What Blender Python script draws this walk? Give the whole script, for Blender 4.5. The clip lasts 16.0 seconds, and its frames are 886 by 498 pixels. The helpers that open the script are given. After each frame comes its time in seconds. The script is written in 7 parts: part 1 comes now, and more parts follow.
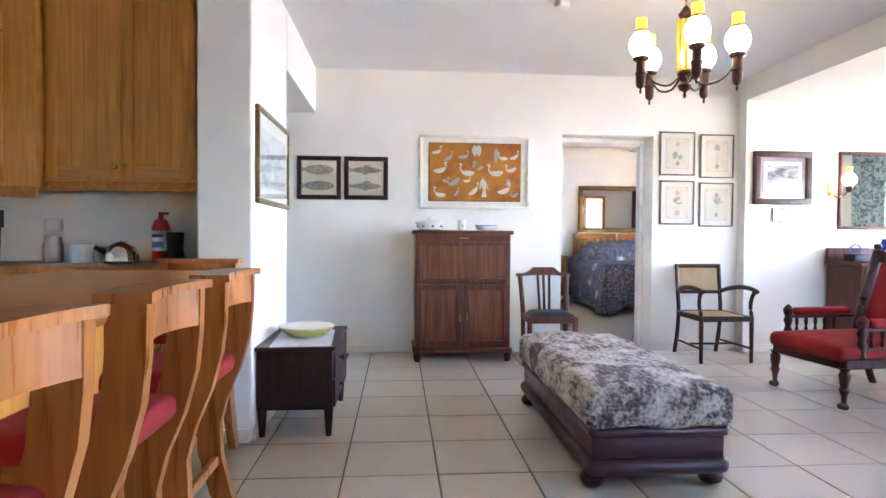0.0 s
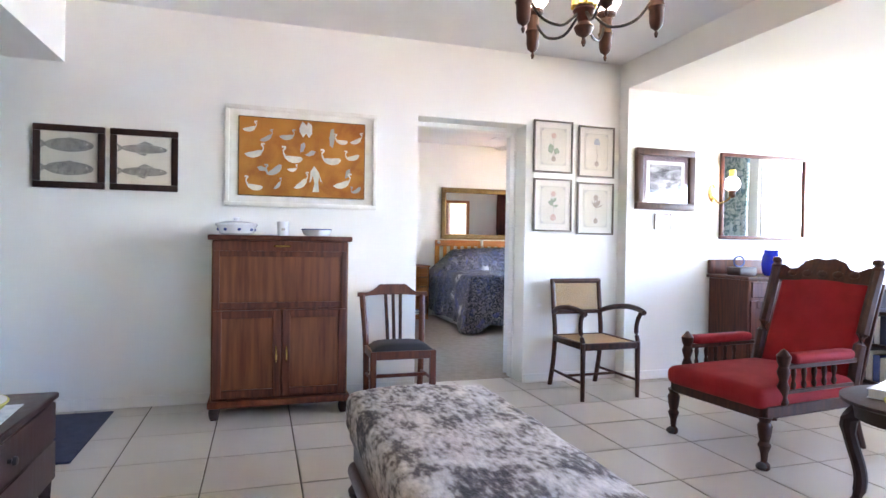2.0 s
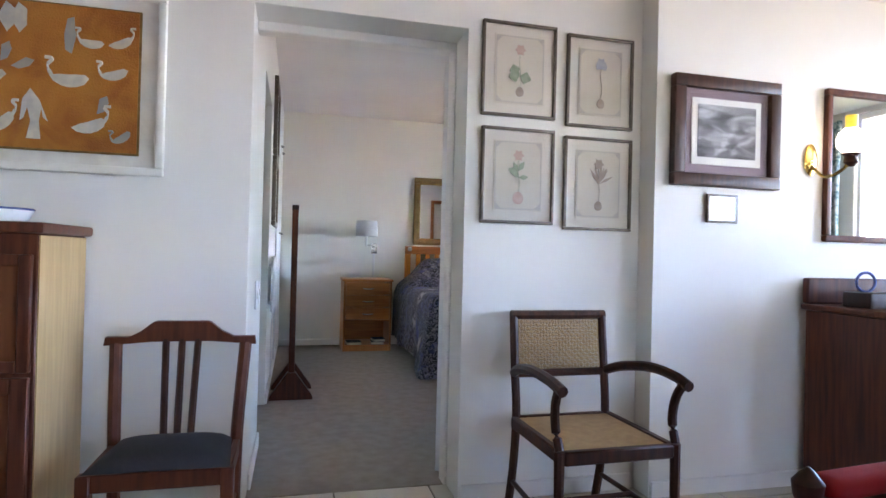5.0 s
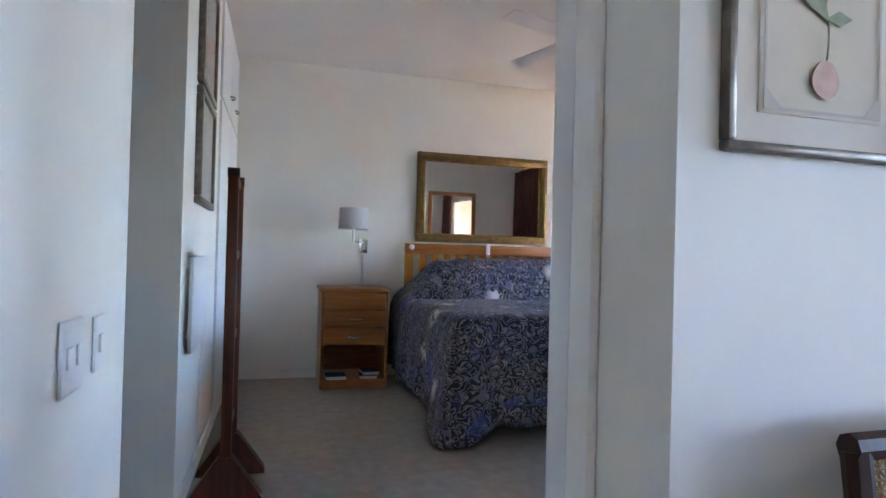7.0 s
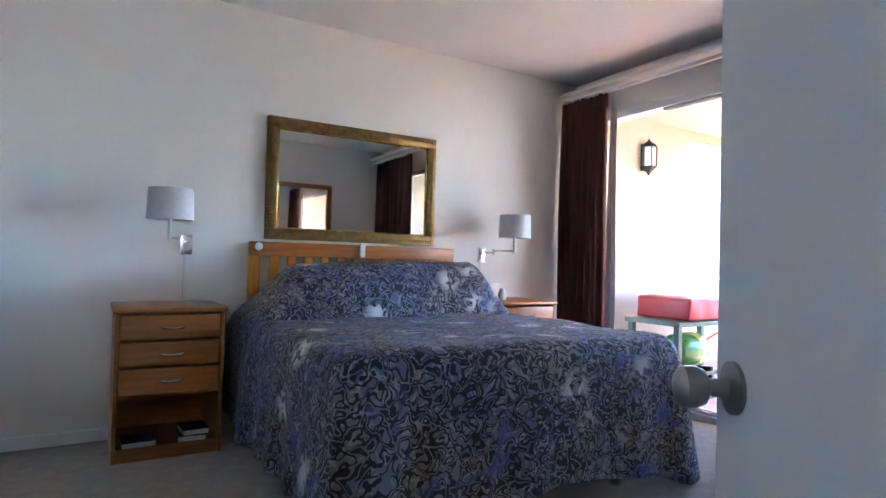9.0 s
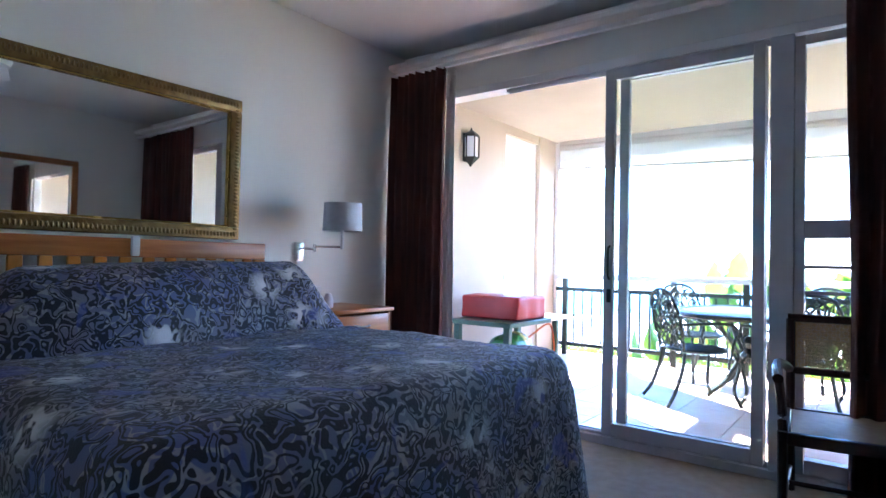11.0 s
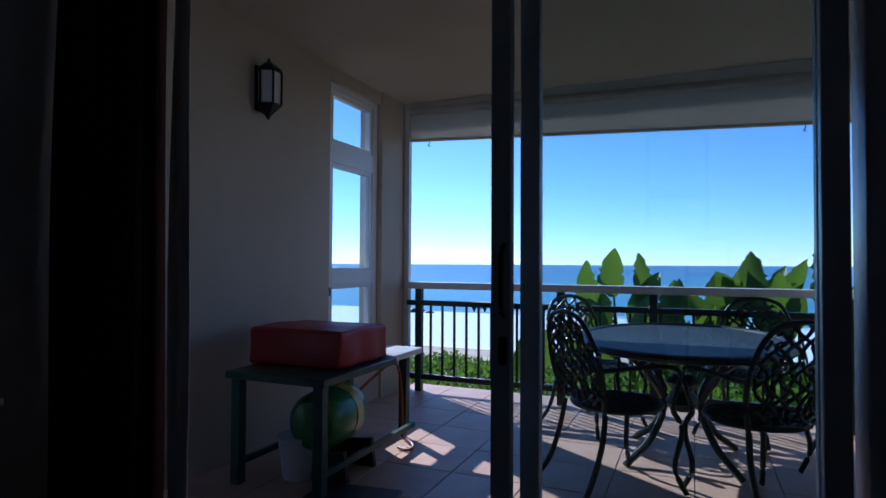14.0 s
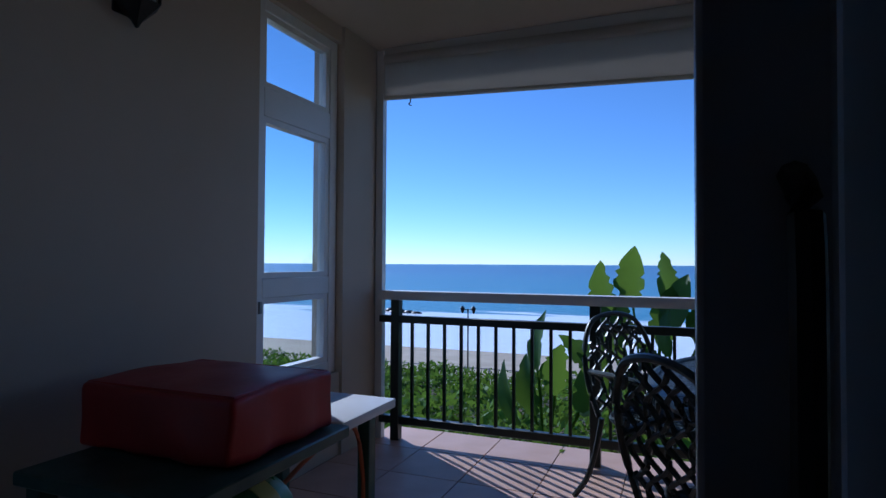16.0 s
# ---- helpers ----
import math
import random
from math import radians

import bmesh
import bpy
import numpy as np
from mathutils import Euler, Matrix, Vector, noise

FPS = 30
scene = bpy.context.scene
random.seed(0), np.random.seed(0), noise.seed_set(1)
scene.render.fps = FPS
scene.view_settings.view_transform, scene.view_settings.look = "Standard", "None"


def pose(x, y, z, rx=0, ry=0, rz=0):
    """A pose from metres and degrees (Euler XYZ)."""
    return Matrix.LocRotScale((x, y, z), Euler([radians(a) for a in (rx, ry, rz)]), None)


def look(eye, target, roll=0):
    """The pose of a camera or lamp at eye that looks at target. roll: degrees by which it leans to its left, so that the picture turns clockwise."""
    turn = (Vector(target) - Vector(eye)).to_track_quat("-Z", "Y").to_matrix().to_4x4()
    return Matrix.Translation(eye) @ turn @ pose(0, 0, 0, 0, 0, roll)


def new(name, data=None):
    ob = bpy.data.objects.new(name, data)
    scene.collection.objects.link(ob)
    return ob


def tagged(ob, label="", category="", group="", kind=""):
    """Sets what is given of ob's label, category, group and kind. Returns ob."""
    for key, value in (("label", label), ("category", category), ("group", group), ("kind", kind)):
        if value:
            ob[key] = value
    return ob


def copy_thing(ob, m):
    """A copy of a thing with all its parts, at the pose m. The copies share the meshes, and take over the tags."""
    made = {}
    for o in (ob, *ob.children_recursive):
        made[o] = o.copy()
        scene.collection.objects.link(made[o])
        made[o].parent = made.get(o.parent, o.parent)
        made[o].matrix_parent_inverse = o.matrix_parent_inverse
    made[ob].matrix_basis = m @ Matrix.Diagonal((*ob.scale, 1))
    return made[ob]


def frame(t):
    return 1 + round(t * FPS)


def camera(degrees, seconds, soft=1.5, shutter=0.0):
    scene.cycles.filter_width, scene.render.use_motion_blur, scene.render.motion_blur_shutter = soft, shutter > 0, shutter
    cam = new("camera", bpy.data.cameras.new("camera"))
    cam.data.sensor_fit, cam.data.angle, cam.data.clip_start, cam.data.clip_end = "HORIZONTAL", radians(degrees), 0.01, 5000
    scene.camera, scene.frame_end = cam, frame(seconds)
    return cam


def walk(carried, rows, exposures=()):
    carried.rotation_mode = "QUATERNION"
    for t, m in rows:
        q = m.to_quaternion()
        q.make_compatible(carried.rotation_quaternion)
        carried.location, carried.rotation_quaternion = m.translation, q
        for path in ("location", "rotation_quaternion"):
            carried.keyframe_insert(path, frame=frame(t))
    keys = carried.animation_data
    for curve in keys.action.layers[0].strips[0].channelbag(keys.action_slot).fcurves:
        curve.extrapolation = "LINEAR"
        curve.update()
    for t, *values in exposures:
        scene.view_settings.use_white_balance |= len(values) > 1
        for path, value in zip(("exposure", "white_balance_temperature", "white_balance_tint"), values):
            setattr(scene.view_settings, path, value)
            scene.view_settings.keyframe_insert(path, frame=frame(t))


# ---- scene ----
cam = camera(74.6, 16.0)
PATH = [
    (0, (-0.025, -0.875, 1.112), (0.128, 1.118, 1.066), 0.4),
    (0.5, (0.062, -0.605, 1.13), (0.296, 1.38, 1.087), 0.5),
    (1, (0.193, -0.303, 1.139), (0.543, 1.666, 1.105), 0.6),
    (1.5, (0.304, 0.014, 1.136), (0.77, 1.959, 1.109), 0.8),
    (2, (0.413, 0.351, 1.133), (1.011, 2.26, 1.11), 0.9),
    (2.5, (0.564, 0.678, 1.138), (1.242, 2.559, 1.121), 1.0),
    (3, (0.786, 0.951, 1.152), (1.467, 2.831, 1.143), 1.1),
    (3.8, (1.29, 1.30, 1.125), (1.96, 3.184, 1.13), 1.3),
    (4.3, (1.60, 1.62, 1.11), (2.20, 3.528, 1.12), 1.4),
    (4.9, (1.725, 2.08, 1.097), (2.225, 4.016, 1.11), 1.4),
    (5.5, (1.776, 2.712, 1.092), (2.232, 4.659, 1.11), 1.5),
    (6, (1.828, 3.147, 1.083), (2.266, 5.098, 1.101), 1.5),
    (6.5, (1.872, 3.567, 1.077), (2.364, 5.506, 1.097), 1.6),
    (7, (1.914, 3.951, 1.076), (2.457, 5.876, 1.095), 1.5),
    (7.5, (1.952, 4.294, 1.075), (2.598, 6.186, 1.098), 1.7),
    (8, (2.019, 4.617, 1.071), (2.797, 6.459, 1.1), 1.7),
    (8.5, (2.087, 4.888, 1.071), (2.966, 6.685, 1.104), 1.7),
    (9, (2.128, 5.185, 1.067), (3.163, 6.896, 1.111), 1.5),
    (10.2, (2.19, 5.70, 1.07), (3.595, 7.123, 1.118), 1.3),
    (11.5, (2.567, 6.193, 1.085), (4.27, 7.24, 1.132), 1.0),
    (12, (2.784, 6.335, 1.083), (4.587, 7.201, 1.132), 0.8),
    (12.5, (3.091, 6.47, 1.099), (4.939, 7.235, 1.145), 0.8),
    (13, (3.439, 6.611, 1.117), (5.298, 7.348, 1.161), 0.6),
    (13.5, (3.823, 6.743, 1.143), (5.677, 7.494, 1.187), 0.3),
    (14, (4.216, 6.849, 1.149), (6.052, 7.639, 1.196), 0.3),
    (14.5, (4.566, 6.958, 1.156), (6.374, 7.811, 1.201), 0.3),
    (15, (4.899, 7.067, 1.156), (6.692, 7.952, 1.204), 0.3),
    (15.5, (5.22, 7.238, 1.157), (7.03, 8.088, 1.208), 0.2),
    (16, (5.508, 7.393, 1.16), (7.361, 8.144, 1.207), 0.3),
]
walk(cam, [(t, look(eye, target, roll)) for t, eye, target, roll in PATH],
     exposures=[(0, 6.85, 7450, 30), (3.2, 6.55, 7250, 29), (5.3, 5.7, 7300, 29), (6.5, 5.45, 7000, 27), (7.3, 5.65, 6900, 26), (8.0, 5.8, 6600, 24), (8.5, 5.75, 6500, 24), (9.2, 5.6, 6400, 24), (11.3, 4.45, 5500, 17),
                (11.8, 3.15, 5350, 19), (12.5, 1.55, 5300, 21), (13.5, 0.6, 5150, 18), (14.5, -0.05, 5000, 13), (16, -0.35, 4900, 14)])


# ---- light ----
world = bpy.data.worlds.new("world")
scene.world = world
world.use_nodes = True
_n = world.node_tree.nodes
_sky = _n.new("ShaderNodeTexSky")
_sky.sky_type = "NISHITA"
_sky.sun_disc = False
SUN_AZ, SUN_EL = 55.0, 33.5          # degrees from +x towards +y, degrees up
_sky.sun_elevation = radians(SUN_EL)
_sky.sun_rotation = radians(90 - SUN_AZ)
_sky.air_density, _sky.dust_density, _sky.ozone_density = 0.75, 0.0, 6.0
world.node_tree.links.new(_sky.outputs[0], _n["Background"].inputs[0])
_n["Background"].inputs[1].default_value = 0.15
sun = new("sun", bpy.data.lights.new("sun", "SUN"))
sun.data.energy, sun.data.angle, sun.data.color = 5.0, radians(0.5), (1, 0.95, 0.87)
_d = Vector((math.cos(radians(SUN_EL)) * math.cos(radians(SUN_AZ)), math.cos(radians(SUN_EL)) * math.sin(radians(SUN_AZ)), math.sin(radians(SUN_EL))))
sun.matrix_world = look(_d * 30, (0, 0, 0))


def window_light(name, place, target, w, h, energy, colour=(0.90, 0.95, 1.0)):
    """Sky light that comes in at a window's opening."""
    lamp = new(name, bpy.data.lights.new(name, "AREA"))
    lamp.data.shape, lamp.data.size, lamp.data.size_y, lamp.data.energy, lamp.data.color = "RECTANGLE", w, h, energy, colour
    lamp.matrix_world = look(place, target)
    return lamp


window_light("sea_window_light", (6.44, 0.65, 1.5), (0, 0.65, 1.3), 1.6, 1.2, 0.30)
window_light("near_sea_window_light", (6.44, 3.7, 1.5), (0, 3.6, 1.3), 1.2, 1.7, 0.18)


# ---- materials ----
def mat(name, a, b=None, rough=0.6, metal=0.0, scale=8.0, stretch=(1, 1, 1), bump=0.0, bscale=60.0, detail=4.0, jitter=0.0, rvar=0.1, coat=0.0, spec=0.5):
    """A surface that wanders between colours a and b, with fine relief."""
    m = bpy.data.materials.new(name)
    m.use_nodes = True
    nt = m.node_tree
    p = nt.nodes["Principled BSDF"]
    lk = nt.links.new
    b = b or tuple(c * 0.85 for c in a)
    co = nt.nodes.new("ShaderNodeTexCoord")
    mp = nt.nodes.new("ShaderNodeMapping")
    mp.inputs["Scale"].default_value = stretch
    lk(co.outputs["Object"], mp.inputs["Vector"])
    nz = nt.nodes.new("ShaderNodeTexNoise")
    nz.inputs["Scale"].default_value, nz.inputs["Detail"].default_value = scale, detail
    lk(mp.outputs[0], nz.inputs["Vector"])
    ramp = nt.nodes.new("ShaderNodeValToRGB")
    ramp.color_ramp.elements[0].position, ramp.color_ramp.elements[1].position = 0.32, 0.68
    ramp.color_ramp.elements[0].color, ramp.color_ramp.elements[1].color = (*a, 1), (*b, 1)
    lk(nz.outputs["Fac"], ramp.inputs["Fac"])
    out = ramp.outputs["Color"]
    if jitter:
        oi = nt.nodes.new("ShaderNodeObjectInfo")
        hs = nt.nodes.new("ShaderNodeHueSaturation")
        mr = nt.nodes.new("ShaderNodeMapRange")
        mr.inputs["To Min"].default_value, mr.inputs["To Max"].default_value = 1 - jitter, 1 + jitter
        lk(oi.outputs["Random"], mr.inputs["Value"])
        lk(mr.outputs[0], hs.inputs["Value"])
        lk(out, hs.inputs["Color"])
        out = hs.outputs["Color"]
    lk(out, p.inputs["Base Color"])
    p.inputs["Metallic"].default_value = metal
    p.inputs["Coat Weight"].default_value = coat
    p.inputs["Specular IOR Level"].default_value = spec
    rr = nt.nodes.new("ShaderNodeMapRange")
    rr.inputs["To Min"].default_value, rr.inputs["To Max"].default_value = max(0.02, rough - rvar), min(1, rough + rvar)
    lk(nz.outputs["Fac"], rr.inputs["Value"])
    lk(rr.outputs[0], p.inputs["Roughness"])
    if bump:
        n2 = nt.nodes.new("ShaderNodeTexNoise")
        n2.inputs["Scale"].default_value, n2.inputs["Detail"].default_value = bscale, 3
        lk(mp.outputs[0], n2.inputs["Vector"])
        bp = nt.nodes.new("ShaderNodeBump")
        bp.inputs["Strength"].default_value, bp.inputs["Distance"].default_value = bump, 0.01
        lk(n2.outputs["Fac"], bp.inputs["Height"])
        lk(bp.outputs[0], p.inputs["Normal"])
    return m


def wood(name, dark, light, rough=0.46, axis=2, scale=5.0, coat=0.05, jitter=0.08):
    st = [9.0, 9.0, 9.0]
    st[axis] = 0.7
    return mat(name, dark, light, rough, 0, scale, tuple(st), 0.06, 30, 6, jitter, coat=coat, spec=0.32)


def glass(name, colour=(1, 1, 1), rough=0.0):
    m = bpy.data.materials.new(name)
    m.use_nodes = True
    nt = m.node_tree
    nt.nodes.remove(nt.nodes["Principled BSDF"])
    tr, gl, mx = nt.nodes.new("ShaderNodeBsdfTransparent"), nt.nodes.new("ShaderNodeBsdfGlossy"), nt.nodes.new("ShaderNodeMixShader")
    lw = nt.nodes.new("ShaderNodeLayerWeight")
    lw.inputs["Blend"].default_value = 0.5
    pw = nt.nodes.new("ShaderNodeMath")
    pw.operation = "POWER"
    pw.inputs[1].default_value = 4.0
    fr = nt.nodes.new("ShaderNodeMapRange")
    fr.inputs["To Min"].default_value, fr.inputs["To Max"].default_value = 0.03, 0.8
    nt.links.new(lw.outputs["Facing"], pw.inputs[0])
    nt.links.new(pw.outputs[0], fr.inputs["Value"])
    tr.inputs[0].default_value = (*colour, 1)
    gl.inputs["Roughness"].default_value = rough
    nt.links.new(fr.outputs[0], mx.inputs[0])
    nt.links.new(tr.outputs[0], mx.inputs[1])
    nt.links.new(gl.outputs[0], mx.inputs[2])
    nt.links.new(mx.outputs[0], nt.nodes["Material Output"].inputs["Surface"])
    return m


def glow(name, colour, strength):
    m = mat(name, colour, colour, 0.4)
    p = m.node_tree.nodes["Principled BSDF"]
    p.inputs["Emission Color"].default_value = (*colour, 1)
    p.inputs["Emission Strength"].default_value = strength
    return m


def blotch(name, stops, scale, rough=0.9, dist=1.5, detail=5.0, stretch=(1, 1, 1), bump=0.4, bscale=150.0, sheen=0.0):
    """A patterned surface: hard-edged blotches in several colours. stops: (position, colour)."""
    m = mat(name, stops[0][1], stops[-1][1], rough, 0, scale, stretch, bump, bscale, detail)
    for nd in m.node_tree.nodes:
        if nd.type == "VALTORGB":
            cr = nd.color_ramp
            cr.interpolation = "LINEAR"
            while len(cr.elements) > 1:
                cr.elements.remove(cr.elements[-1])
            cr.elements[0].position, cr.elements[0].color = stops[0][0], (*stops[0][1], 1)
            for ps, c in stops[1:]:
                cr.elements.new(ps).color = (*c, 1)
        if nd.type == "TEX_NOISE" and nd.inputs["Scale"].default_value == scale:
            nd.inputs["Distortion"].default_value = dist
    m.node_tree.nodes["Principled BSDF"].inputs["Sheen Weight"].default_value = sheen
    return m


M_WALL = mat("wall paint", (0.80, 0.785, 0.735), (0.77, 0.755, 0.705), 0.75, scale=1.6, bump=0.05, bscale=140)
M_CEIL = mat("ceiling paint", (0.78, 0.775, 0.77), (0.75, 0.745, 0.74), 0.85, scale=2, bump=0.05, bscale=160)
M_TRIM = mat("trim paint", (0.80, 0.79, 0.76), (0.76, 0.75, 0.72), 0.45, scale=3)
M_DOOR = mat("door paint", (0.72, 0.73, 0.74), (0.70, 0.71, 0.72), 0.5, scale=2, bump=0.03)
M_TILE = mat("glazed floor tile", (0.52, 0.475, 0.41), (0.508, 0.463, 0.398), 0.28, scale=2.6, jitter=0.05, bump=0.03, bscale=25, rvar=0.02)
M_GROUT = mat("grout", (0.10, 0.085, 0.07), (0.15, 0.125, 0.10), 0.9, scale=12)
M_CARPET = mat("grey carpet", (0.31, 0.268, 0.225), (0.37, 0.328, 0.28), 0.97, scale=14, bump=0.5, bscale=330, spec=0.1)
M_TERRA = mat("terracotta tile", (0.62, 0.40, 0.29), (0.52, 0.325, 0.225), 0.45, scale=4, jitter=0.08, bump=0.06)
M_MAHOG = wood("mahogany", (0.055, 0.013, 0.006), (0.125, 0.033, 0.013))
M_MAHOG_P = wood("striped mahogany panel", (0.09, 0.023, 0.008), (0.19, 0.058, 0.019), scale=3.5)
M_DARKWOOD = wood("dark stained wood", (0.014, 0.005, 0.004), (0.034, 0.011, 0.007))
M_TEAK = wood("brown teak", (0.030, 0.010, 0.006), (0.070, 0.023, 0.011))
M_CHERRY = wood("reddish chair wood", (0.07, 0.015, 0.005), (0.13, 0.032, 0.010))
M_PINE = wood("orange pine", (0.50, 0.18, 0.028), (0.62, 0.245, 0.046), 0.33)
M_PINE_H = wood("orange pine across", (0.50, 0.19, 0.045), (0.60, 0.27, 0.075), 0.35, axis=0)
M_BAR = wood("varnished bar wood", (0.33, 0.108, 0.021), (0.45, 0.168, 0.038), 0.32, axis=1, coat=0.15)
M_STOOL = wood("bent stool wood", (0.29, 0.085, 0.018), (0.40, 0.130, 0.030), 0.3, coat=0.3)
M_NIGHT = wood("bedside wood", (0.30, 0.098, 0.024), (0.41, 0.15, 0.04), 0.35, axis=0)
M_RED = mat("red upholstery", (0.33, 0.007, 0.007), (0.26, 0.005, 0.006), 0.85, scale=10, bump=0.15, bscale=260)
M_BLACKCLOTH = mat("black seat cloth", (0.014, 0.016, 0.020), (0.022, 0.024, 0.03), 0.7, scale=20, bump=0.1)
M_LEATHER = mat("oxblood leather", (0.050, 0.012, 0.014), (0.030, 0.008, 0.010), 0.33, scale=14, bump=0.12, bscale=120)
def cow_hide():
    """Dark hairs gathered in drifts on a cream and brown hide."""
    m = mat("speckled cow hide", (0.5, 0.46, 0.42), (0.1, 0.08, 0.07), 0.95, 0, 55, (1, 0.45, 1), 0.5, 160, 5, spec=0.15)
    nt = m.node_tree
    lk = nt.links.new
    p = nt.nodes["Principled BSDF"]
    ramp = nt.nodes["Color Ramp"]
    fine = ramp.inputs["Fac"].links[0].from_socket
    big = nt.nodes.new("ShaderNodeTexNoise")
    big.inputs["Scale"].default_value, big.inputs["Detail"].default_value, big.inputs["Distortion"].default_value = 4.5, 4, 0.6
    lk(nt.nodes["Texture Coordinate"].outputs["Object"], big.inputs["Vector"])
    mid = nt.nodes.new("ShaderNodeTexNoise")
    mid.inputs["Scale"].default_value, mid.inputs["Detail"].default_value = 19, 3
    lk(nt.nodes["Mapping"].outputs[0], mid.inputs["Vector"])
    a, b = nt.nodes.new("ShaderNodeMix"), nt.nodes.new("ShaderNodeMix")
    a.inputs[0].default_value, b.inputs[0].default_value = 0.42, 0.42
    lk(fine, a.inputs[2])
    lk(mid.outputs["Fac"], a.inputs[3])
    lk(a.outputs[0], b.inputs[2])
    lk(big.outputs["Fac"], b.inputs[3])
    lk(b.outputs[0], ramp.inputs["Fac"])
    cr = ramp.color_ramp
    cr.elements[0].position, cr.elements[0].color = 0.40, (0.035, 0.028, 0.025, 1)
    cr.elements[1].position, cr.elements[1].color = 0.60, (0.64, 0.59, 0.53, 1)
    cr.elements.new(0.455).color = (0.13, 0.105, 0.09, 1)
    cr.elements.new(0.50).color = (0.36, 0.32, 0.28, 1)
    p.inputs["Sheen Weight"].default_value = 0.15
    return m


M_HIDE = cow_hide()


def bedspread_cloth():
    """Black scrolls and pale flowers on taupe and blue cloth."""
    m = mat("patterned bedspread", (0.19, 0.165, 0.155), (0.085, 0.10, 0.21), 0.7, 0, 2.6, (1, 1, 1), 0.25, 130, 2)
    nt = m.node_tree
    p = nt.nodes["Principled BSDF"]
    p.inputs["Sheen Weight"].default_value = 0.05
    lk = nt.links.new
    base = p.inputs["Base Color"].links[0].from_socket
    co = nt.nodes["Texture Coordinate"].outputs["Object"]

    def bands(scale, dist, detail, stops):
        nz = nt.nodes.new("ShaderNodeTexNoise")
        nz.inputs["Scale"].default_value, nz.inputs["Distortion"].default_value, nz.inputs["Detail"].default_value = scale, dist, detail
        lk(co, nz.inputs["Vector"])
        r = nt.nodes.new("ShaderNodeValToRGB")
        cr = r.color_ramp
        cr.elements[0].position, cr.elements[0].color = stops[0][0], (stops[0][1],) * 3 + (1,)
        cr.elements[1].position, cr.elements[1].color = stops[1][0], (stops[1][1],) * 3 + (1,)
        for ps, v in stops[2:]:
            cr.elements.new(ps).color = (v,) * 3 + (1,)
        lk(nz.outputs["Fac"], r.inputs["Fac"])
        return r.outputs["Color"]

    def over(a, colour, fac):
        mx = nt.nodes.new("ShaderNodeMix")
        mx.data_type = "RGBA"
        lk(fac, mx.inputs[0])
        lk(a, mx.inputs[6])
        mx.inputs[7].default_value = (*colour, 1)
        return mx.outputs[2]
    c = over(base, (0.30, 0.28, 0.28), bands(12, 0.8, 1, [(0.47, 0), (0.49, 0.8), (0.53, 0.8), (0.55, 0)]))
    c = over(c, (0.008, 0.008, 0.012), bands(20, 0.9, 0.4, [(0.345, 0), (0.355, 1), (0.45, 1), (0.46, 0), (0.54, 0), (0.55, 1), (0.635, 1), (0.645, 0)]))
    c = over(c, (0.07, 0.085, 0.27), bands(5.0, 1.2, 2, [(0.60, 0), (0.66, 0.6)]))
    fl = nt.nodes.new("ShaderNodeTexVoronoi")
    fl.inputs["Scale"].default_value = 3.1
    lk(co, fl.inputs["Vector"])
    rr = nt.nodes.new("ShaderNodeMapRange")
    rr.inputs["From Min"].default_value, rr.inputs["From Max"].default_value, rr.inputs["To Min"].default_value, rr.inputs["To Max"].default_value = 0.08, 0.30, 1, 0
    lk(fl.outputs["Distance"], rr.inputs["Value"])
    mu = nt.nodes.new("ShaderNodeMath")
    mu.operation = "MULTIPLY"
    lk(rr.outputs[0], mu.inputs[0])
    lk(bands(15, 0.8, 1, [(0.45, 0), (0.52, 1)]), mu.inputs[1])
    c = over(c, (0.66, 0.63, 0.60), mu.outputs[0])
    lk(c, p.inputs["Base Color"])
    return m


M_SPREAD = bedspread_cloth()
M_CANE = mat("woven cane", (0.40, 0.25, 0.11), (0.50, 0.33, 0.16), 0.6, scale=30, bump=0.3, bscale=200)
M_GOLD = mat("gilt frame", (0.23, 0.14, 0.045), (0.14, 0.08, 0.025), 0.38, 0.7, scale=25, bump=0.3, bscale=90)
M_BRASS = mat("brass", (0.62, 0.42, 0.13), (0.50, 0.32, 0.09), 0.25, 1.0, scale=12)
M_CHROME = mat("chrome", (0.72, 0.72, 0.72), (0.66, 0.66, 0.66), 0.18, 1.0, scale=10)
M_STEEL = mat("brushed knob metal", (0.36, 0.36, 0.36), (0.30, 0.30, 0.30), 0.32, 1.0, scale=20)
M_MIRROR = mat("mirror silver", (0.92, 0.93, 0.92), (0.92, 0.93, 0.92), 0.015, 1.0, rvar=0.0)
M_WHITE = mat("white glaze", (0.80, 0.80, 0.80), (0.76, 0.77, 0.79), 0.2, scale=20)
M_BLUEPAINT = mat("blue glaze", (0.05, 0.08, 0.25), (0.08, 0.12, 0.3), 0.25)
M_MATBOARD = mat("cream mount board", (0.70, 0.65, 0.58), (0.66, 0.61, 0.54), 0.9, scale=4)
M_PAPER = mat("print paper", (0.66, 0.61, 0.52), (0.60, 0.55, 0.46), 0.9, scale=5)
M_INK = mat("grey ink", (0.17, 0.165, 0.15), (0.32, 0.30, 0.26), 0.9, scale=40)
M_SILVERF = mat("thin dark silver frame", (0.10, 0.085, 0.07), (0.18, 0.15, 0.12), 0.35, 0.6, scale=30)
M_WHITEF = mat("whitewashed frame", (0.76, 0.74, 0.68), (0.68, 0.65, 0.58), 0.5, scale=14, bump=0.1)
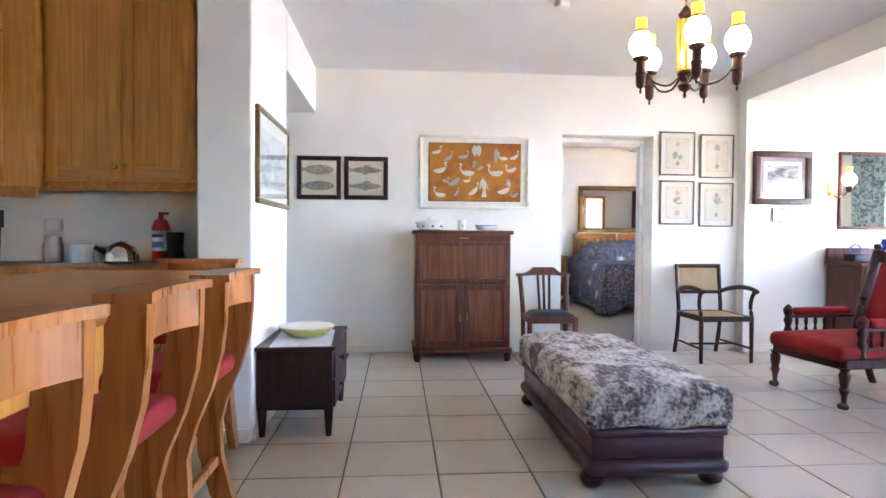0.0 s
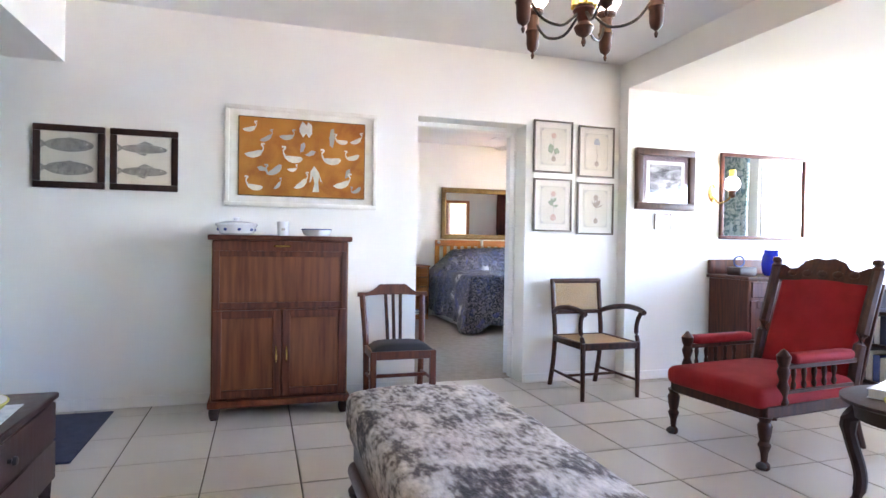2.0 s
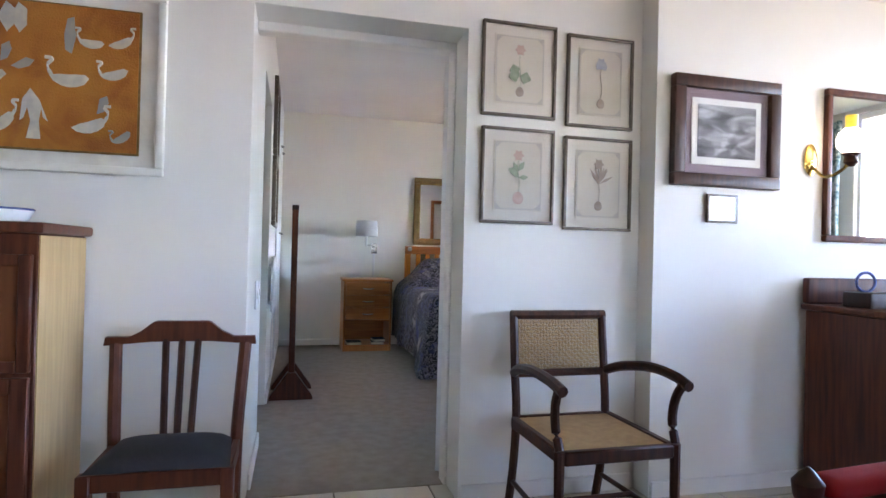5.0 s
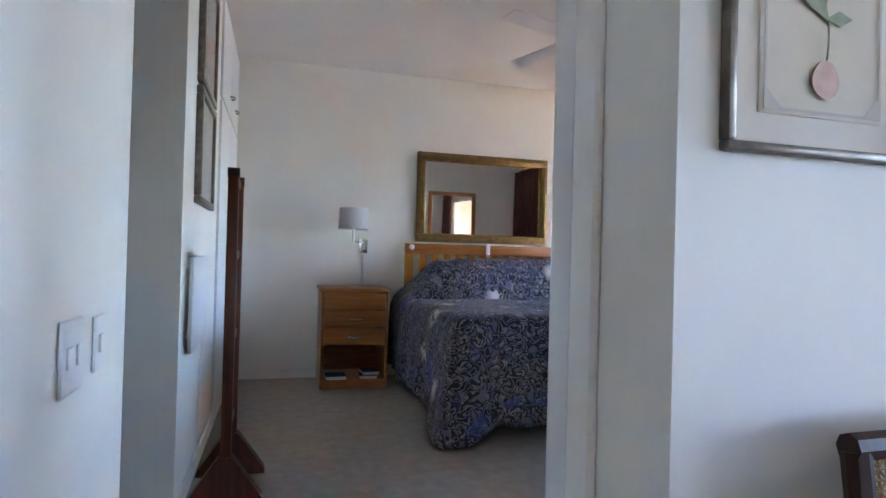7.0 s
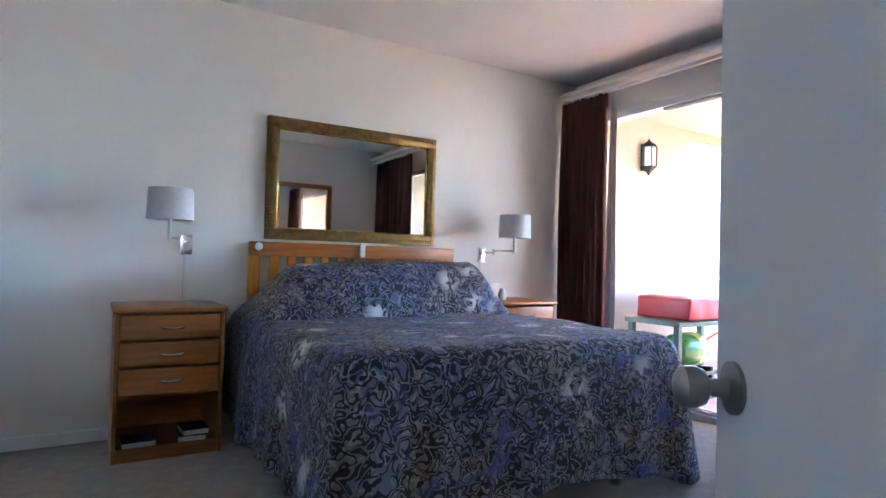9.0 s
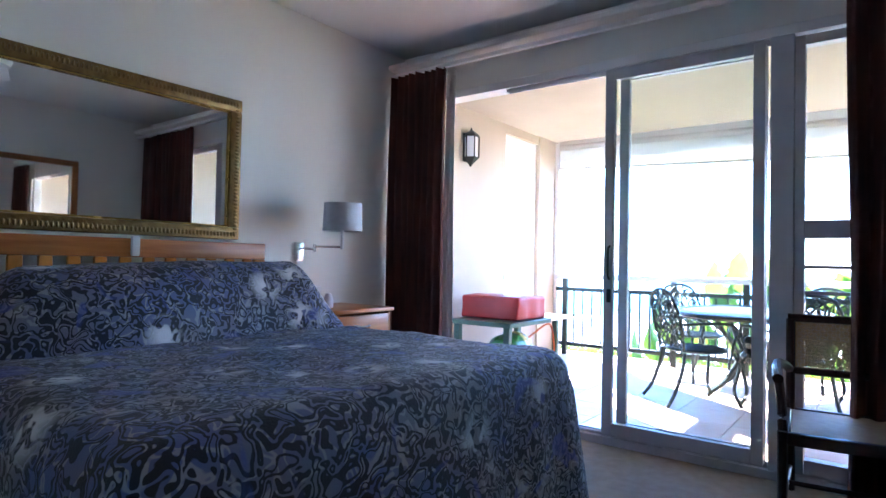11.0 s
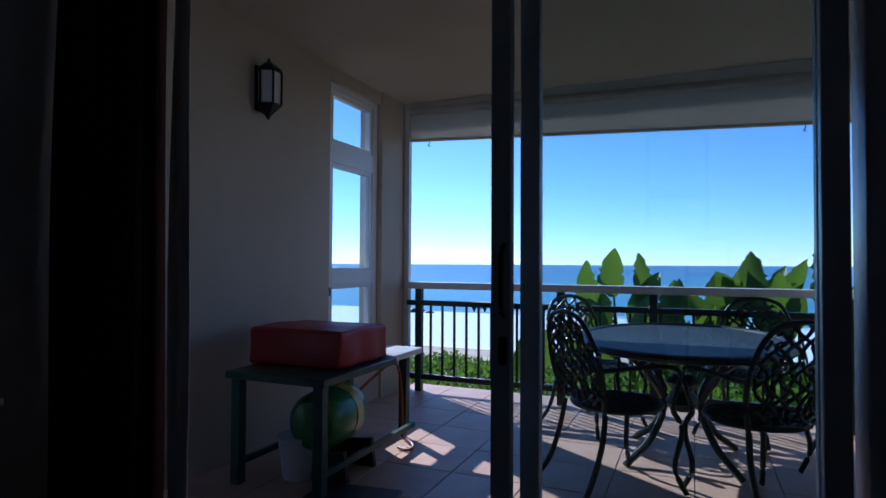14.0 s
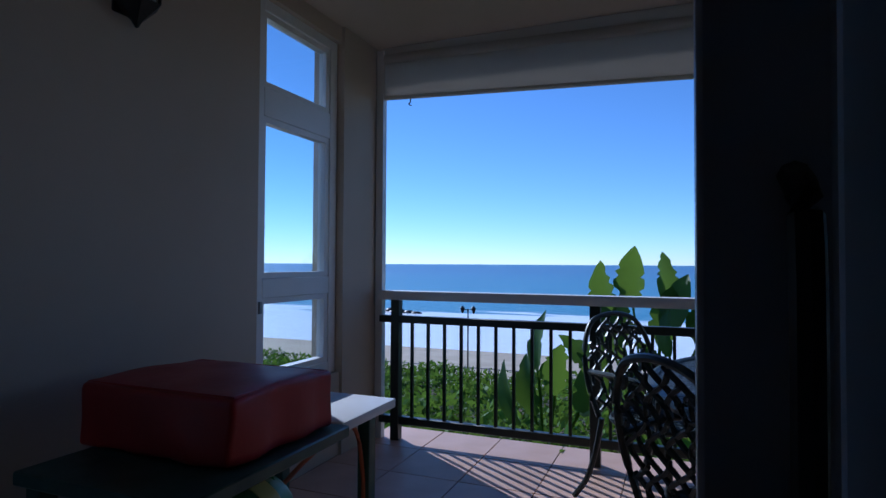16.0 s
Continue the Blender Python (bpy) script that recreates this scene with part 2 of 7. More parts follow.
M_OCHRE = blotch("ochre painted ground", [(0.3, (0.30, 0.085, 0.012)), (0.5, (0.42, 0.15, 0.02)), (0.7, (0.47, 0.19, 0.03))], 6, 0.85, 0.5)
M_BIRD = mat("pale bird paint", (0.62, 0.58, 0.50), (0.42, 0.42, 0.40), 0.85, scale=18)
M_BIRD_D = mat("grey bird paint", (0.25, 0.26, 0.27), (0.34, 0.33, 0.30), 0.85, scale=18)
M_GLASS = glass("clear glass")
M_DGLASS = glass("door glass", (0.93, 0.96, 0.96))
M_FRAME_W = mat("white window frame", (0.78, 0.78, 0.77), (0.74, 0.74, 0.73), 0.4, scale=4)
M_ALU = mat("grey coated aluminium", (0.52, 0.52, 0.55), (0.47, 0.47, 0.495), 0.42, 0.1, scale=6)
M_BALCWALL = mat("cream balcony paint", (0.50, 0.42, 0.33), (0.46, 0.385, 0.30), 0.8, scale=1.8, bump=0.06, bscale=120)
M_CURTAIN = mat("maroon curtain", (0.055, 0.014, 0.012), (0.115, 0.030, 0.022), 0.9, scale=5, stretch=(4, 4, 0.6), bump=0.2, bscale=200)
M_LINING = mat("curtain lining", (0.70, 0.68, 0.64), (0.66, 0.64, 0.60), 0.9)
M_GREENCURT = blotch("blue-green curtain", [(0.4, (0.10, 0.20, 0.22)), (0.55, (0.45, 0.55, 0.55))], 12, 0.9)
M_SHADE = mat("pale grey lamp shade", (0.55, 0.55, 0.57), (0.50, 0.50, 0.52), 0.85, scale=30, bump=0.1, bscale=200)
M_WPLASTIC = mat("white plastic", (0.75, 0.75, 0.76), (0.72, 0.72, 0.73), 0.35)
M_BLACK = mat("black plastic", (0.015, 0.015, 0.016), (0.022, 0.022, 0.022), 0.4)
M_IRON = mat("dark green cast iron", (0.022, 0.034, 0.034), (0.035, 0.050, 0.048), 0.42, 0.3, scale=30, bump=0.1)
M_RAIL = mat("dark painted railing", (0.020, 0.030, 0.026), (0.030, 0.042, 0.036), 0.4, 0.2, scale=20)
M_TROLLEY = mat("green trolley paint", (0.028, 0.085, 0.065), (0.018, 0.06, 0.045), 0.4, scale=12)
M_REDCOVER = mat("red vinyl cover", (0.36, 0.014, 0.013), (0.30, 0.011, 0.010), 0.45, scale=6, bump=0.15, bscale=14)
M_TANK = mat("green gas tank", (0.05, 0.22, 0.05), (0.035, 0.16, 0.04), 0.3, scale=10)
M_YELLOW = mat("pale yellow glaze", (0.72, 0.66, 0.22), (0.68, 0.62, 0.2), 0.25)
M_COBALT = mat("cobalt glass", (0.005, 0.03, 0.42), (0.004, 0.02, 0.34), 0.08, coat=0.6)
M_RUG = mat("dark blue rug", (0.018, 0.022, 0.05), (0.035, 0.04, 0.075), 0.95, scale=16, bump=0.4, bscale=200)
M_STEELK = mat("polished kettle steel", (0.62, 0.61, 0.60), (0.56, 0.55, 0.54), 0.15, 1.0)
M_EXT = mat("extinguisher red", (0.48, 0.02, 0.02), (0.42, 0.018, 0.018), 0.3)
M_GLOBE = glow("lit opal glass", (1.0, 0.90, 0.72), 0.16)
M_CHIMNEY = glow("amber glass chimney", (0.85, 0.62, 0.08), 0.015)
M_CORE = mat("amber crystal", (0.72, 0.52, 0.08), (0.55, 0.38, 0.05), 0.1, scale=30, coat=0.6)
M_BLIND = mat("cream roller blind", (0.70, 0.67, 0.62), (0.66, 0.63, 0.58), 0.85, scale=5, bump=0.05)
_nt = M_BLIND.node_tree
_tl, _ms = _nt.nodes.new("ShaderNodeBsdfTranslucent"), _nt.nodes.new("ShaderNodeMixShader")
_tl.inputs[0].default_value, _ms.inputs[0].default_value = (0.66, 0.61, 0.54, 1), 0.35
_nt.links.new(_nt.nodes["Principled BSDF"].outputs[0], _ms.inputs[1])
_nt.links.new(_tl.outputs[0], _ms.inputs[2])
_nt.links.new(_ms.outputs[0], _nt.nodes["Material Output"].inputs["Surface"])
M_LANTERN = mat("black lantern iron", (0.012, 0.012, 0.012), (0.02, 0.02, 0.02), 0.45, 0.4)
M_BOOK = mat("book paper", (0.72, 0.70, 0.64), (0.66, 0.64, 0.58), 0.9, scale=40)
M_TEXTILE = mat("blue-grey table mat", (0.40, 0.42, 0.46), (0.55, 0.56, 0.58), 0.9, scale=25, bump=0.2)


# ---- building helpers ----
class Bm:
    """A mesh under construction."""

    def __init__(self):
        self.bm = bmesh.new()

    def box(self, x0, x1, y0, y1, z0, z1, bevel=0.0, seg=1):
        m = Matrix.Translation(((x0 + x1) / 2, (y0 + y1) / 2, (z0 + z1) / 2)) @ Matrix.Diagonal((abs(x1 - x0), abs(y1 - y0), abs(z1 - z0), 1))
        r = bmesh.ops.create_cube(self.bm, size=1, matrix=m)
        if bevel:
            ed = {e for v in r["verts"] for e in v.link_edges}
            bmesh.ops.bevel(self.bm, geom=list(ed), offset=bevel, segments=seg, affect="EDGES", profile=0.5)
        return self

    def rod(self, p0, p1, r0, r1=None, seg=10):
        p0, p1 = Vector(p0), Vector(p1)
        d = p1 - p0
        m = Matrix.Translation((p0 + p1) / 2) @ d.to_track_quat("Z", "Y").to_matrix().to_4x4()
        bmesh.ops.create_cone(self.bm, cap_ends=True, segments=seg, radius1=r0, radius2=r0 if r1 is None else r1, depth=d.length, matrix=m)
        return self

    def lathe(self, profile, seg=16, cx=0.0, cy=0.0, m=None):
        """profile: (radius, z) from below upwards."""
        rings = []
        for r, z in profile:
            ring = []
            for k in range(seg):
                a = 2 * math.pi * k / seg
                v = Vector((cx + r * math.cos(a), cy + r * math.sin(a), z))
                ring.append(self.bm.verts.new(m @ v if m else v))
            rings.append(ring)
        for a, b in zip(rings, rings[1:]):
            for k in range(seg):
                self.bm.faces.new((a[k], a[(k + 1) % seg], b[(k + 1) % seg], b[k]))
        self.bm.faces.new(list(reversed(rings[0])))
        self.bm.faces.new(rings[-1])
        return self

    def tube(self, pts, r, seg=8, flat=1.0):
        """A bent bar through pts; flat squeezes it sideways."""
        pts = [Vector(p) for p in pts]
        rings = []
        for i, p in enumerate(pts):
            d = (pts[min(i + 1, len(pts) - 1)] - pts[max(i - 1, 0)]).normalized()
            up = Vector((0, 0, 1)) if abs(d.z) < 0.95 else Vector((0, 1, 0))
            s = d.cross(up).normalized()
            u = s.cross(d)
            rr = r[i] if isinstance(r, (list, tuple)) else r
            rings.append([self.bm.verts.new(p + s * rr * flat * math.cos(2 * math.pi * k / seg) + u * rr * math.sin(2 * math.pi * k / seg)) for k in range(seg)])
        for a, b in zip(rings, rings[1:]):
            for k in range(seg):
                self.bm.faces.new((a[k], b[k], b[(k + 1) % seg], a[(k + 1) % seg]))
        self.bm.faces.new(rings[0])
        self.bm.faces.new(list(reversed(rings[-1])))
        return self

    def prism(self, poly, axis, a, b):
        """A flat outline (2D) pushed from a to b along axis 0, 1 or 2."""
        def place(u, v, w):
            return ((w, u, v), (u, w, v), (u, v, w))[axis]
        lo = [self.bm.verts.new(place(u, v, a)) for u, v in poly]
        hi = [self.bm.verts.new(place(u, v, b)) for u, v in poly]
        self.bm.faces.new(list(reversed(lo)))
        self.bm.faces.new(hi)
        n = len(poly)
        for k in range(n):
            self.bm.faces.new((lo[k], lo[(k + 1) % n], hi[(k + 1) % n], hi[k]))
        return self

    def ball(self, c, rx, ry, rz, seg=14):
        bmesh.ops.create_uvsphere(self.bm, u_segments=seg, v_segments=max(6, seg // 2), radius=1, matrix=Matrix.Translation(c) @ Matrix.Diagonal((rx, ry, rz, 1)))
        return self

    def turn(self, m):
        bmesh.ops.transform(self.bm, matrix=m, verts=self.bm.verts)
        return self

    def mesh(self, name, material, smooth=True):
        bmesh.ops.recalc_face_normals(self.bm, faces=self.bm.faces)
        me = bpy.data.meshes.new(name)
        self.bm.to_mesh(me)
        self.bm.free()
        me.materials.append(material)
        if smooth:
            me.shade_smooth()
            me.set_sharp_from_angle(angle=radians(38))
        return me


def part(name, b, material, parent=None, label="", smooth=True):
    ob = new(name, b.mesh(name, material, smooth))
    ob.parent = parent
    return tagged(ob, label) if label else ob


def thing(name, label, category, x=0, y=0, z=0, rz=0, group=""):
    e = new(name)
    e.empty_display_size = 0.1
    e.matrix_basis = pose(x, y, z, 0, 0, rz)
    return tagged(e, label, category, group)


def solid(name, b, material, label, category, m=None, group="", kind=""):
    ob = new(name, b.mesh(name, material))
    if m is not None:
        ob.matrix_basis = m
    return tagged(ob, label, category, group, kind)


def struct(name, b, material):
    return tagged(new(name, b.mesh(name, material, False)), kind="structure")


def curve_pts(pts, n=6):
    """Smooth points through pts (Catmull-Rom)."""
    p = [Vector(q) for q in pts]
    p = [2 * p[0] - p[1]] + p + [2 * p[-1] - p[-2]]
    out = []
    for i in range(1, len(p) - 2):
        for k in range(n):
            t = k / n
            out.append(0.5 * ((2 * p[i]) + (p[i + 1] - p[i - 1]) * t + (2 * p[i - 1] - 5 * p[i] + 4 * p[i + 1] - p[i + 2]) * t * t + (3 * p[i] - p[i - 1] - 3 * p[i + 1] + p[i + 2]) * t ** 3))
    out.append(p[-2])
    return out


# ---- rooms ----
WY, JY, HY = 4.65, 4.53, 9.02        # picture wall, its forward part, bedroom head wall
CEIL = 2.665
struct("floor_1", Bm().box(-4.2, 6.5, -3.3, 4.85, -0.2, -0.006), M_GROUT)
struct("floor_2", Bm().box(0.4, 5.95, 4.85, 9.2, -0.2, 0.004), M_CARPET)
struct("floor_3", Bm().box(5.95, 9.06, 4.9, 9.5, -0.25, -0.006), M_GROUT)
struct("ceiling_1", Bm().box(-4.2, 6.5, -3.3, 9.2, CEIL, 2.85), M_CEIL)
struct("ceiling_2", Bm().box(3.32, 6.5, -3.2, JY, 2.44, CEIL - 0.002), M_WALL)
struct("wall_pictures", Bm().box(-3.0, 1.545, WY, 4.93, 0, CEIL).box(2.45, 3.32, WY, 4.93, 0, CEIL).box(1.545, 2.45, WY, 4.93, 2.095, CEIL), M_WALL)
struct("wall_forward", Bm().box(3.322, 6.5, JY, 4.93, 0, CEIL), M_WALL)
struct("wall_column", Bm().box(-1.085, -0.80, 2.28, 3.24, 0, CEIL, 0.012, 2).box(-1.145, -1.085, 2.50, 3.24, 0, CEIL).box(-1.13, -0.80, 3.24, WY, 2.25, CEIL), M_WALL)
struct("wall_passage", Bm().box(-3.0, -2.9, 3.0, WY, 0, CEIL).box(-3.0, -1.13, 2.98, 3.1, 0, CEIL), M_WALL)
struct("wall_kitchen", Bm().box(-4.2, -1.13, 2.86, 2.98, 0, CEIL).box(-4.3, -4.2, -3.3, 3.0, 0, CEIL), M_WALL)
struct("wall_back", Bm().box(-4.2, 3.5, -3.3, -3.18, 0, CEIL).box(4.2, 6.5, -3.3, -3.18, 0, CEIL).box(3.5, 4.2, -3.3, -3.18, 0, 1.0).box(3.5, 4.2, -3.3, -3.18, 2.1, CEIL), M_WALL)
struct("wall_sea", Bm().box(6.45, 6.6, -3.3, -0.2, 0, CEIL).box(6.45, 6.6, 1.5, 2.80, 0, CEIL).box(6.45, 6.6, 4.70, 4.86, 0, CEIL).box(6.45, 6.6, -0.2, 1.5, 0, 0.9).box(6.45, 6.6, -0.2, 1.5, 2.1, CEIL).box(6.45, 6.6, 2.80, 4.70, 0, 0.8).box(6.45, 6.6, 2.80, 4.70, 2.4, CEIL), M_WALL)
struct("wall_bedroom_left", Bm().box(1.40, 1.545, 4.93, 5.58, 0, CEIL).box(1.40, 1.545, 6.43, 9.2, 0, CEIL).box(1.40, 1.545, 5.58, 6.43, 2.10, CEIL), M_WALL)
struct("wall_lobby", Bm().box(0.4, 0.5, 4.93, 7.2, 0, CEIL).box(0.5, 1.40, 6.43, 6.55, 0, CEIL), M_WALL)
struct("wall_head", Bm().box(1.545, 5.95, HY, 9.2, 0, CEIL), M_WALL)
struct("wall_sliding", Bm().box(5.80, 5.95, 8.86, HY, 0, CEIL).box(5.80, 5.95, 4.93, 5.66, 0, CEIL).box(5.80, 5.95, 5.66, 8.86, 2.34, CEIL), M_WALL)
struct("cornice", Bm().box(5.60, 5.80, 4.94, HY - 0.005, 2.52, 2.56, 0.008), M_WALL)
struct("baseboard_1", Bm().box(-2.9, 1.52, WY - 0.014, WY, 0, 0.075, 0.004).box(2.46, 3.30, WY - 0.014, WY, 0, 0.075, 0.004).box(3.33, 6.44, JY - 0.014, JY, 0, 0.075, 0.004), M_TRIM)
struct("baseboard_2", Bm().box(1.56, 5.80, HY - 0.014, HY, 0, 0.075, 0.004).box(1.545, 1.559, 6.45, HY - 0.016, 0, 0.075, 0.004).box(1.545, 1.559, 4.94, 5.57, 0, 0.075, 0.004).box(0.52, 1.40, 6.416, 6.43, 0, 0.075, 0.004), M_TRIM)
struct("baseboard_3", Bm().box(-0.80, -0.786, 2.30, 3.24, 0, 0.075, 0.004).box(-1.07, -0.81, 2.266, 2.28, 0, 0.075, 0.004), M_TRIM)
struct("trim_door", Bm().box(2.432, 2.45, 4.84, 4.925, 0, 2.06, 0.006).box(1.545, 2.45, 4.84, 4.925, 2.055, 2.095, 0.006), M_TRIM)

# open bedroom door, hinged on the far side of its frame
door = thing("door_1", "flat white painted bedroom door standing wide open", "door", 2.40, 4.92, 0, 0)
DOOR_TURN = 55.6
leaf = Bm().box(0.0, 0.86, -0.02, 0.02, 0.012, 2.045, 0.003)
door.matrix_basis = pose(2.446, 4.985, 0, 0, 0, DOOR_TURN)
part("door_leaf", leaf, M_DOOR, door)
for sgn, nm in ((1, "door_knob"), (-1, "door_knob")):
    k = Bm().lathe([(0.036, 0), (0.036, 0.006), (0.014, 0.012), (0.012, 0.035), (0.024, 0.042), (0.029, 0.055), (0.028, 0.07), (0.018, 0.078), (0.004, 0.08)], 20)
    k.turn(pose(0.80, sgn * 0.02, 0.906, -90 * sgn))
    part(nm, k, M_STEEL, door, "dull metal door knob")
part("hinge", Bm().rod((0.0, -0.024, 0.25), (0.0, -0.024, 0.35), 0.007).rod((0.0, -0.024, 1.7), (0.0, -0.024, 1.8), 0.007), M_STEEL, door)
tagged(door, kind="structure")


def switch_plate(x, y, z, turn, w=0.075, h=0.115, rockers=1):
    e = thing("light_switch", "white plastic light switch plate on the wall", "light switch", x, y, z, turn)
    part("plate", Bm().box(-w / 2, w / 2, -0.008, 0, -h / 2, h / 2, 0.004), M_WPLASTIC, e)
    for k in range(rockers):
        cx = (k - (rockers - 1) / 2) * w / (rockers + 0.3)
        part("rocker", Bm().box(cx - 0.011, cx + 0.011, -0.013, -0.008, -0.02, 0.02, 0.002), M_TRIM, e)


switch_plate(-1.13 - 0.08, WY, 0.95, 0)
switch_plate(1.546, 5.17, 0.87, 90, 0.12, 0.14, 2)
switch_plate(1.546, 5.34, 0.87, 90, 0.07, 0.12, 1)
# ---- living room ----
def framed(name, label, x0, x1, z0, z1, y, frame_w, frame_mat, depth=0.025, mat_w=0.0, group="", board=None, picture=None, glazed=True, matrix=None):
    """A picture that hangs on a wall facing -y (or, with matrix, elsewhere)."""
    w, h = x1 - x0, z1 - z0
    e = thing(name, label, "mirror" if "mirror" in name else "picture", (x0 + x1) / 2, y, (z0 + z1) / 2, 0, group)
    if matrix is not None:
        e.matrix_basis = matrix
    fw = frame_w
    for nm, b in (("frame_rail", (-w / 2, w / 2, h / 2 - fw, h / 2)), ("frame_rail", (-w / 2, w / 2, -h / 2, -h / 2 + fw)), ("frame_stile", (-w / 2, -w / 2 + fw, -h / 2 + fw, h / 2 - fw)), ("frame_stile", (w / 2 - fw, w / 2, -h / 2 + fw, h / 2 - fw))):
        f = Bm().box(b[0], b[1], -depth, 0, b[2], b[3], min(0.006, fw * 0.3), 2)
        part(nm, f, frame_mat, e)
    iw, ih = w / 2 - fw, h / 2 - fw
    part("mount_board", Bm().box(-iw, iw, -depth * 0.45, 0, -ih, ih), board or M_MATBOARD, e)
    if mat_w:
        part("print", Bm().box(-iw + mat_w, iw - mat_w, -depth * 0.45 - 0.003, -depth * 0.45, -ih + mat_w, ih - mat_w), picture or M_PAPER, e)
    if glazed:
        g = part("glazing", Bm().box(-iw, iw, -depth * 0.45 - 0.009, -depth * 0.45 - 0.007, -ih, ih), M_GLASS, e)
        g.visible_shadow = False
    return e, -depth * 0.45 - 0.0045


def blob(points, y, t=0.0015):
    return Bm().prism(points, 1, y - t, y)


def arc_shape(cx, cz, parts, s=1.0, turn=0.0):
    """Outline of a bird or leaf from polar steps (degrees, radius)."""
    return [(cx + s * r * math.cos(radians(a + turn)), cz + s * r * math.sin(radians(a + turn))) for a, r in parts]


# large painting of pale birds on ochre
art, ya = framed("bird_painting", "ochre painting of pale geese in wide whitewashed frame", 0.168, 1.225, 1.364, 2.066, WY, 0.03, M_WHITEF, 0.035, 0.0, board=M_WHITEF, glazed=False)
part("gilt_slip", Bm().box(-0.442, 0.442, -0.024, -0.016, -0.277, 0.277, 0.003), M_GOLD, art)
part("canvas", Bm().box(-0.434, 0.434, -0.028, -0.0242, -0.269, 0.269), M_OCHRE, art)
random.seed(5)
BODY = [(180, 0.055), (200, 0.046), (230, 0.034), (270, 0.030), (310, 0.034), (340, 0.046), (5, 0.056), (20, 0.046), (40, 0.020), (90, 0.010), (140, 0.014), (165, 0.030)]
BIRDS = [(-0.37, 0.19, 0.8, 10), (-0.26, 0.13, 0.8, 25), (-0.12, 0.15, 0.9, 0), (0.27, 0.14, 0.8, -8), (0.37, 0.15, 0.8, 20), (-0.34, 0.02, 1.1, 8), (-0.07, 0.0, 1.2, -10), (0.20, 0.0, 1.2, -4), (0.35, 0.03, 0.9, 12), (-0.20, -0.09, 1.1, 32), (-0.08, -0.08, 0.6, 0), (-0.02, -0.18, 1.0, 35), (0.27, -0.17, 1.1, 14), (0.38, -0.21, 0.7, 30), (-0.33, -0.21, 1.0, -14), (-0.18, -0.2, 0.6, 45)]
for bx, bz, s, tn in BIRDS:
    b = blob(arc_shape(bx, bz, BODY, s, tn), -0.0285)
    sd = -1 if random.random() < 0.6 else 1
    nx, nz = bx + sd * 0.048 * s * math.cos(radians(tn)), bz + sd * 0.048 * s * math.sin(radians(tn))
    neck = curve_pts([(nx, -0.029, nz), (nx + sd * 0.012 * s, -0.029, nz + 0.03 * s), (nx - sd * 0.002, -0.029, nz + 0.052 * s), (nx + sd * 0.02 * s, -0.029, nz + 0.055 * s)], 4)
    b.tube(neck, 0.006 * s, 6, 0.5)
    part("bird", b, M_BIRD if random.random() < 0.75 else M_BIRD_D, art)
for bx, sg in ((-0.005, -1), (0.035, 1)):
    part("bird", blob(arc_shape(bx, 0.20, [(0, 0.022), (60, 0.045), (95, 0.062), (150, 0.03), (200, 0.026), (270, 0.05), (320, 0.03)]), -0.0285), M_BIRD, art)
part("bird", blob(arc_shape(0.20, 0.16, [(60, 0.03), (80, 0.07), (100, 0.06), (180, 0.02), (255, 0.06), (275, 0.07), (0, 0.02)]), -0.0285), M_BIRD_D, art)
part("bird", blob([(0.075, -0.05), (0.105, -0.09), (0.135, -0.17), (0.118, -0.155), (0.112, -0.12), (0.105, -0.17), (0.112, -0.235), (0.065, -0.235), (0.078, -0.17), (0.066, -0.12), (0.055, -0.16), (0.043, -0.17), (0.05, -0.09)], -0.0285), M_BIRD, art)
for bx, bz, tn in ((-0.02, 0.05, 70), (0.30, -0.12, 65), (-0.25, -0.10, 160), (0.02, 0.03, 20)):
    part("wing", blob(arc_shape(bx, bz, [(0, 0.07), (20, 0.05), (180, 0.01), (300, 0.02), (340, 0.05)], 1, tn), -0.0292), M_BIRD_D, art)

# two fish engravings in dark frames
for x0, x1 in ((-0.969, -0.563), (-0.535, -0.126)):
    e, yy = framed("fish_print", "engraving of two fish in a dark wooden frame", x0, x1, 1.443, 1.847, WY, 0.042, M_DARKWOOD, 0.025, 0.0, "pair of fish prints", M_PAPER)
    for fz in (0.075, -0.075):
        pts = [(0.14 * math.cos(radians(a)), fz + 0.038 * math.sin(radians(a)) * (1.15 if x0 < -0.8 else 0.75)) for a in range(0, 360, 24)]
        part("fish", blob(pts, yy).prism([(-0.12, fz), (-0.165, fz + 0.03), (-0.155, fz), (-0.165, fz - 0.03)], 1, yy - 0.0015, yy).prism([(-0.04, fz + 0.03), (0.0, fz + 0.052), (0.06, fz + 0.03)], 1, yy - 0.0015, yy).prism([(-0.05, fz - 0.03), (0.0, fz - 0.046), (0.02, fz - 0.03)], 1, yy - 0.0015, yy), M_INK, e)
        part("fish_eye", Bm().rod((0.10, yy - 0.002, fz + 0.008), (0.10, yy - 0.003, fz + 0.008), 0.005, seg=8), M_PAPER, e)

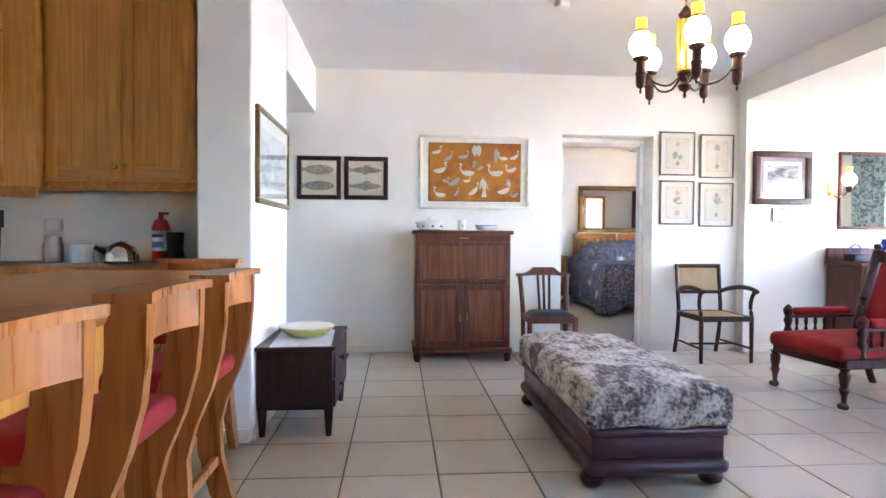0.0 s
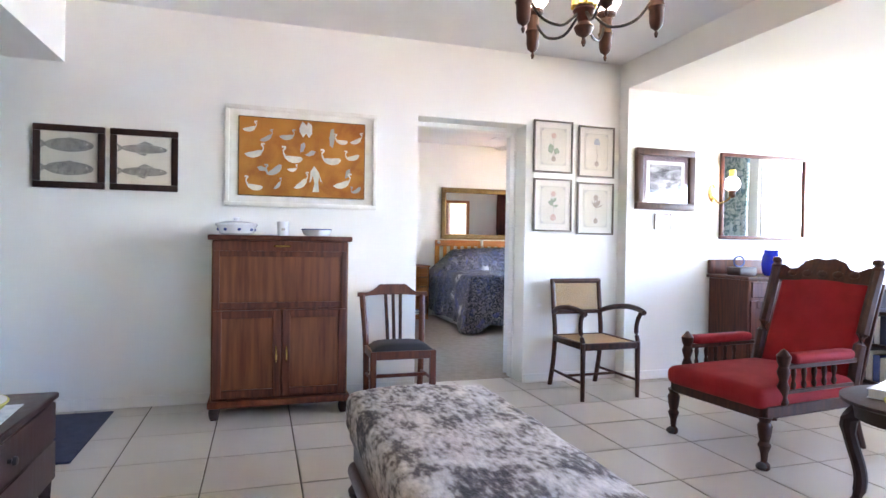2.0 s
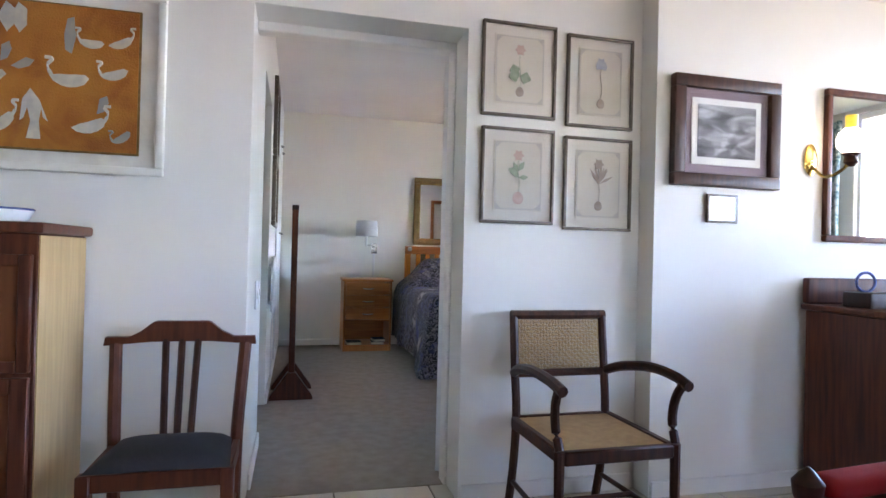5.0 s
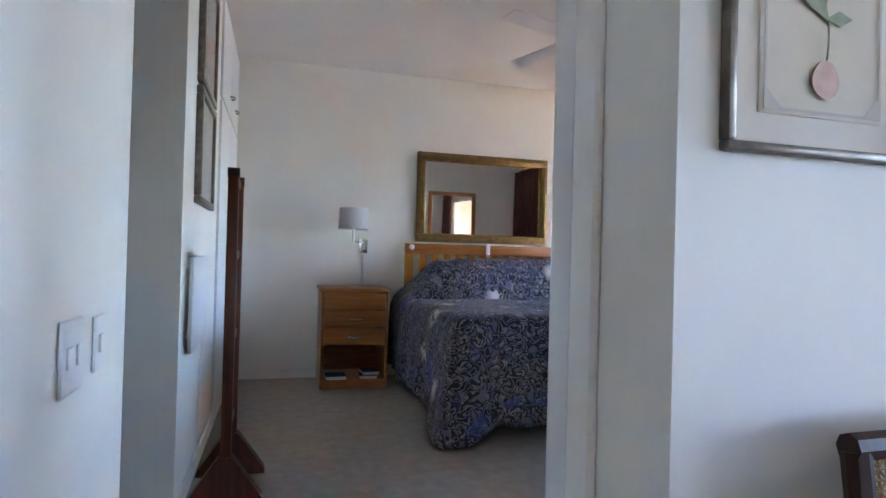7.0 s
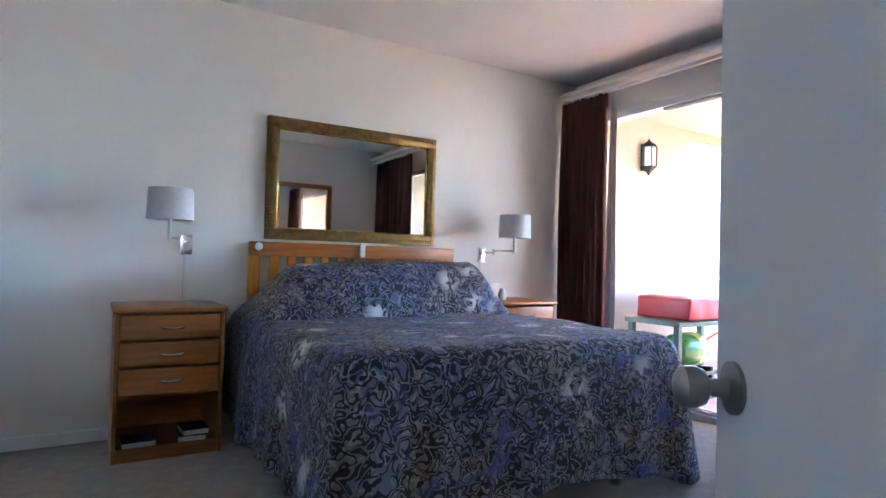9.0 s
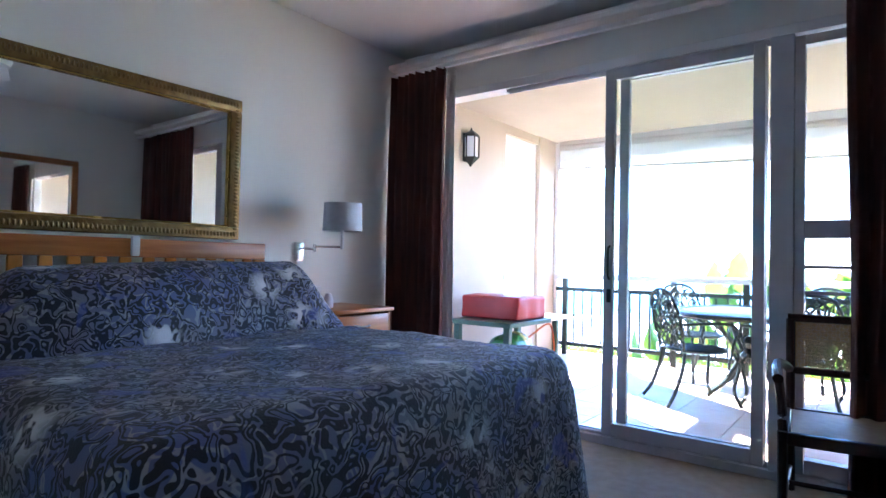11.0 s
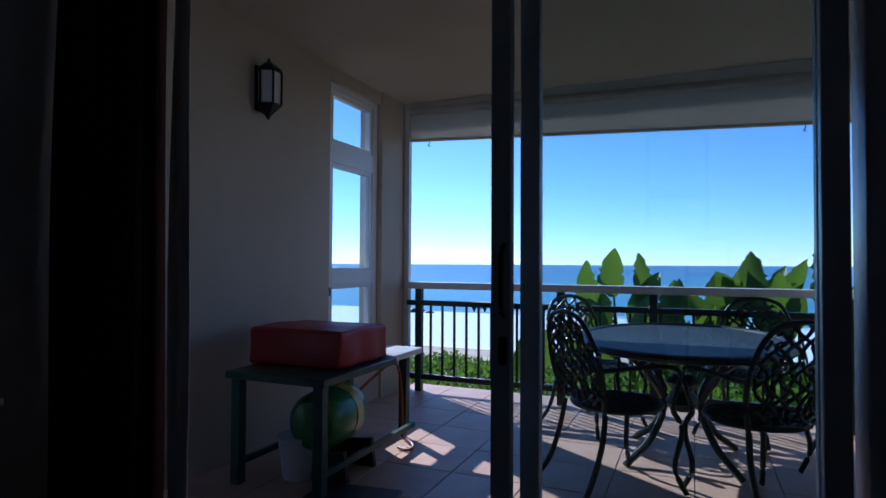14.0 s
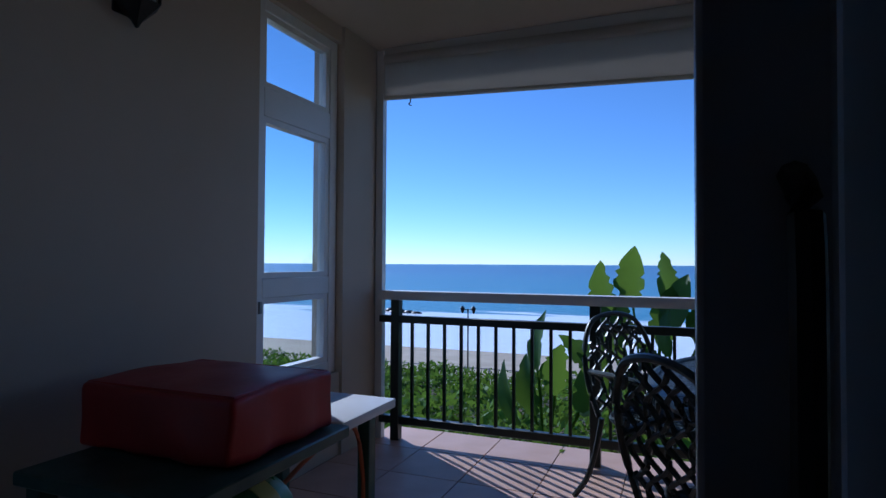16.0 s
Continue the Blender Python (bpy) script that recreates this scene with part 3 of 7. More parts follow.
# four botanical prints
M_LEAFP = mat("faded green print", (0.22, 0.28, 0.19), (0.34, 0.38, 0.28), 0.9, scale=40)
M_PINKP = mat("faded pink print", (0.52, 0.33, 0.27), (0.58, 0.42, 0.36), 0.9, scale=40)
M_BLUEP = mat("faded blue print", (0.28, 0.30, 0.38), (0.42, 0.42, 0.44), 0.9, scale=40)
M_BROWNP = mat("faded brown print", (0.32, 0.25, 0.20), (0.42, 0.35, 0.29), 0.9, scale=40)
M_PLATE = mat("printed border grey", (0.47, 0.43, 0.39), (0.53, 0.49, 0.44), 0.9, scale=30)
for n, (x0, x1, z0, z1) in enumerate(((2.512, 2.868, 1.716, 2.142), (2.922, 3.264, 1.696, 2.124), (2.518, 2.868, 1.236, 1.668), (2.918, 3.266, 1.218, 1.652))):
    e, yy = framed("botanical_print", ("green-leaved plant print in thin silver frame", "blue flower print in thin silver frame", "pink bulb plant print in thin silver frame", "grey lily print in thin silver frame")[n], x0, x1, z0, z1, WY, 0.014, M_SILVERF, 0.022, 0.045, "four botanical prints")
    w, h = (x1 - x0) / 2 - 0.064, (z1 - z0) / 2 - 0.064
    bd = Bm()
    for a, b, c, d in ((-w, w, h - 0.004, h), (-w, w, -h, -h + 0.004), (-w, -w + 0.004, -h, h), (w - 0.004, w, -h, h)):
        bd.box(a, b, yy - 0.0028, yy - 0.0016, c, d)
    for sx in (-1, 1):
        for sz in (-1, 1):
            bd.prism([(sx * w, sz * h), (sx * (w - 0.035), sz * h), (sx * w, sz * (h - 0.035))], 1, yy - 0.003, yy - 0.0016)
    part("printed_border", bd, M_PLATE, e)
    stem = Bm().tube(curve_pts([(0, yy - 0.003, -h * 0.6), (0.006, yy - 0.003, -h * 0.2), (-0.003, yy - 0.003, h * 0.2), (0.002, yy - 0.003, h * 0.55)], 4), 0.0016, 6, 0.5)
    part("stem", stem, M_BROWNP if n % 2 else M_LEAFP, e)
    random.seed(20 + n)
    lv = Bm()
    for k in range((5, 9, 7, 9)[n]):
        a = (random.uniform(-40, 220), random.uniform(20, 160), random.uniform(0, 180), random.uniform(15, 165))[n]
        cz = (random.uniform(-0.25, 0.1), 0.42, random.uniform(-0.1, 0.3), 0.0)[n] * h
        L = (0.055, 0.035, 0.05, 0.085)[n]
        wd = (0.028, 0.016, 0.012, 0.007)[n]
        c, s = math.cos(radians(a)), math.sin(radians(a))
        lv.prism([(0, cz), (c * L * 0.5 - s * wd, cz + s * L * 0.5 + c * wd), (c * L, cz + s * L), (c * L * 0.5 + s * wd, cz + s * L * 0.5 - c * wd)], 1, yy - 0.0046 - 0.0002 * k, yy - 0.0034)
    part("leaves", lv, (M_LEAFP, M_BLUEP, M_LEAFP, M_BROWNP)[n], e)
    part("bulb", blob(arc_shape(0, -h * 0.68, [(k * 22.5, (0.020 if n != 2 else 0.026) * (1.0 + 0.25 * max(0.0, math.sin(radians(k * 22.5))) ** 4)) for k in range(16)]), yy - 0.0034), (M_BROWNP, M_BROWNP, M_PINKP, M_BROWNP)[n], e)
    part("flower", blob(arc_shape(0, h * 0.6, [(k * 30, 0.018 if k % 2 else 0.028) for k in range(12)]), yy - 0.0034), (M_PINKP, M_BLUEP, M_PINKP, M_BROWNP)[n], e)

# framed photograph, small frame and wall mirror on the forward wall
M_MAUVE = mat("mauve mount board", (0.26, 0.19, 0.23), (0.30, 0.22, 0.26), 0.9)
M_PHOTO = blotch("grey landscape photograph", [(0.35, (0.06, 0.06, 0.065)), (0.5, (0.22, 0.22, 0.23)), (0.65, (0.5, 0.5, 0.52))], 7, 0.5, 0.6, 3, (1, 1, 2.5))
e, yy = framed("framed_photograph", "grey landscape photograph in a deep reddish-brown frame", 3.392, 3.975, 1.437, 1.95, JY, 0.058, M_TEAK, 0.045, 0.0, board=M_MAUVE)
part("white_mount", Bm().box(-0.19, 0.19, yy - 0.001, yy + 0.003, -0.155, 0.155), M_TRIM, e)
part("photograph", Bm().box(-0.16, 0.16, yy - 0.003, yy - 0.0014, -0.12, 0.125), M_PHOTO, e)
for sz in (-0.207, 0.207):
    part("frame_slip", Bm().box(-0.24, 0.24, yy - 0.006, yy + 0.002, sz - 0.004, sz + 0.004), M_GOLD, e)
framed("small_frame", "small pale picture in a thin silver frame", 3.594, 3.76, 1.27, 1.405, JY, 0.010, M_SILVERF, 0.018, 0.0, board=M_TRIM)
framed("wall_mirror", "large wall mirror in a reddish wooden frame", 4.268, 5.24, 1.20, 1.962, JY, 0.032, M_CHERRY, 0.03, 0.0, board=M_MIRROR, glazed=False)

# landscape print on the column's side
M_WATERC = blotch("blue-grey watercolour", [(0.34, (0.24, 0.30, 0.37)), (0.5, (0.50, 0.57, 0.62)), (0.62, (0.66, 0.68, 0.67))], 4.5, 0.9, 0.25, 6, (1, 1, 2.2))
framed("landscape_print", "pale blue landscape print in a wooden frame", 0, 0.88, 0, 0.535, 0, 0.03, M_GOLD, 0.025, 0.08, board=M_TRIM, picture=M_WATERC, matrix=pose(-0.80, 2.78, 1.55, 0, 0, 90))


# fall-front writing cabinet
def panelled(b_frame, x0, x1, z0, z1, y, st=0.055, th=0.02):
    b_frame.box(x0, x0 + st, y - th, y, z0, z1, 0.003).box(x1 - st, x1, y - th, y, z0, z1, 0.003).box(x0 + st, x1 - st, y - th, y, z1 - st, z1, 0.003).box(x0 + st, x1 - st, y - th, y, z0, z0 + st, 0.003)
    return b_frame


M_PINESIDE = wood("pale pine side", (0.42, 0.26, 0.11), (0.52, 0.34, 0.16))
desk = thing("writing_cabinet", "tall mahogany writing cabinet with fall front and two doors", "cabinet", 0.545, 4.42, 0)
part("body", Bm().box(-0.42, 0.42, -0.205, 0.21, 0.12, 1.125, 0.004), M_MAHOG, desk)
for sx in (-1, 1):
    part("side_panel", Bm().box(sx * 0.4205 - 0.002, sx * 0.4205 + 0.003, -0.198, 0.205, 0.125, 1.12), M_PINESIDE, desk, "pale unstained side panel")
part("top", Bm().box(-0.445, 0.445, -0.235, 0.215, 1.125, 1.16, 0.010, 2), M_MAHOG, desk)
part("plinth", Bm().box(-0.44, 0.44, -0.232, 0.213, 0.075, 0.12, 0.008, 2), M_CHERRY, desk)
for fx in (-0.40, 0.40):
    for fy in (-0.195, 0.17):
        part("foot", Bm().lathe([(0.022, 0), (0.030, 0.02), (0.034, 0.05), (0.028, 0.078)], 12, fx, fy), M_DARKWOOD, desk)
fall = part("fall_front", panelled(Bm(), -0.41, 0.41, 0.70, 1.06, -0.205, 0.035), M_MAHOG, desk)
part("panel", Bm().box(-0.376, 0.376, -0.214, -0.2055, 0.735, 1.025), M_MAHOG_P, fall, "striped mahogany panel")
part("handle", Bm().tube(curve_pts([(-0.05, -0.207, 1.092), (-0.03, -0.222, 1.092), (0.03, -0.222, 1.092), (0.05, -0.207, 1.092)], 4), 0.006), M_BRASS, desk, "small brass pull")
for sx in (-1, 1):
    xs = (0.004, 0.41) if sx > 0 else (-0.41, -0.004)
    d = part("cabinet_door", panelled(Bm(), xs[0], xs[1], 0.135, 0.685, -0.205, 0.05), M_MAHOG, desk)
    part("panel", Bm().box(xs[0] + 0.05, xs[1] - 0.05, -0.214, -0.2055, 0.186, 0.634), M_MAHOG_P, d, "striped mahogany panel")
    part("handle", Bm().tube(curve_pts([(sx * 0.032, -0.226, 0.36), (sx * 0.032, -0.246, 0.38), (sx * 0.032, -0.246, 0.43), (sx * 0.032, -0.226, 0.45)], 4), 0.006), M_BRASS, d, "brass bow handle")

# china on the cabinet
dish = thing("covered_dish", "white china tureen with blue flowers and a lid", "dish", 0.26, 4.40, 1.16)
part("bowl", Bm().lathe([(0.075, 0), (0.105, 0.012), (0.118, 0.05), (0.132, 0.066), (0.130, 0.069)], 28), M_WHITE, dish)
lid = part("lid", Bm().lathe([(0.132, 0.070), (0.128, 0.076), (0.07, 0.088), (0.02, 0.092), (0.016, 0.10), (0.024, 0.108), (0.018, 0.115), (0.004, 0.116)], 28), M_WHITE, dish)
for k in range(8):
    a = k * 45 + 10
    part("blue_flower", Bm().ball((0.112 * math.cos(radians(a)), 0.112 * math.sin(radians(a)), 0.036), 0.012, 0.012, 0.010, 8), M_BLUEPAINT, dish)
cup = thing("china_beaker", "pale white china beaker with a faint print", "cup", 0.555, 4.42, 1.16)
part("body", Bm().lathe([(0.033, 0), (0.036, 0.01), (0.038, 0.09), (0.038, 0.095)], 20), M_WHITE, cup)
part("printed_mark", Bm().box(-0.012, 0.012, -0.0395, -0.036, 0.035, 0.05), M_PLATE, cup)
bowl = thing("china_bowl", "shallow white china bowl with blue-green rim", "bowl", 0.775, 4.40, 1.16)
part("body", Bm().lathe([(0.06, 0), (0.085, 0.012), (0.10, 0.04), (0.102, 0.043)], 24), M_WHITE, bowl)
part("rim", Bm().lathe([(0.100, 0.042), (0.104, 0.046), (0.1, 0.050)], 24), M_BLUEPAINT, bowl)


# side chair with slatted back
def side_chair():
    e = thing("side_chair", "reddish wooden side chair with slatted back and black seat", "chair", 1.335, 4.30, 0)
    for sx in (-1, 1):
        part("front_leg", Bm().box(sx * 0.205 - 0.02, sx * 0.205 + 0.02, -0.175, -0.135, 0, 0.40, 0.004), M_CHERRY, e)
        pts = [(sx * 0.195, 0.15, 0), (sx * 0.20, 0.135, 0.22), (sx * 0.205, 0.14, 0.44), (sx * 0.222, 0.20, 0.74)]
        part("back_leg", Bm().tube(curve_pts(pts, 5), 0.022, 8), M_CHERRY, e)
        part("side_rail", Bm().box(sx * 0.205 - 0.011, sx * 0.205 + 0.011, -0.14, 0.13, 0.345, 0.40, 0.003), M_CHERRY, e)
        part("stretcher", Bm().rod((sx * 0.205, -0.15, 0.2), (sx * 0.2, 0.14, 0.2), 0.010), M_CHERRY, e)
    part("front_rail", Bm().box(-0.19, 0.19, -0.168, -0.145, 0.345, 0.40, 0.003), M_CHERRY, e)
    part("back_rail", Bm().box(-0.19, 0.19, 0.125, 0.148, 0.345, 0.40, 0.003), M_CHERRY, e)
    part("stretcher", Bm().box(-0.205, 0.205, -0.012, 0.006, 0.19, 0.215, 0.003), M_CHERRY, e)
    seat = Bm()
    bmesh.ops.create_grid(seat.bm, x_segments=12, y_segments=12, size=1)
    for v in seat.bm.verts:
        fx, fy = v.co.x, v.co.y
        dome = (1 - fx ** 4) * (1 - fy ** 4)
        v.co = Vector((fx * (0.212 - 0.012 * (fy + 1)), fy * 0.15 - 0.015, 0.402 + 0.045 * dome ** 0.5))
    part("seat", seat, M_BLACKCLOTH, e, "black padded seat")
    top = [(-0.26, 0.735), (-0.255, 0.765), (-0.18, 0.765), (-0.14, 0.785), (-0.10, 0.818), (-0.09, 0.822), (0.09, 0.822), (0.10, 0.818), (0.14, 0.785), (0.18, 0.765), (0.255, 0.765), (0.26, 0.735), (0.1, 0.748), (-0.1, 0.748)]
    part("top_rail", Bm().prism(top, 1, 0.185, 0.215), M_CHERRY, e)
    for k in (-1, 0, 1):
        part("slat", Bm().tube([(k * 0.045, 0.137, 0.40), (k * 0.05, 0.165, 0.58), (k * 0.055, 0.195, 0.755)], 0.014, 6, 0.9), M_TEAK, e)
    return e


side_chair()


# cane armchairs
def cane_weave(x0, x1, z0, z1, place, n=22, nz=14):
    b = Bm()
    for k in range(n + 1):
        u = x0 + (x1 - x0) * k / n
        b.tube([place(u, z0), place(u, z1)], 0.0028, 4)
    for k in range(nz + 1):
        w = z0 + (z1 - z0) * k / nz
        b.tube([place(x0, w), place(x1, w)], 0.0028, 4)
    for k in range(-nz, n, 2):
        for sg in (1, -1):
            pts = []
            for j in range(nz + 1):
                u = k + j
                if 0 <= u <= n:
                    uu = u if sg > 0 else n - u
                    pts.append(place(x0 + (x1 - x0) * uu / n, z0 + (z1 - z0) * j / nz))
            if len(pts) > 1:
                b.tube([pts[0], pts[-1]], 0.0026, 4)
    return b


def cane_armchair(x, y, rz, wood_m, label):
    e = thing("cane_armchair", label, "armchair", x, y, 0, rz, "cane armchairs")

    def backline(u, z):
        return Vector((u, 0.235 + (z - 0.4) * 0.14, z))
    for sx in (-1, 1):
        part("front_leg", Bm().tube([(sx * 0.245, -0.27, 0), (sx * 0.245, -0.268, 0.2), (sx * 0.245, -0.265, 0.42)], [0.016, 0.019, 0.021], 8), wood_m, e)
        part("arm_post", Bm().tube(curve_pts([(sx * 0.245, -0.265, 0.42), (sx * 0.25, -0.235, 0.50), (sx * 0.256, -0.245, 0.58), (sx * 0.262, -0.285, 0.645)], 4), 0.018, 8), wood_m, e)
        part("back_leg", Bm().tube(curve_pts([(sx * 0.22, 0.32, 0), (sx * 0.22, 0.265, 0.2), (sx * 0.22, 0.24, 0.42), backline(sx * 0.222, 0.62), backline(sx * 0.222, 0.84)], 4), 0.020, 8), wood_m, e)
        part("arm", Bm().tube(curve_pts([(sx * 0.226, 0.262, 0.60), (sx * 0.25, 0.14, 0.638), (sx * 0.268, -0.05, 0.665), (sx * 0.268, -0.22, 0.660), (sx * 0.262, -0.32, 0.640)], 5), 0.021, 8), wood_m, e)
        part("side_rail", Bm().box(sx * 0.232 - 0.016, sx * 0.232 + 0.016, -0.255, 0.235, 0.37, 0.42, 0.006), wood_m, e)
        part("stretcher", Bm().rod((sx * 0.245, -0.265, 0.13), (sx * 0.22, 0.275, 0.13), 0.011), wood_m, e)
    part("cross_stretcher", Bm().rod((-0.235, 0.02, 0.13), (0.235, 0.02, 0.13), 0.011), wood_m, e)
    part("front_rail", Bm().box(-0.23, 0.23, -0.285, -0.250, 0.37, 0.42, 0.006), wood_m, e)
    part("back_rail", Bm().box(-0.21, 0.21, 0.225, 0.255, 0.37, 0.42, 0.006), wood_m, e)
    part("top_rail", Bm().tube([backline(-0.235, 0.845), backline(0.235, 0.845)], 0.020, 8), wood_m, e)
    part("lower_rail", Bm().tube([backline(-0.21, 0.595), backline(0.21, 0.595)], 0.017, 8), wood_m, e)
    part("woven_back", cane_weave(-0.20, 0.20, 0.61, 0.83, backline, 26, 15), M_CANE, e, "woven cane back panel")["kind"] = "stuff"
    part("woven_seat", Bm().box(-0.218, 0.218, -0.25, 0.226, 0.405, 0.414), M_CANE, e, "woven cane seat")
    return e


cane_armchair(2.868, 4.28, 1, M_TEAK, "brown wooden armchair with woven cane seat and back").scale = (0.955, 0.89, 0.99)
cane_armchair(5.43, 6.13, -84, M_DARKWOOD, "dark wooden armchair with cane back beside the curtain")


# ottoman with cow hide top
ott = thing("ottoman", "long oxblood leather ottoman with a speckled cowhide top", "ottoman", 1.12, 2.265, 0, 0)
OX, OY = 0.33, 0.72
for fx in (-0.275, 0.275):
    for fy in (-0.62, 0.62):
        part("bun_foot", Bm().lathe([(0.025, 0), (0.05, 0.015), (0.056, 0.04), (0.04, 0.062), (0.03, 0.075)], 16, fx, fy), M_DARKWOOD, ott)
part("base_roll", Bm().box(-OX + 0.005, OX - 0.005, -OY + 0.005, OY - 0.005, 0.065, 0.145, 0.038, 4), M_LEATHER, ott)
part("leather_body", Bm().box(-OX + 0.03, OX - 0.03, -OY + 0.03, OY - 0.03, 0.14, 0.265, 0.012, 2), M_LEATHER, ott)
part("upper_roll", Bm().box(-OX + 0.012, OX - 0.012, -OY + 0.012, OY - 0.012, 0.235, 0.285, 0.022, 3), M_LEATHER, ott)
hide = Bm()
hide.box(-OX - 0.005, OX + 0.005, -OY - 0.005, OY + 0.005, 0.275, 0.455, 0.045, 4)
bmesh.ops.subdivide_edges(hide.bm, edges=[ed for ed in hide.bm.edges if ed.calc_length() > 0.2], cuts=14, use_grid_fill=True)
for v in hide.bm.verts:
    nz = noise.noise(v.co * 5.0)
    top = max(0, (v.co.z - 0.3) / 0.16)
    v.co.z += 0.012 * nz * top + 0.016 * top * (1 - (v.co.x / OX) ** 2)
    if v.co.z < 0.30:
        v.co.z += 0.02 * noise.noise(Vector((v.co.x * 6, v.co.y * 6, 3)))
part("hide_cushion", hide, M_HIDE, ott, "speckled black and white cowhide cushion")

# low cabinet with drawers beside the column
cab = thing("low_cabinet", "low dark wooden chest with two drawers on tapered legs", "chest", -0.585, 2.70, 0)
part("carcass", Bm().box(-0.205, 0.205, -0.36, 0.36, 0.15, 0.475, 0.004), M_DARKWOOD, cab)
part("top", Bm().box(-0.215, 0.22, -0.375, 0.375, 0.475, 0.50, 0.005), M_DARKWOOD, cab)
for fx in (-0.18, 0.18):
    for fy in (-0.34, 0.34):
        part("leg", Bm().rod((fx, fy, 0), (fx, fy, 0.16), 0.016, 0.026, 4), M_DARKWOOD, cab)
for z0, z1 in ((0.16, 0.31), (0.32, 0.467)):
    d = part("drawer", Bm().box(0.205, 0.217, -0.345, 0.345, z0, z1, 0.003), M_DARKWOOD, cab)
    part("knob", Bm().lathe([(0.008, 0), (0.008, 0.012), (0.016, 0.016), (0.014, 0.026), (0.003, 0.028)], 12).turn(pose(0.217, -0.12, (z0 + z1) / 2, 0, 90)), M_BLACK, d)
cloth = solid("table_mat", Bm().box(-0.165, 0.165, -0.29, 0.26, 0, 0.003).turn(pose(0, 0, 0, 0, 0, 4)), M_TEXTILE, "pale blue-grey woven table mat on the chest", "table mat", pose(-0.575, 2.62, 0.50))
yb = thing("serving_bowl", "pale yellow glazed oval bowl with cream inside", "bowl", -0.57, 2.66, 0.503)
part("outside", Bm().lathe([(0.07, 0), (0.10, 0.008), (0.155, 0.045), (0.168, 0.062), (0.166, 0.065)], 32), M_YELLOW, yb)
part("inside", Bm().lathe([(0.162, 0.0655), (0.150, 0.0665), (0.09, 0.0662), (0.01, 0.066)], 32), M_MATBOARD, yb)
rug = solid("rug", Bm().box(-0.42, 0.42, -0.45, 0.45, 0, 0.012, 0.004), M_RUG, "dark blue rug lying on the tiles", "rug", pose(-0.90, 4.10, 0.001))


# red Victorian armchair, seen from its front corner
def turned(prof, x, y, m=None):
    return Bm().lathe(prof, 14, x, y, m)


red = thing("upholstered_armchair", "carved dark wood armchair upholstered in red cloth", "armchair", 3.235, 3.015, 0, -84)
red.scale = (0.95, 0.95, 0.985)
LEG = [(0.022, 0), (0.03, 0.01), (0.030, 0.03), (0.016, 0.045), (0.02, 0.09), (0.034, 0.13), (0.024, 0.15), (0.032, 0.18), (0.038, 0.23), (0.026, 0.25), (0.038, 0.275)]
for fx in (-0.32, 0.32):
    lg = part("front_leg", turned(LEG, fx, -0.42), M_TEAK, red)
    part("castor", Bm().ball((fx, -0.435, 0.022), 0.030, 0.036, 0.022, 10), M_BLACK, lg)
    part("back_leg", Bm().tube(curve_pts([(fx * 0.9, 0.46, 0), (fx * 0.9, 0.40, 0.15), (fx * 0.9, 0.37, 0.32)], 4), 0.026, 8), M_TEAK, red)
    part("seat_rail", Bm().box(fx - 0.022, fx + 0.022, -0.43, 0.40, 0.265, 0.33, 0.006), M_TEAK, red)
    POST = [(0.022, 0.33), (0.030, 0.345), (0.020, 0.37), (0.032, 0.42), (0.02, 0.455), (0.034, 0.50), (0.024, 0.53), (0.034, 0.555), (0.038, 0.585), (0.018, 0.61), (0.004, 0.622)]
    part("arm_post", turned(POST, fx * 1.04, -0.30), M_TEAK, red)
    for k in range(5):
        part("arm_spindle", turned([(0.008, 0.40), (0.014, 0.43), (0.008, 0.45), (0.015, 0.49), (0.009, 0.52)], fx * 1.04, -0.22 + 0.085 * k), M_TEAK, red)
    part("lower_arm_rail", Bm().box(fx * 1.04 - 0.014, fx * 1.04 + 0.014, -0.29, 0.28, 0.385, 0.405, 0.003), M_TEAK, red)
    part("upper_arm_rail", Bm().box(fx * 1.04 - 0.018, fx * 1.04 + 0.018, -0.29, 0.30, 0.515, 0.54, 0.004), M_TEAK, red)
    part("arm_pad", Bm().box(fx * 1.04 - 0.045, fx * 1.04 + 0.045, -0.25, 0.25, 0.54, 0.595, 0.025, 4), M_RED, red, "red padded arm")
    bs = [(fx * 1.0, 0.30, 0.33), (fx * 1.0, 0.37, 0.60), (fx * 1.02, 0.52, 1.02)]
    part("back_post", Bm().tube(curve_pts(bs, 6), 0.034, 8), M_TEAK, red)
    part("finial", Bm().lathe([(0.03, 1.02), (0.036, 1.035), (0.022, 1.05), (0.034, 1.065), (0.026, 1.085), (0.004, 1.09)], 12, fx * 1.02, 0.52), M_TEAK, red)
part("front_rail", Bm().box(-0.32, 0.32, -0.45, -0.41, 0.262, 0.33, 0.008), M_TEAK, red)
seat = Bm().box(-0.345, 0.345, -0.475, 0.33, 0.31, 0.42, 0.045, 4)
bmesh.ops.subdivide_edges(seat.bm, edges=[ed for ed in seat.bm.edges if ed.calc_length() > 0.3], cuts=8, use_grid_fill=True)
for v in seat.bm.verts:
    if v.co.z > 0.38:
        v.co.z += 0.03 * (1 - (v.co.x / 0.345) ** 2) * max(0, 1 - (v.co.y / 0.5) ** 2)
part("seat", seat, M_RED, red, "red padded seat")
bk = Bm().box(-0.29, 0.29, -0.05, 0.05, 0, 0.60, 0.035, 4)
bmesh.ops.subdivide_edges(bk.bm, edges=[ed for ed in bk.bm.edges if ed.calc_length() > 0.3], cuts=6, use_grid_fill=True)
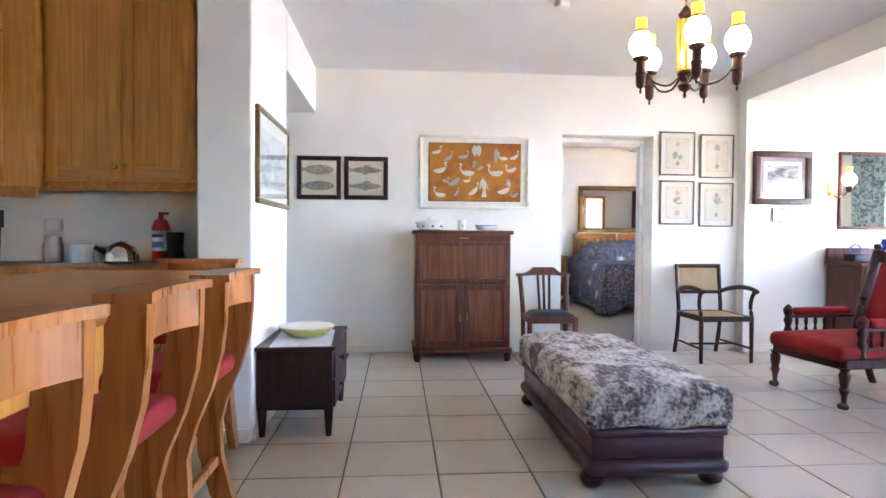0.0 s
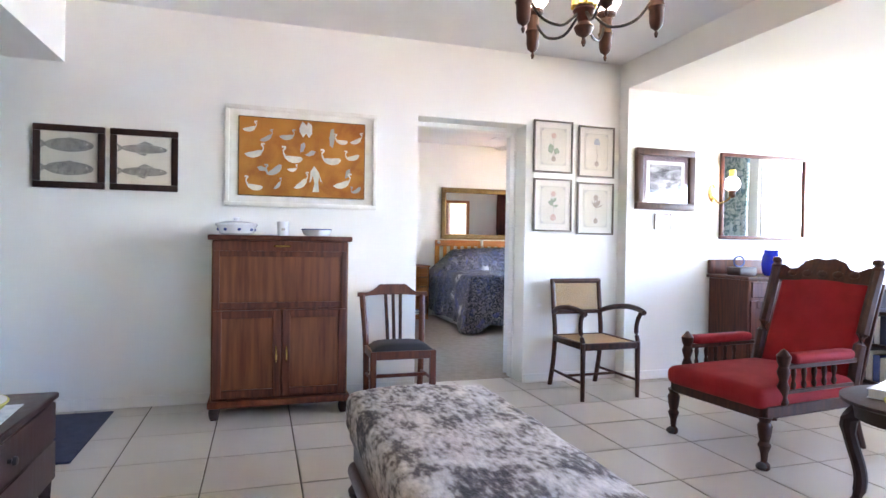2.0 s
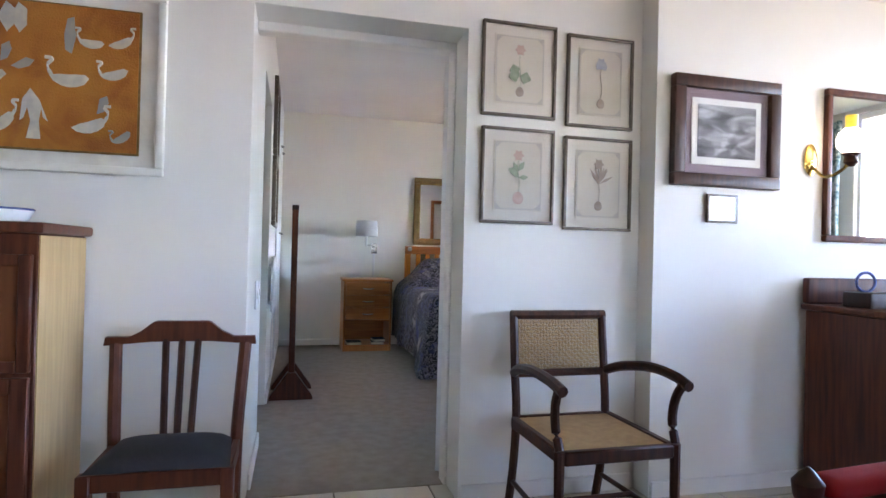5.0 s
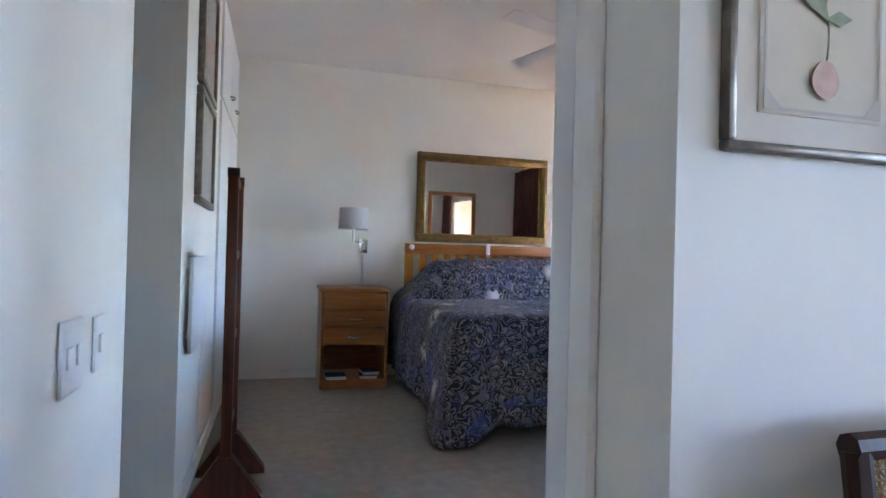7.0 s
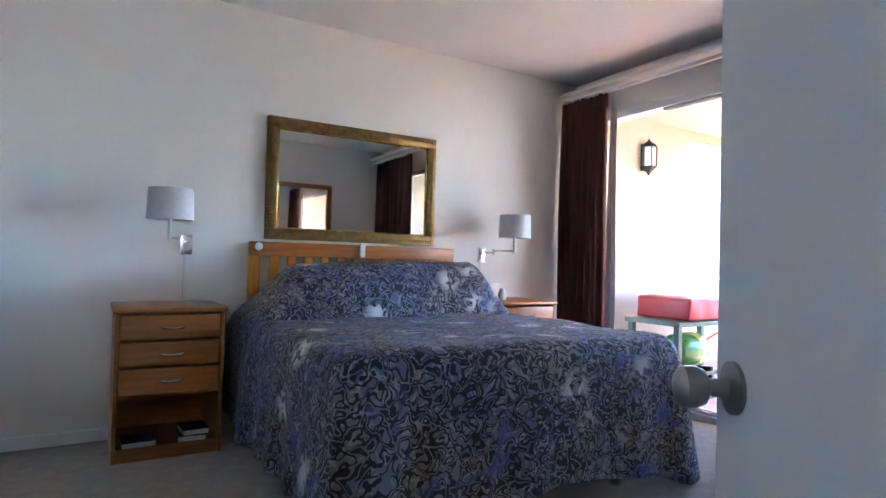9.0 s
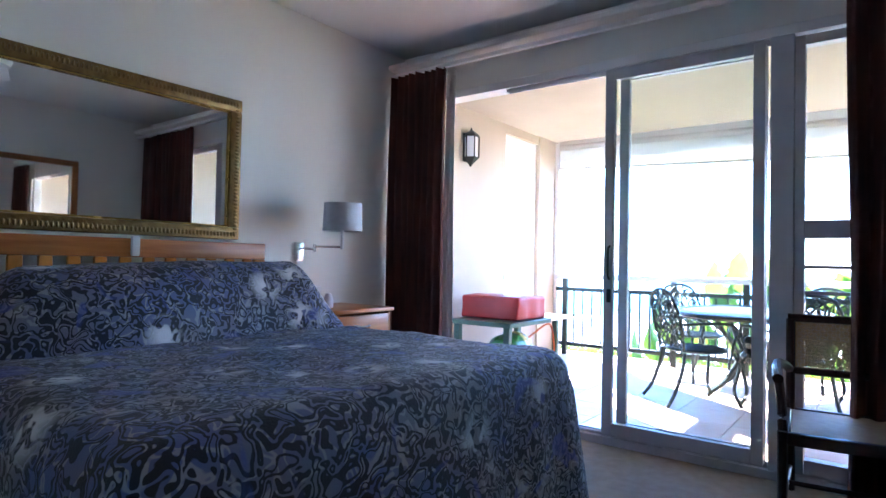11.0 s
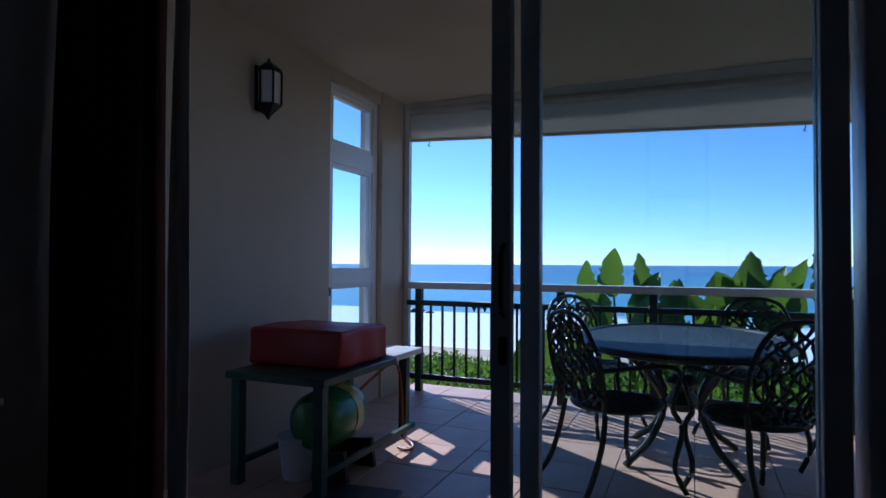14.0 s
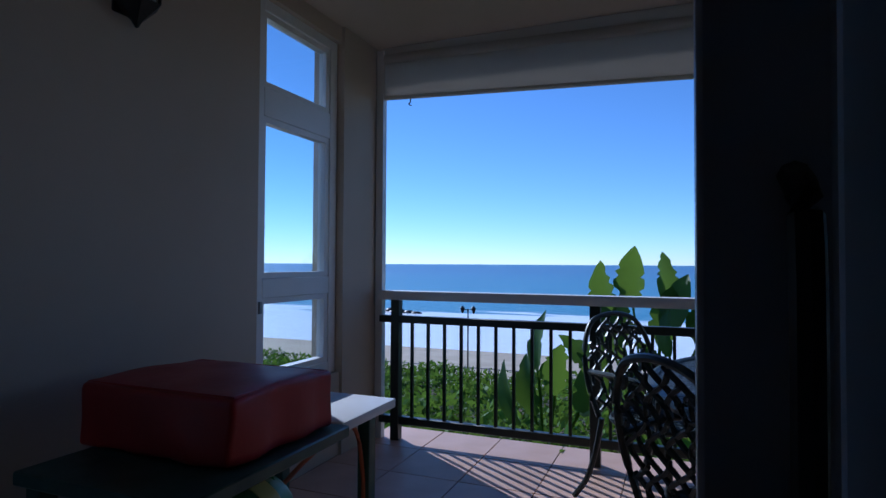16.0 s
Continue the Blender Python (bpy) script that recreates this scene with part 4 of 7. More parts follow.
for v in bk.bm.verts:
    if v.co.y < 0:
        v.co.y -= 0.025 * (1 - (v.co.x / 0.3) ** 2)
bk.turn(pose(0, 0.35, 0.38, -20))
part("back_pad", bk, M_RED, red, "red padded back")
crest = [(-0.33, 0), (-0.33, 0.11), (-0.27, 0.10), (-0.22, 0.075), (-0.17, 0.085), (-0.13, 0.13), (-0.06, 0.155), (0, 0.145), (0.06, 0.155), (0.13, 0.13), (0.17, 0.085), (0.22, 0.075), (0.27, 0.10), (0.33, 0.11), (0.33, 0)]
part("crest", Bm().prism(crest, 1, -0.022, 0.022).turn(pose(0, 0.505, 0.935, -20)), M_TEAK, red, "carved dark wooden crest rail")
for k in (-0.2, -0.1, 0.0, 0.1, 0.2):
    part("carving", Bm().ball((0, 0, 0), 0.035, 0.012, 0.022, 10).turn(pose(k, 0.50, 0.99, -20)), M_TEAK, red)
part("back_board", Bm().box(-0.31, 0.31, 0.052, 0.066, 0.0, 0.62).turn(pose(0, 0.35, 0.38, -20)), M_TEAK, red)

# side table with a book
st = thing("side_table", "small dark oval wooden table with curved legs", "table", 3.08, 2.05, 0)
part("tabletop", Bm().lathe([(0.28, 0.475), (0.30, 0.482), (0.30, 0.496), (0.29, 0.50)], 32).turn(Matrix.Diagonal((1.1, 1.0, 1, 1))), M_DARKWOOD, st)
part("apron", Bm().lathe([(0.25, 0.41), (0.255, 0.475)], 32).turn(Matrix.Diagonal((1.1, 1.0, 1, 1))), M_DARKWOOD, st)
for a in (45, 135, 225, 315):
    c, s = math.cos(radians(a)), math.sin(radians(a))
    part("leg", Bm().tube(curve_pts([(0.24 * c, 0.22 * s, 0.45), (0.29 * c, 0.265 * s, 0.36), (0.24 * c, 0.22 * s, 0.16), (0.25 * c, 0.23 * s, 0.05), (0.285 * c, 0.26 * s, 0.012)], 5), [0.034] * 6 + [0.026] * 8 + [0.02] * 7, 8), M_DARKWOOD, st)
bk = thing("book", "thick white book with a yellow ribbon on the table", "book", 3.06, 2.12, 0.50, 20)
part("pages", Bm().box(-0.14, 0.14, -0.10, 0.10, 0.004, 0.036), M_BOOK, bk)
part("cover", Bm().box(-0.145, 0.145, -0.105, 0.105, 0, 0.004).box(-0.145, 0.145, -0.105, 0.105, 0.036, 0.040), M_WHITE, bk)
part("ribbon", Bm().tube(curve_pts([(-0.13, 0.02, 0.02), (-0.19, 0.03, 0.018), (-0.22, 0.01, 0.004)], 4), 0.004, 6), M_YELLOW, bk)

# sideboard with glassware below the wall mirror
sb = thing("sideboard", "dark red-brown wooden sideboard with a low raised back", "sideboard", 4.75, 4.28, 0)
part("body", Bm().box(-0.60, 0.60, -0.21, 0.22, 0.04, 0.865, 0.006), M_MAHOG, sb)
part("top", Bm().box(-0.625, 0.625, -0.235, 0.225, 0.865, 0.895, 0.008, 2), M_MAHOG, sb)
part("raised_back", Bm().box(-0.62, 0.62, 0.18, 0.222, 0.895, 1.02, 0.01, 2), M_MAHOG, sb)
part("plinth", Bm().box(-0.61, 0.61, -0.225, 0.22, 0, 0.05, 0.005), M_DARKWOOD, sb)
for sx in (-1, 1):
    d = part("sideboard_door", panelled(Bm(), -0.58 if sx < 0 else 0.005, -0.005 if sx < 0 else 0.58, 0.08, 0.70, -0.21, 0.06, 0.014), M_MAHOG, sb)
    part("knob", Bm().ball((sx * 0.04, -0.236, 0.42), 0.013, 0.013, 0.013, 10), M_BRASS, d)
    part("drawer", Bm().box(-0.57 if sx < 0 else 0.01, -0.01 if sx < 0 else 0.57, -0.224, -0.21, 0.725, 0.85, 0.004), M_MAHOG, sb)
vase = solid("vase", Bm().lathe([(0.05, 0), (0.066, 0.02), (0.078, 0.09), (0.070, 0.16), (0.054, 0.20), (0.060, 0.215)], 24), M_COBALT, "cobalt blue glass vase on the sideboard", "vase", pose(4.52, 4.20, 0.895))
solid("glass_bowl", Bm().lathe([(0.03, 0), (0.05, 0.012), (0.065, 0.05), (0.063, 0.06)], 20), M_COBALT, "small cobalt blue glass bowl on the sideboard", "bowl", pose(4.72, 4.24, 0.895))
cn = thing("storage_basket", "small dark basket with coiled cable on the sideboard", "basket", 4.27, 4.26, 0.895)
part("basket", Bm().box(-0.09, 0.09, -0.07, 0.07, 0, 0.07, 0.008, 2), M_DARKWOOD, cn)
part("coil", Bm().tube([(0.055 * math.cos(a * 0.5), 0.03, 0.115 + 0.045 * math.sin(a * 0.5)) for a in range(0, 26)], 0.006, 6), M_BLUEPAINT, cn)

# dark stand and items past the red chair
dst = thing("bookcase", "low dark wooden shelf with books and boxes", "bookcase", 5.35, 3.35, 0)
part("frame", Bm().box(-0.3, 0.3, -0.55, -0.52, 0, 0.82).box(-0.3, 0.3, 0.52, 0.55, 0, 0.82), M_DARKWOOD, dst)
for z in (0.06, 0.36, 0.62, 0.80):
    part("shelf", Bm().box(-0.3, 0.3, -0.52, 0.52, z, z + 0.022), M_DARKWOOD, dst)
random.seed(3)
for z in (0.082, 0.382):
    yk = -0.48
    while yk < 0.42:
        w = random.uniform(0.03, 0.06)
        hgt = random.uniform(0.17, 0.23)
        solid("book", Bm().box(-0.27, -0.1, 0, w - 0.003, 0, hgt, 0.003), random.choice((M_BLUEPAINT, M_BOOK, M_RUG, M_MATBOARD)), "book standing upright on the low shelf", "book", pose(5.35, 3.35 + yk, z), "books on the shelf")
        yk += w

# wall sconce by the mirror
sc = thing("wall_sconce", "brass wall sconce with lit opal globe and amber chimney", "wall lamp", 4.19, JY, 1.60)
part("back_plate", Bm().lathe([(0.045, 0), (0.05, 0.008), (0.03, 0.016)], 20).turn(pose(0, 0, 0, 90) @ Matrix.Diagonal((0.8, 1.6, 1, 1))), M_BRASS, sc)
part("arm", Bm().tube(curve_pts([(0, -0.01, -0.03), (0.01, -0.08, -0.09), (0.04, -0.15, -0.06), (0.06, -0.17, 0.0)], 5), 0.008), M_BRASS, sc)
part("holder", Bm().lathe([(0.012, -0.05), (0.03, -0.03), (0.026, 0.0), (0.04, 0.012)], 14, 0.06, -0.17), M_TEAK, sc)
part("globe", Bm().lathe([(0.03, 0.012), (0.058, 0.045), (0.062, 0.075), (0.05, 0.11), (0.028, 0.13)], 18, 0.06, -0.17), M_GLOBE, sc, "lit opal glass globe")
part("chimney", Bm().lathe([(0.024, 0.13), (0.026, 0.19)], 14, 0.06, -0.17), M_CHIMNEY, sc, "amber glass chimney")

# chandelier
ch = thing("chandelier", "brass and wood chandelier with five lit opal globes", "chandelier", 1.62, 2.39, 0.07)
part("ceiling_rose", Bm().lathe([(0.02, 2.53), (0.05, 2.57), (0.055, 2.594)], 18), M_BRASS, ch)
chain = Bm()
for k in range(8):
    z = 2.36 + k * 0.03
    m = pose(0, 0, z, 0, 0, 90 * (k % 2))
    chain.tube([m @ Vector((0.008 * math.cos(a), 0, 0.02 * math.sin(a))) for a in np.linspace(0, 2 * math.pi, 10)], 0.0025, 5)
part("chain", chain, M_BRASS, ch)
part("hub_cap", Bm().lathe([(0.012, 2.30), (0.035, 2.31), (0.042, 2.33), (0.02, 2.355), (0.012, 2.37)], 16), M_TEAK, ch)
for k in range(8):
    a = radians(45 * k)
    part("glass_rod", Bm().rod((0.038 * math.cos(a), 0.038 * math.sin(a), 2.00), (0.038 * math.cos(a), 0.038 * math.sin(a), 2.29), 0.016, 0.014, 8), M_CORE, ch, "amber glass rod")
part("spindle", Bm().lathe([(0.004, 1.845), (0.01, 1.86), (0.006, 1.88), (0.03, 1.895), (0.04, 1.92), (0.022, 1.94), (0.03, 1.96), (0.045, 1.985), (0.03, 2.01), (0.018, 2.03), (0.018, 2.30)], 16), M_TEAK, ch)
for k in range(5):
    a = radians(-104.5 + 72 * k)
    c, s = math.cos(a), math.sin(a)
    R = 0.27
    part("arm", Bm().tube(curve_pts([(0.03 * c, 0.03 * s, 1.97), (0.10 * c, 0.10 * s, 1.915), (0.19 * c, 0.19 * s, 1.93), (0.25 * c, 0.25 * s, 2.0), (R * c * 0.98, R * s * 0.98, 2.03)], 6), 0.006), M_LANTERN, ch)
    part("candle_cup", Bm().lathe([(0.004, 1.86), (0.008, 1.875), (0.004, 1.885), (0.022, 1.90), (0.027, 1.92), (0.028, 1.965), (0.033, 1.975), (0.026, 1.99), (0.026, 2.04), (0.042, 2.052), (0.045, 2.065)], 14, R * c, R * s), M_TEAK, ch, "turned wooden candle cup")
    part("globe", Bm().lathe([(0.033, 2.066), (0.060, 2.10), (0.068, 2.135), (0.060, 2.175), (0.040, 2.205)], 18, R * c, R * s), M_GLOBE, ch, "lit opal glass globe")
    part("collar", Bm().lathe([(0.042, 2.205), (0.034, 2.222)], 14, R * c, R * s), M_BRASS, ch)
    part("chimney", Bm().lathe([(0.030, 2.222), (0.032, 2.285)], 14, R * c, R * s), M_CHIMNEY, ch, "amber glass chimney")
det = solid("smoke_detector", Bm().lathe([(0.02, 2.615), (0.045, 2.63), (0.05, 2.664)], 18), M_WPLASTIC, "small white round ceiling detector", "detector", pose(1.05, 2.95, 0))


# ---- kitchen ----
def pine_door(x0, x1, z0, z1, y, parent, knob_x):
    st = 0.062
    d = part("cabinet_door", Bm().box(x0 + 0.060, x1 - 0.060, y - 0.012, y - 0.003, z0 + 0.060, z1 - 0.060, 0.003), M_PINE, parent)
    for u in (x0, x1 - st):
        part("stile", Bm().box(u, u + st, y - 0.02, y, z0, z1, 0.004, 2), M_PINE, d)
    for w in (z0, z1 - st):
        part("rail", Bm().box(x0 + st, x1 - st, y - 0.0195, y, w, w + st, 0.004, 2), M_PINE_H, d)
    for k in range(1, 4):
        u = x0 + 0.06 + (x1 - x0 - 0.12) * k / 4
        part("bead", Bm().box(u - 0.0015, u + 0.0015, y - 0.0125, y - 0.0119, z0 + 0.07, z1 - 0.07), M_BAR, d)
    part("knob", Bm().lathe([(0.008, 0), (0.007, 0.012), (0.015, 0.018), (0.013, 0.028), (0.003, 0.03)], 12).turn(pose(knob_x, y - 0.02, z0 + 0.06, 90)), M_BRASS, d, "brass knob")


kc = thing("kitchen_wall_cabinet", "orange pine kitchen wall cabinet with two panelled doors", "cabinet", 0, 0, 0)
part("carcass", Bm().box(-1.955, -1.135, 2.47, 2.855, 1.40, 2.62), M_PINE, kc)
pine_door(-1.935, -1.545, 1.415, 2.45, 2.47, kc, -1.57)
pine_door(-1.540, -1.150, 1.415, 2.45, 2.47, kc, -1.515)
part("valance", Bm().box(-1.955, -1.135, 2.462, 2.482, 1.345, 1.40, 0.004), M_BAR, kc)
part("cornice", Bm().box(-1.96, -1.135, 2.43, 2.47, 2.46, 2.56, 0.01, 2), M_BAR, kc)
kc2 = thing("kitchen_wall_cabinet", "orange pine corner wall cabinet with stacked doors", "cabinet", 0, 0, 0)
part("carcass", Bm().box(-2.70, -1.96, 2.40, 2.855, 1.36, 2.62), M_PINE, kc2)
pine_door(-2.55, -2.12, 1.38, 2.17, 2.40, kc2, -2.16)
pine_door(-2.55, -2.12, 2.19, 2.60, 2.40, kc2, -2.16)
part("valance", Bm().box(-2.70, -1.955, 2.392, 2.41, 1.30, 1.36, 0.004), M_BAR, kc2)
kb = thing("kitchen_base_cabinet", "pine kitchen base cabinet along the wall", "cabinet", 0, 0, 0)
part("carcass", Bm().box(-3.6, -1.135, 2.32, 2.855, 0.08, 0.90), M_PINE, kb)
for k in range(5):
    part("cabinet_door", Bm().box(-3.58 + 0.49 * k, -3.10 + 0.49 * k, 2.30, 2.32, 0.10, 0.88, 0.004), M_PINE, kb)
solid("kitchen_worktop", Bm().box(-3.6, -1.135, 2.28, 2.855, 0.90, 0.94, 0.004), M_BAR, "varnished wooden kitchen worktop", "worktop")
WT = 0.94
kt = thing("kettle", "round polished steel kettle with black handle", "kettle", -1.62, 2.62, WT)
part("body", Bm().lathe([(0.085, 0), (0.095, 0.01), (0.092, 0.05), (0.07, 0.10), (0.03, 0.125), (0.01, 0.13)], 24), M_STEELK, kt)
part("spout", Bm().tube([(-0.08, 0, 0.06), (-0.12, 0, 0.075), (-0.15, 0, 0.09)], [0.02, 0.016, 0.012], 8), M_BLACK, kt)
part("base", Bm().lathe([(0.09, -0.0), (0.097, 0.006), (0.097, 0.014)], 24), M_BLACK, kt)
ex = thing("fire_extinguisher", "small red fire extinguisher with a printed label", "fire extinguisher", -1.44, 2.72, WT)
part("cylinder", Bm().lathe([(0.045, 0), (0.05, 0.01), (0.05, 0.21), (0.035, 0.25), (0.018, 0.262)], 20), M_EXT, ex)
part("label", Bm().lathe([(0.0505, 0.07), (0.0505, 0.19)], 20), M_WHITE, ex, "white printed label")
part("label_band", Bm().box(-0.03, 0.03, -0.0525, -0.045, 0.15, 0.17).box(-0.03, 0.03, -0.0525, -0.045, 0.09, 0.125), M_BLUEPAINT, ex)
part("valve", Bm().rod((0, 0, 0.26), (0, 0, 0.30), 0.014).box(-0.01, 0.045, -0.008, 0.008, 0.285, 0.30, 0.003), M_EXT, ex)
solid("coffee_maker", Bm().lathe([(0.05, 0), (0.055, 0.01), (0.043, 0.09), (0.05, 0.17), (0.046, 0.18)], 18), M_BLACK, "black moka coffee maker on the worktop", "coffee maker", pose(-1.335, 2.66, WT))
solid("storage_jar", Bm().lathe([(0.045, 0), (0.05, 0.01), (0.05, 0.10), (0.04, 0.12), (0.042, 0.15)], 18), M_STEEL, "dark glass storage jar on the worktop", "jar", pose(-2.02, 2.66, WT))
solid("paper_tub", Bm().lathe([(0.06, 0), (0.068, 0.10), (0.07, 0.11)], 20), M_WHITE, "white tub on the worktop", "tub", pose(-1.86, 2.66, WT))
solid("mug", Bm().lathe([(0.036, 0), (0.04, 0.09), (0.038, 0.092)], 16), M_TEXTILE, "dark patterned mug on the worktop", "mug", pose(-1.76, 2.68, WT))
tumb = thing("utensil_glass", "clear glass holding a dark spatula", "glass", -2.28, 2.60, WT)
g = part("tumbler", Bm().lathe([(0.03, 0), (0.035, 0.11), (0.034, 0.112)], 16), M_GLASS, tumb)
g.visible_shadow = False
part("spatula", Bm().rod((0, 0, 0.01), (0.01, 0, 0.22), 0.004).box(-0.012, 0.028, -0.003, 0.003, 0.2, 0.3, 0.002), M_BLACK, tumb)
switch_plate(-2.13, 2.86, 1.16, 0, 0.12, 0.08, 2)

# bar counter
bar = thing("bar_counter", "varnished orange wooden bar counter with rounded end", "counter", 0, 0, 0)
out = [(-1.45, -2.2), (-0.67, -2.2)] + [(-0.67 - 0.30 + 0.30 * math.cos(radians(a)), 1.45 + 0.30 * math.sin(radians(a))) for a in range(0, 91, 10)] + [(-1.45, 1.75)]
part("counter_top", Bm().prism(out, 2, 0.91, 0.952), M_BAR, bar)
part("counter_lip", Bm().tube([(x + 0.004, y, 0.931) for x, y in out[1:-1]], 0.020, 8), M_BAR, bar)
part("counter_base", Bm().box(-1.40, -0.95, -2.1, 1.4, 0, 0.91), M_PINE, bar)


# bar stools with curved legs
def bar_stool():
    e = thing("bar_stool", "bent orange wood bar stool with red padded seat", "bar stool", -0.80, 0.61, 0, 0, "stools at the bar")
    for sy in (-1, 1):
        out_l = [(0.145, 0.962), (0.235, 0.962), (0.232, 0.84), (0.222, 0.74), (0.19, 0.62), (0.14, 0.50), (0.115, 0.40), (0.12, 0.28), (0.155, 0.14), (0.20, 0.0), (0.14, 0.0), (0.075, 0.15), (0.035, 0.30), (0.03, 0.42), (0.055, 0.53), (0.105, 0.64), (0.135, 0.74), (0.145, 0.85)]
        part("back_leg", Bm().prism(out_l, 1, sy * 0.17 - 0.019, sy * 0.17 + 0.019), M_STOOL, e)
        out_f = [(-0.19, 0.0), (-0.15, 0.0), (-0.09, 0.3), (-0.11, 0.62), (-0.15, 0.62), (-0.135, 0.3)]
        part("front_leg", Bm().prism(out_f, 1, sy * 0.17 - 0.019, sy * 0.17 + 0.019), M_STOOL, e)
        part("side_rail", Bm().box(-0.13, 0.14, sy * 0.17 - 0.012, sy * 0.17 + 0.012, 0.55, 0.60, 0.004), M_STOOL, e)
    for x, z in ((-0.155, 0.17), (0.10, 0.25)):
        part("foot_rail", Bm().box(x - 0.012, x + 0.012, -0.15, 0.15, z, z + 0.035, 0.004), M_STOOL, e)
    part("seat", Bm().box(-0.18, 0.17, -0.185, 0.185, 0.60, 0.675, 0.03, 3), M_RED, e, "red padded stool seat")
    rail = [(0.230 - 0.04 * (1 - (v / 0.15) ** 2), v) for v in np.linspace(-0.15, 0.15, 9)]
    inner = [(x - 0.034, v) for x, v in reversed(rail)]
    part("back_rail", Bm().prism(rail + inner, 2, 0.862, 0.9615), M_STOOL, e)
    cap = [(0.252 - 0.035 * (1 - (v / 0.205) ** 2), v) for v in np.linspace(-0.205, 0.205, 11)]
    cap += [(0.13 - 0.03 * (1 - (v / 0.205) ** 2), v) for v in np.linspace(0.205, -0.205, 11)]
    part("back_cap", Bm().prism(cap, 2, 0.962, 0.984), M_STOOL, e)
    return e


stool = bar_stool()
copy_thing(stool, pose(-0.80, 1.18, 0))
copy_thing(stool, pose(-0.80, 0.02, 0))
copy_thing(stool, pose(-1.05, 2.05, 0, 0, 0, 90))
copy_thing(stool, pose(-1.72, 0.95, 0, 0, 0, 180))


# ---- bedroom ----
BX0, BX1, BY0, BY1, BZ = 2.86, 4.69, 7.06, 8.96, 0.73


def smooth01(t):
    t = min(1.0, max(0.0, t))
    return t * t * (3 - 2 * t)


def spread_top(x, y):
    """Height of the bedspread: flat, domed at the edges, raised over the pillows."""
    h = BZ + 0.012 * noise.noise(Vector((x * 3, y * 3, 1))) + 0.006 * noise.noise(Vector((x * 11, y * 11, 4)))
    e = smooth01((x - BX0) / 0.35) * smooth01((BX1 - x) / 0.28)
    u = min(1.0, max(0.0, (y - 8.40 - 0.02 * math.sin(x * 5)) / 0.24))
    pillow = math.sqrt(1 - (1 - u) ** 2) * (1.0 - 0.30 * smooth01((y - 8.72) / 0.24))
    h -= 0.02 * math.exp(-((y - 8.385) / 0.03) ** 2)
    return h + 0.335 * pillow * e * (0.86 + 0.14 * smooth01((x - BX0) / 1.2))


bed = thing("bed", "double bed with slatted wooden headboard and patterned bedspread", "bed", 0, 0, 0)
part("base", Bm().box(3.02, 4.50, 7.20, 8.93, 0.10, 0.36, 0.02, 2), M_BLACKCLOTH, bed)
part("mattress", Bm().box(2.98, 4.53, 7.14, 8.94, 0.36, 0.60, 0.05, 3), M_WPLASTIC, bed)
for lx in (3.08, 4.44):
    for ly in (7.28, 8.85):
        part("leg", Bm().rod((lx, ly, 0), (lx, ly, 0.11), 0.028, 0.034), M_BLACK, bed)
for wx in (4.35,):
    part("castor", Bm().lathe([(0.03, -0.012), (0.034, 0), (0.03, 0.012)], 14).turn(pose(wx, 7.18, 0.034, 0, 90)), M_STEEL, bed)
cov = Bm()
NX, NY = 60, 110
grid = {}
for i in range(NX + 1):
    for j in range(NY + 1):
        x, y = BX0 + (BX1 - BX0) * i / NX, BY0 + (BY1 - BY0) * j / NY
        z = spread_top(x, y)
        ex, ef = min(x - BX0, BX1 - x), y - BY0
        r = 0.10
        for d in (ex, ef):
            if d < r:
                z -= r - math.sqrt(max(0, r * r - (r - d) ** 2))
        z = max(z, BZ - 0.16)
        grid[i, j] = cov.bm.verts.new((x, y, z))
for i in range(NX):
    for j in range(NY):
        cov.bm.faces.new((grid[i, j], grid[i + 1, j], grid[i + 1, j + 1], grid[i, j + 1]))
edge = [(i, NY) for i in range(0, 1)] + [(0, j) for j in range(NY - 1, 0, -1)] + [(i, 0) for i in range(0, NX + 1)] + [(NX, j) for j in range(1, NY + 1)]
prev = [grid[k] for k in edge]
base_pts = [v.co.copy() for v in prev]
nrm = []
for k, (i, j) in enumerate(edge):
    n = Vector((-1.0 if i == 0 else 1.0 if i == NX else 0.0, -1.0 if j == 0 else 0.0, 0))
    nrm.append(n.normalized() if n.length else Vector((-1, 0, 0)))
for it in range(6):
    nrm = [(nrm[max(0, k - 1)] + nrm[k] * 2 + nrm[min(len(nrm) - 1, k + 1)]).normalized() for k in range(len(nrm))]
run = [0.0]
for a, b in zip(base_pts, base_pts[1:]):
    run.append(run[-1] + (b - a).to_2d().length)
STEPS = 16
for s in range(1, STEPS + 1):
    f = s / STEPS
    row = []
    for k, p in enumerate(base_pts):
        corner = max(0.0, 1 - (p - Vector((BX0, BY0, p.z))).length / 0.28) + 0.8 * max(0.0, 1 - (p - Vector((BX1, BY0, p.z))).length / 0.28)
        wob = math.sin(run[k] * 23 + 1.5 * math.sin(run[k] * 5)) * 0.5 + 0.5 * math.sin(run[k] * 11 + 2)
        hem = 0.115 + 0.02 * math.sin(run[k] * 7) - 0.105 * min(1, corner * 1.6)
        out = f * (0.030 + 0.030 * wob + 0.10 * corner)
        if p.y > 8.3:
            out *= 0.4 + 0.6 * (8.96 - p.y) / 0.66
        q = p + nrm[k] * out
        q.z = p.z + (hem - p.z) * f
        row.append(cov.bm.verts.new(q))
    for k in range(len(row) - 1):
        cov.bm.faces.new((prev[k], row[k], row[k + 1], prev[k + 1]))
    prev = row
spread = part("bedspread", cov, M_SPREAD, bed, "blue-grey bedspread with swirling floral pattern")
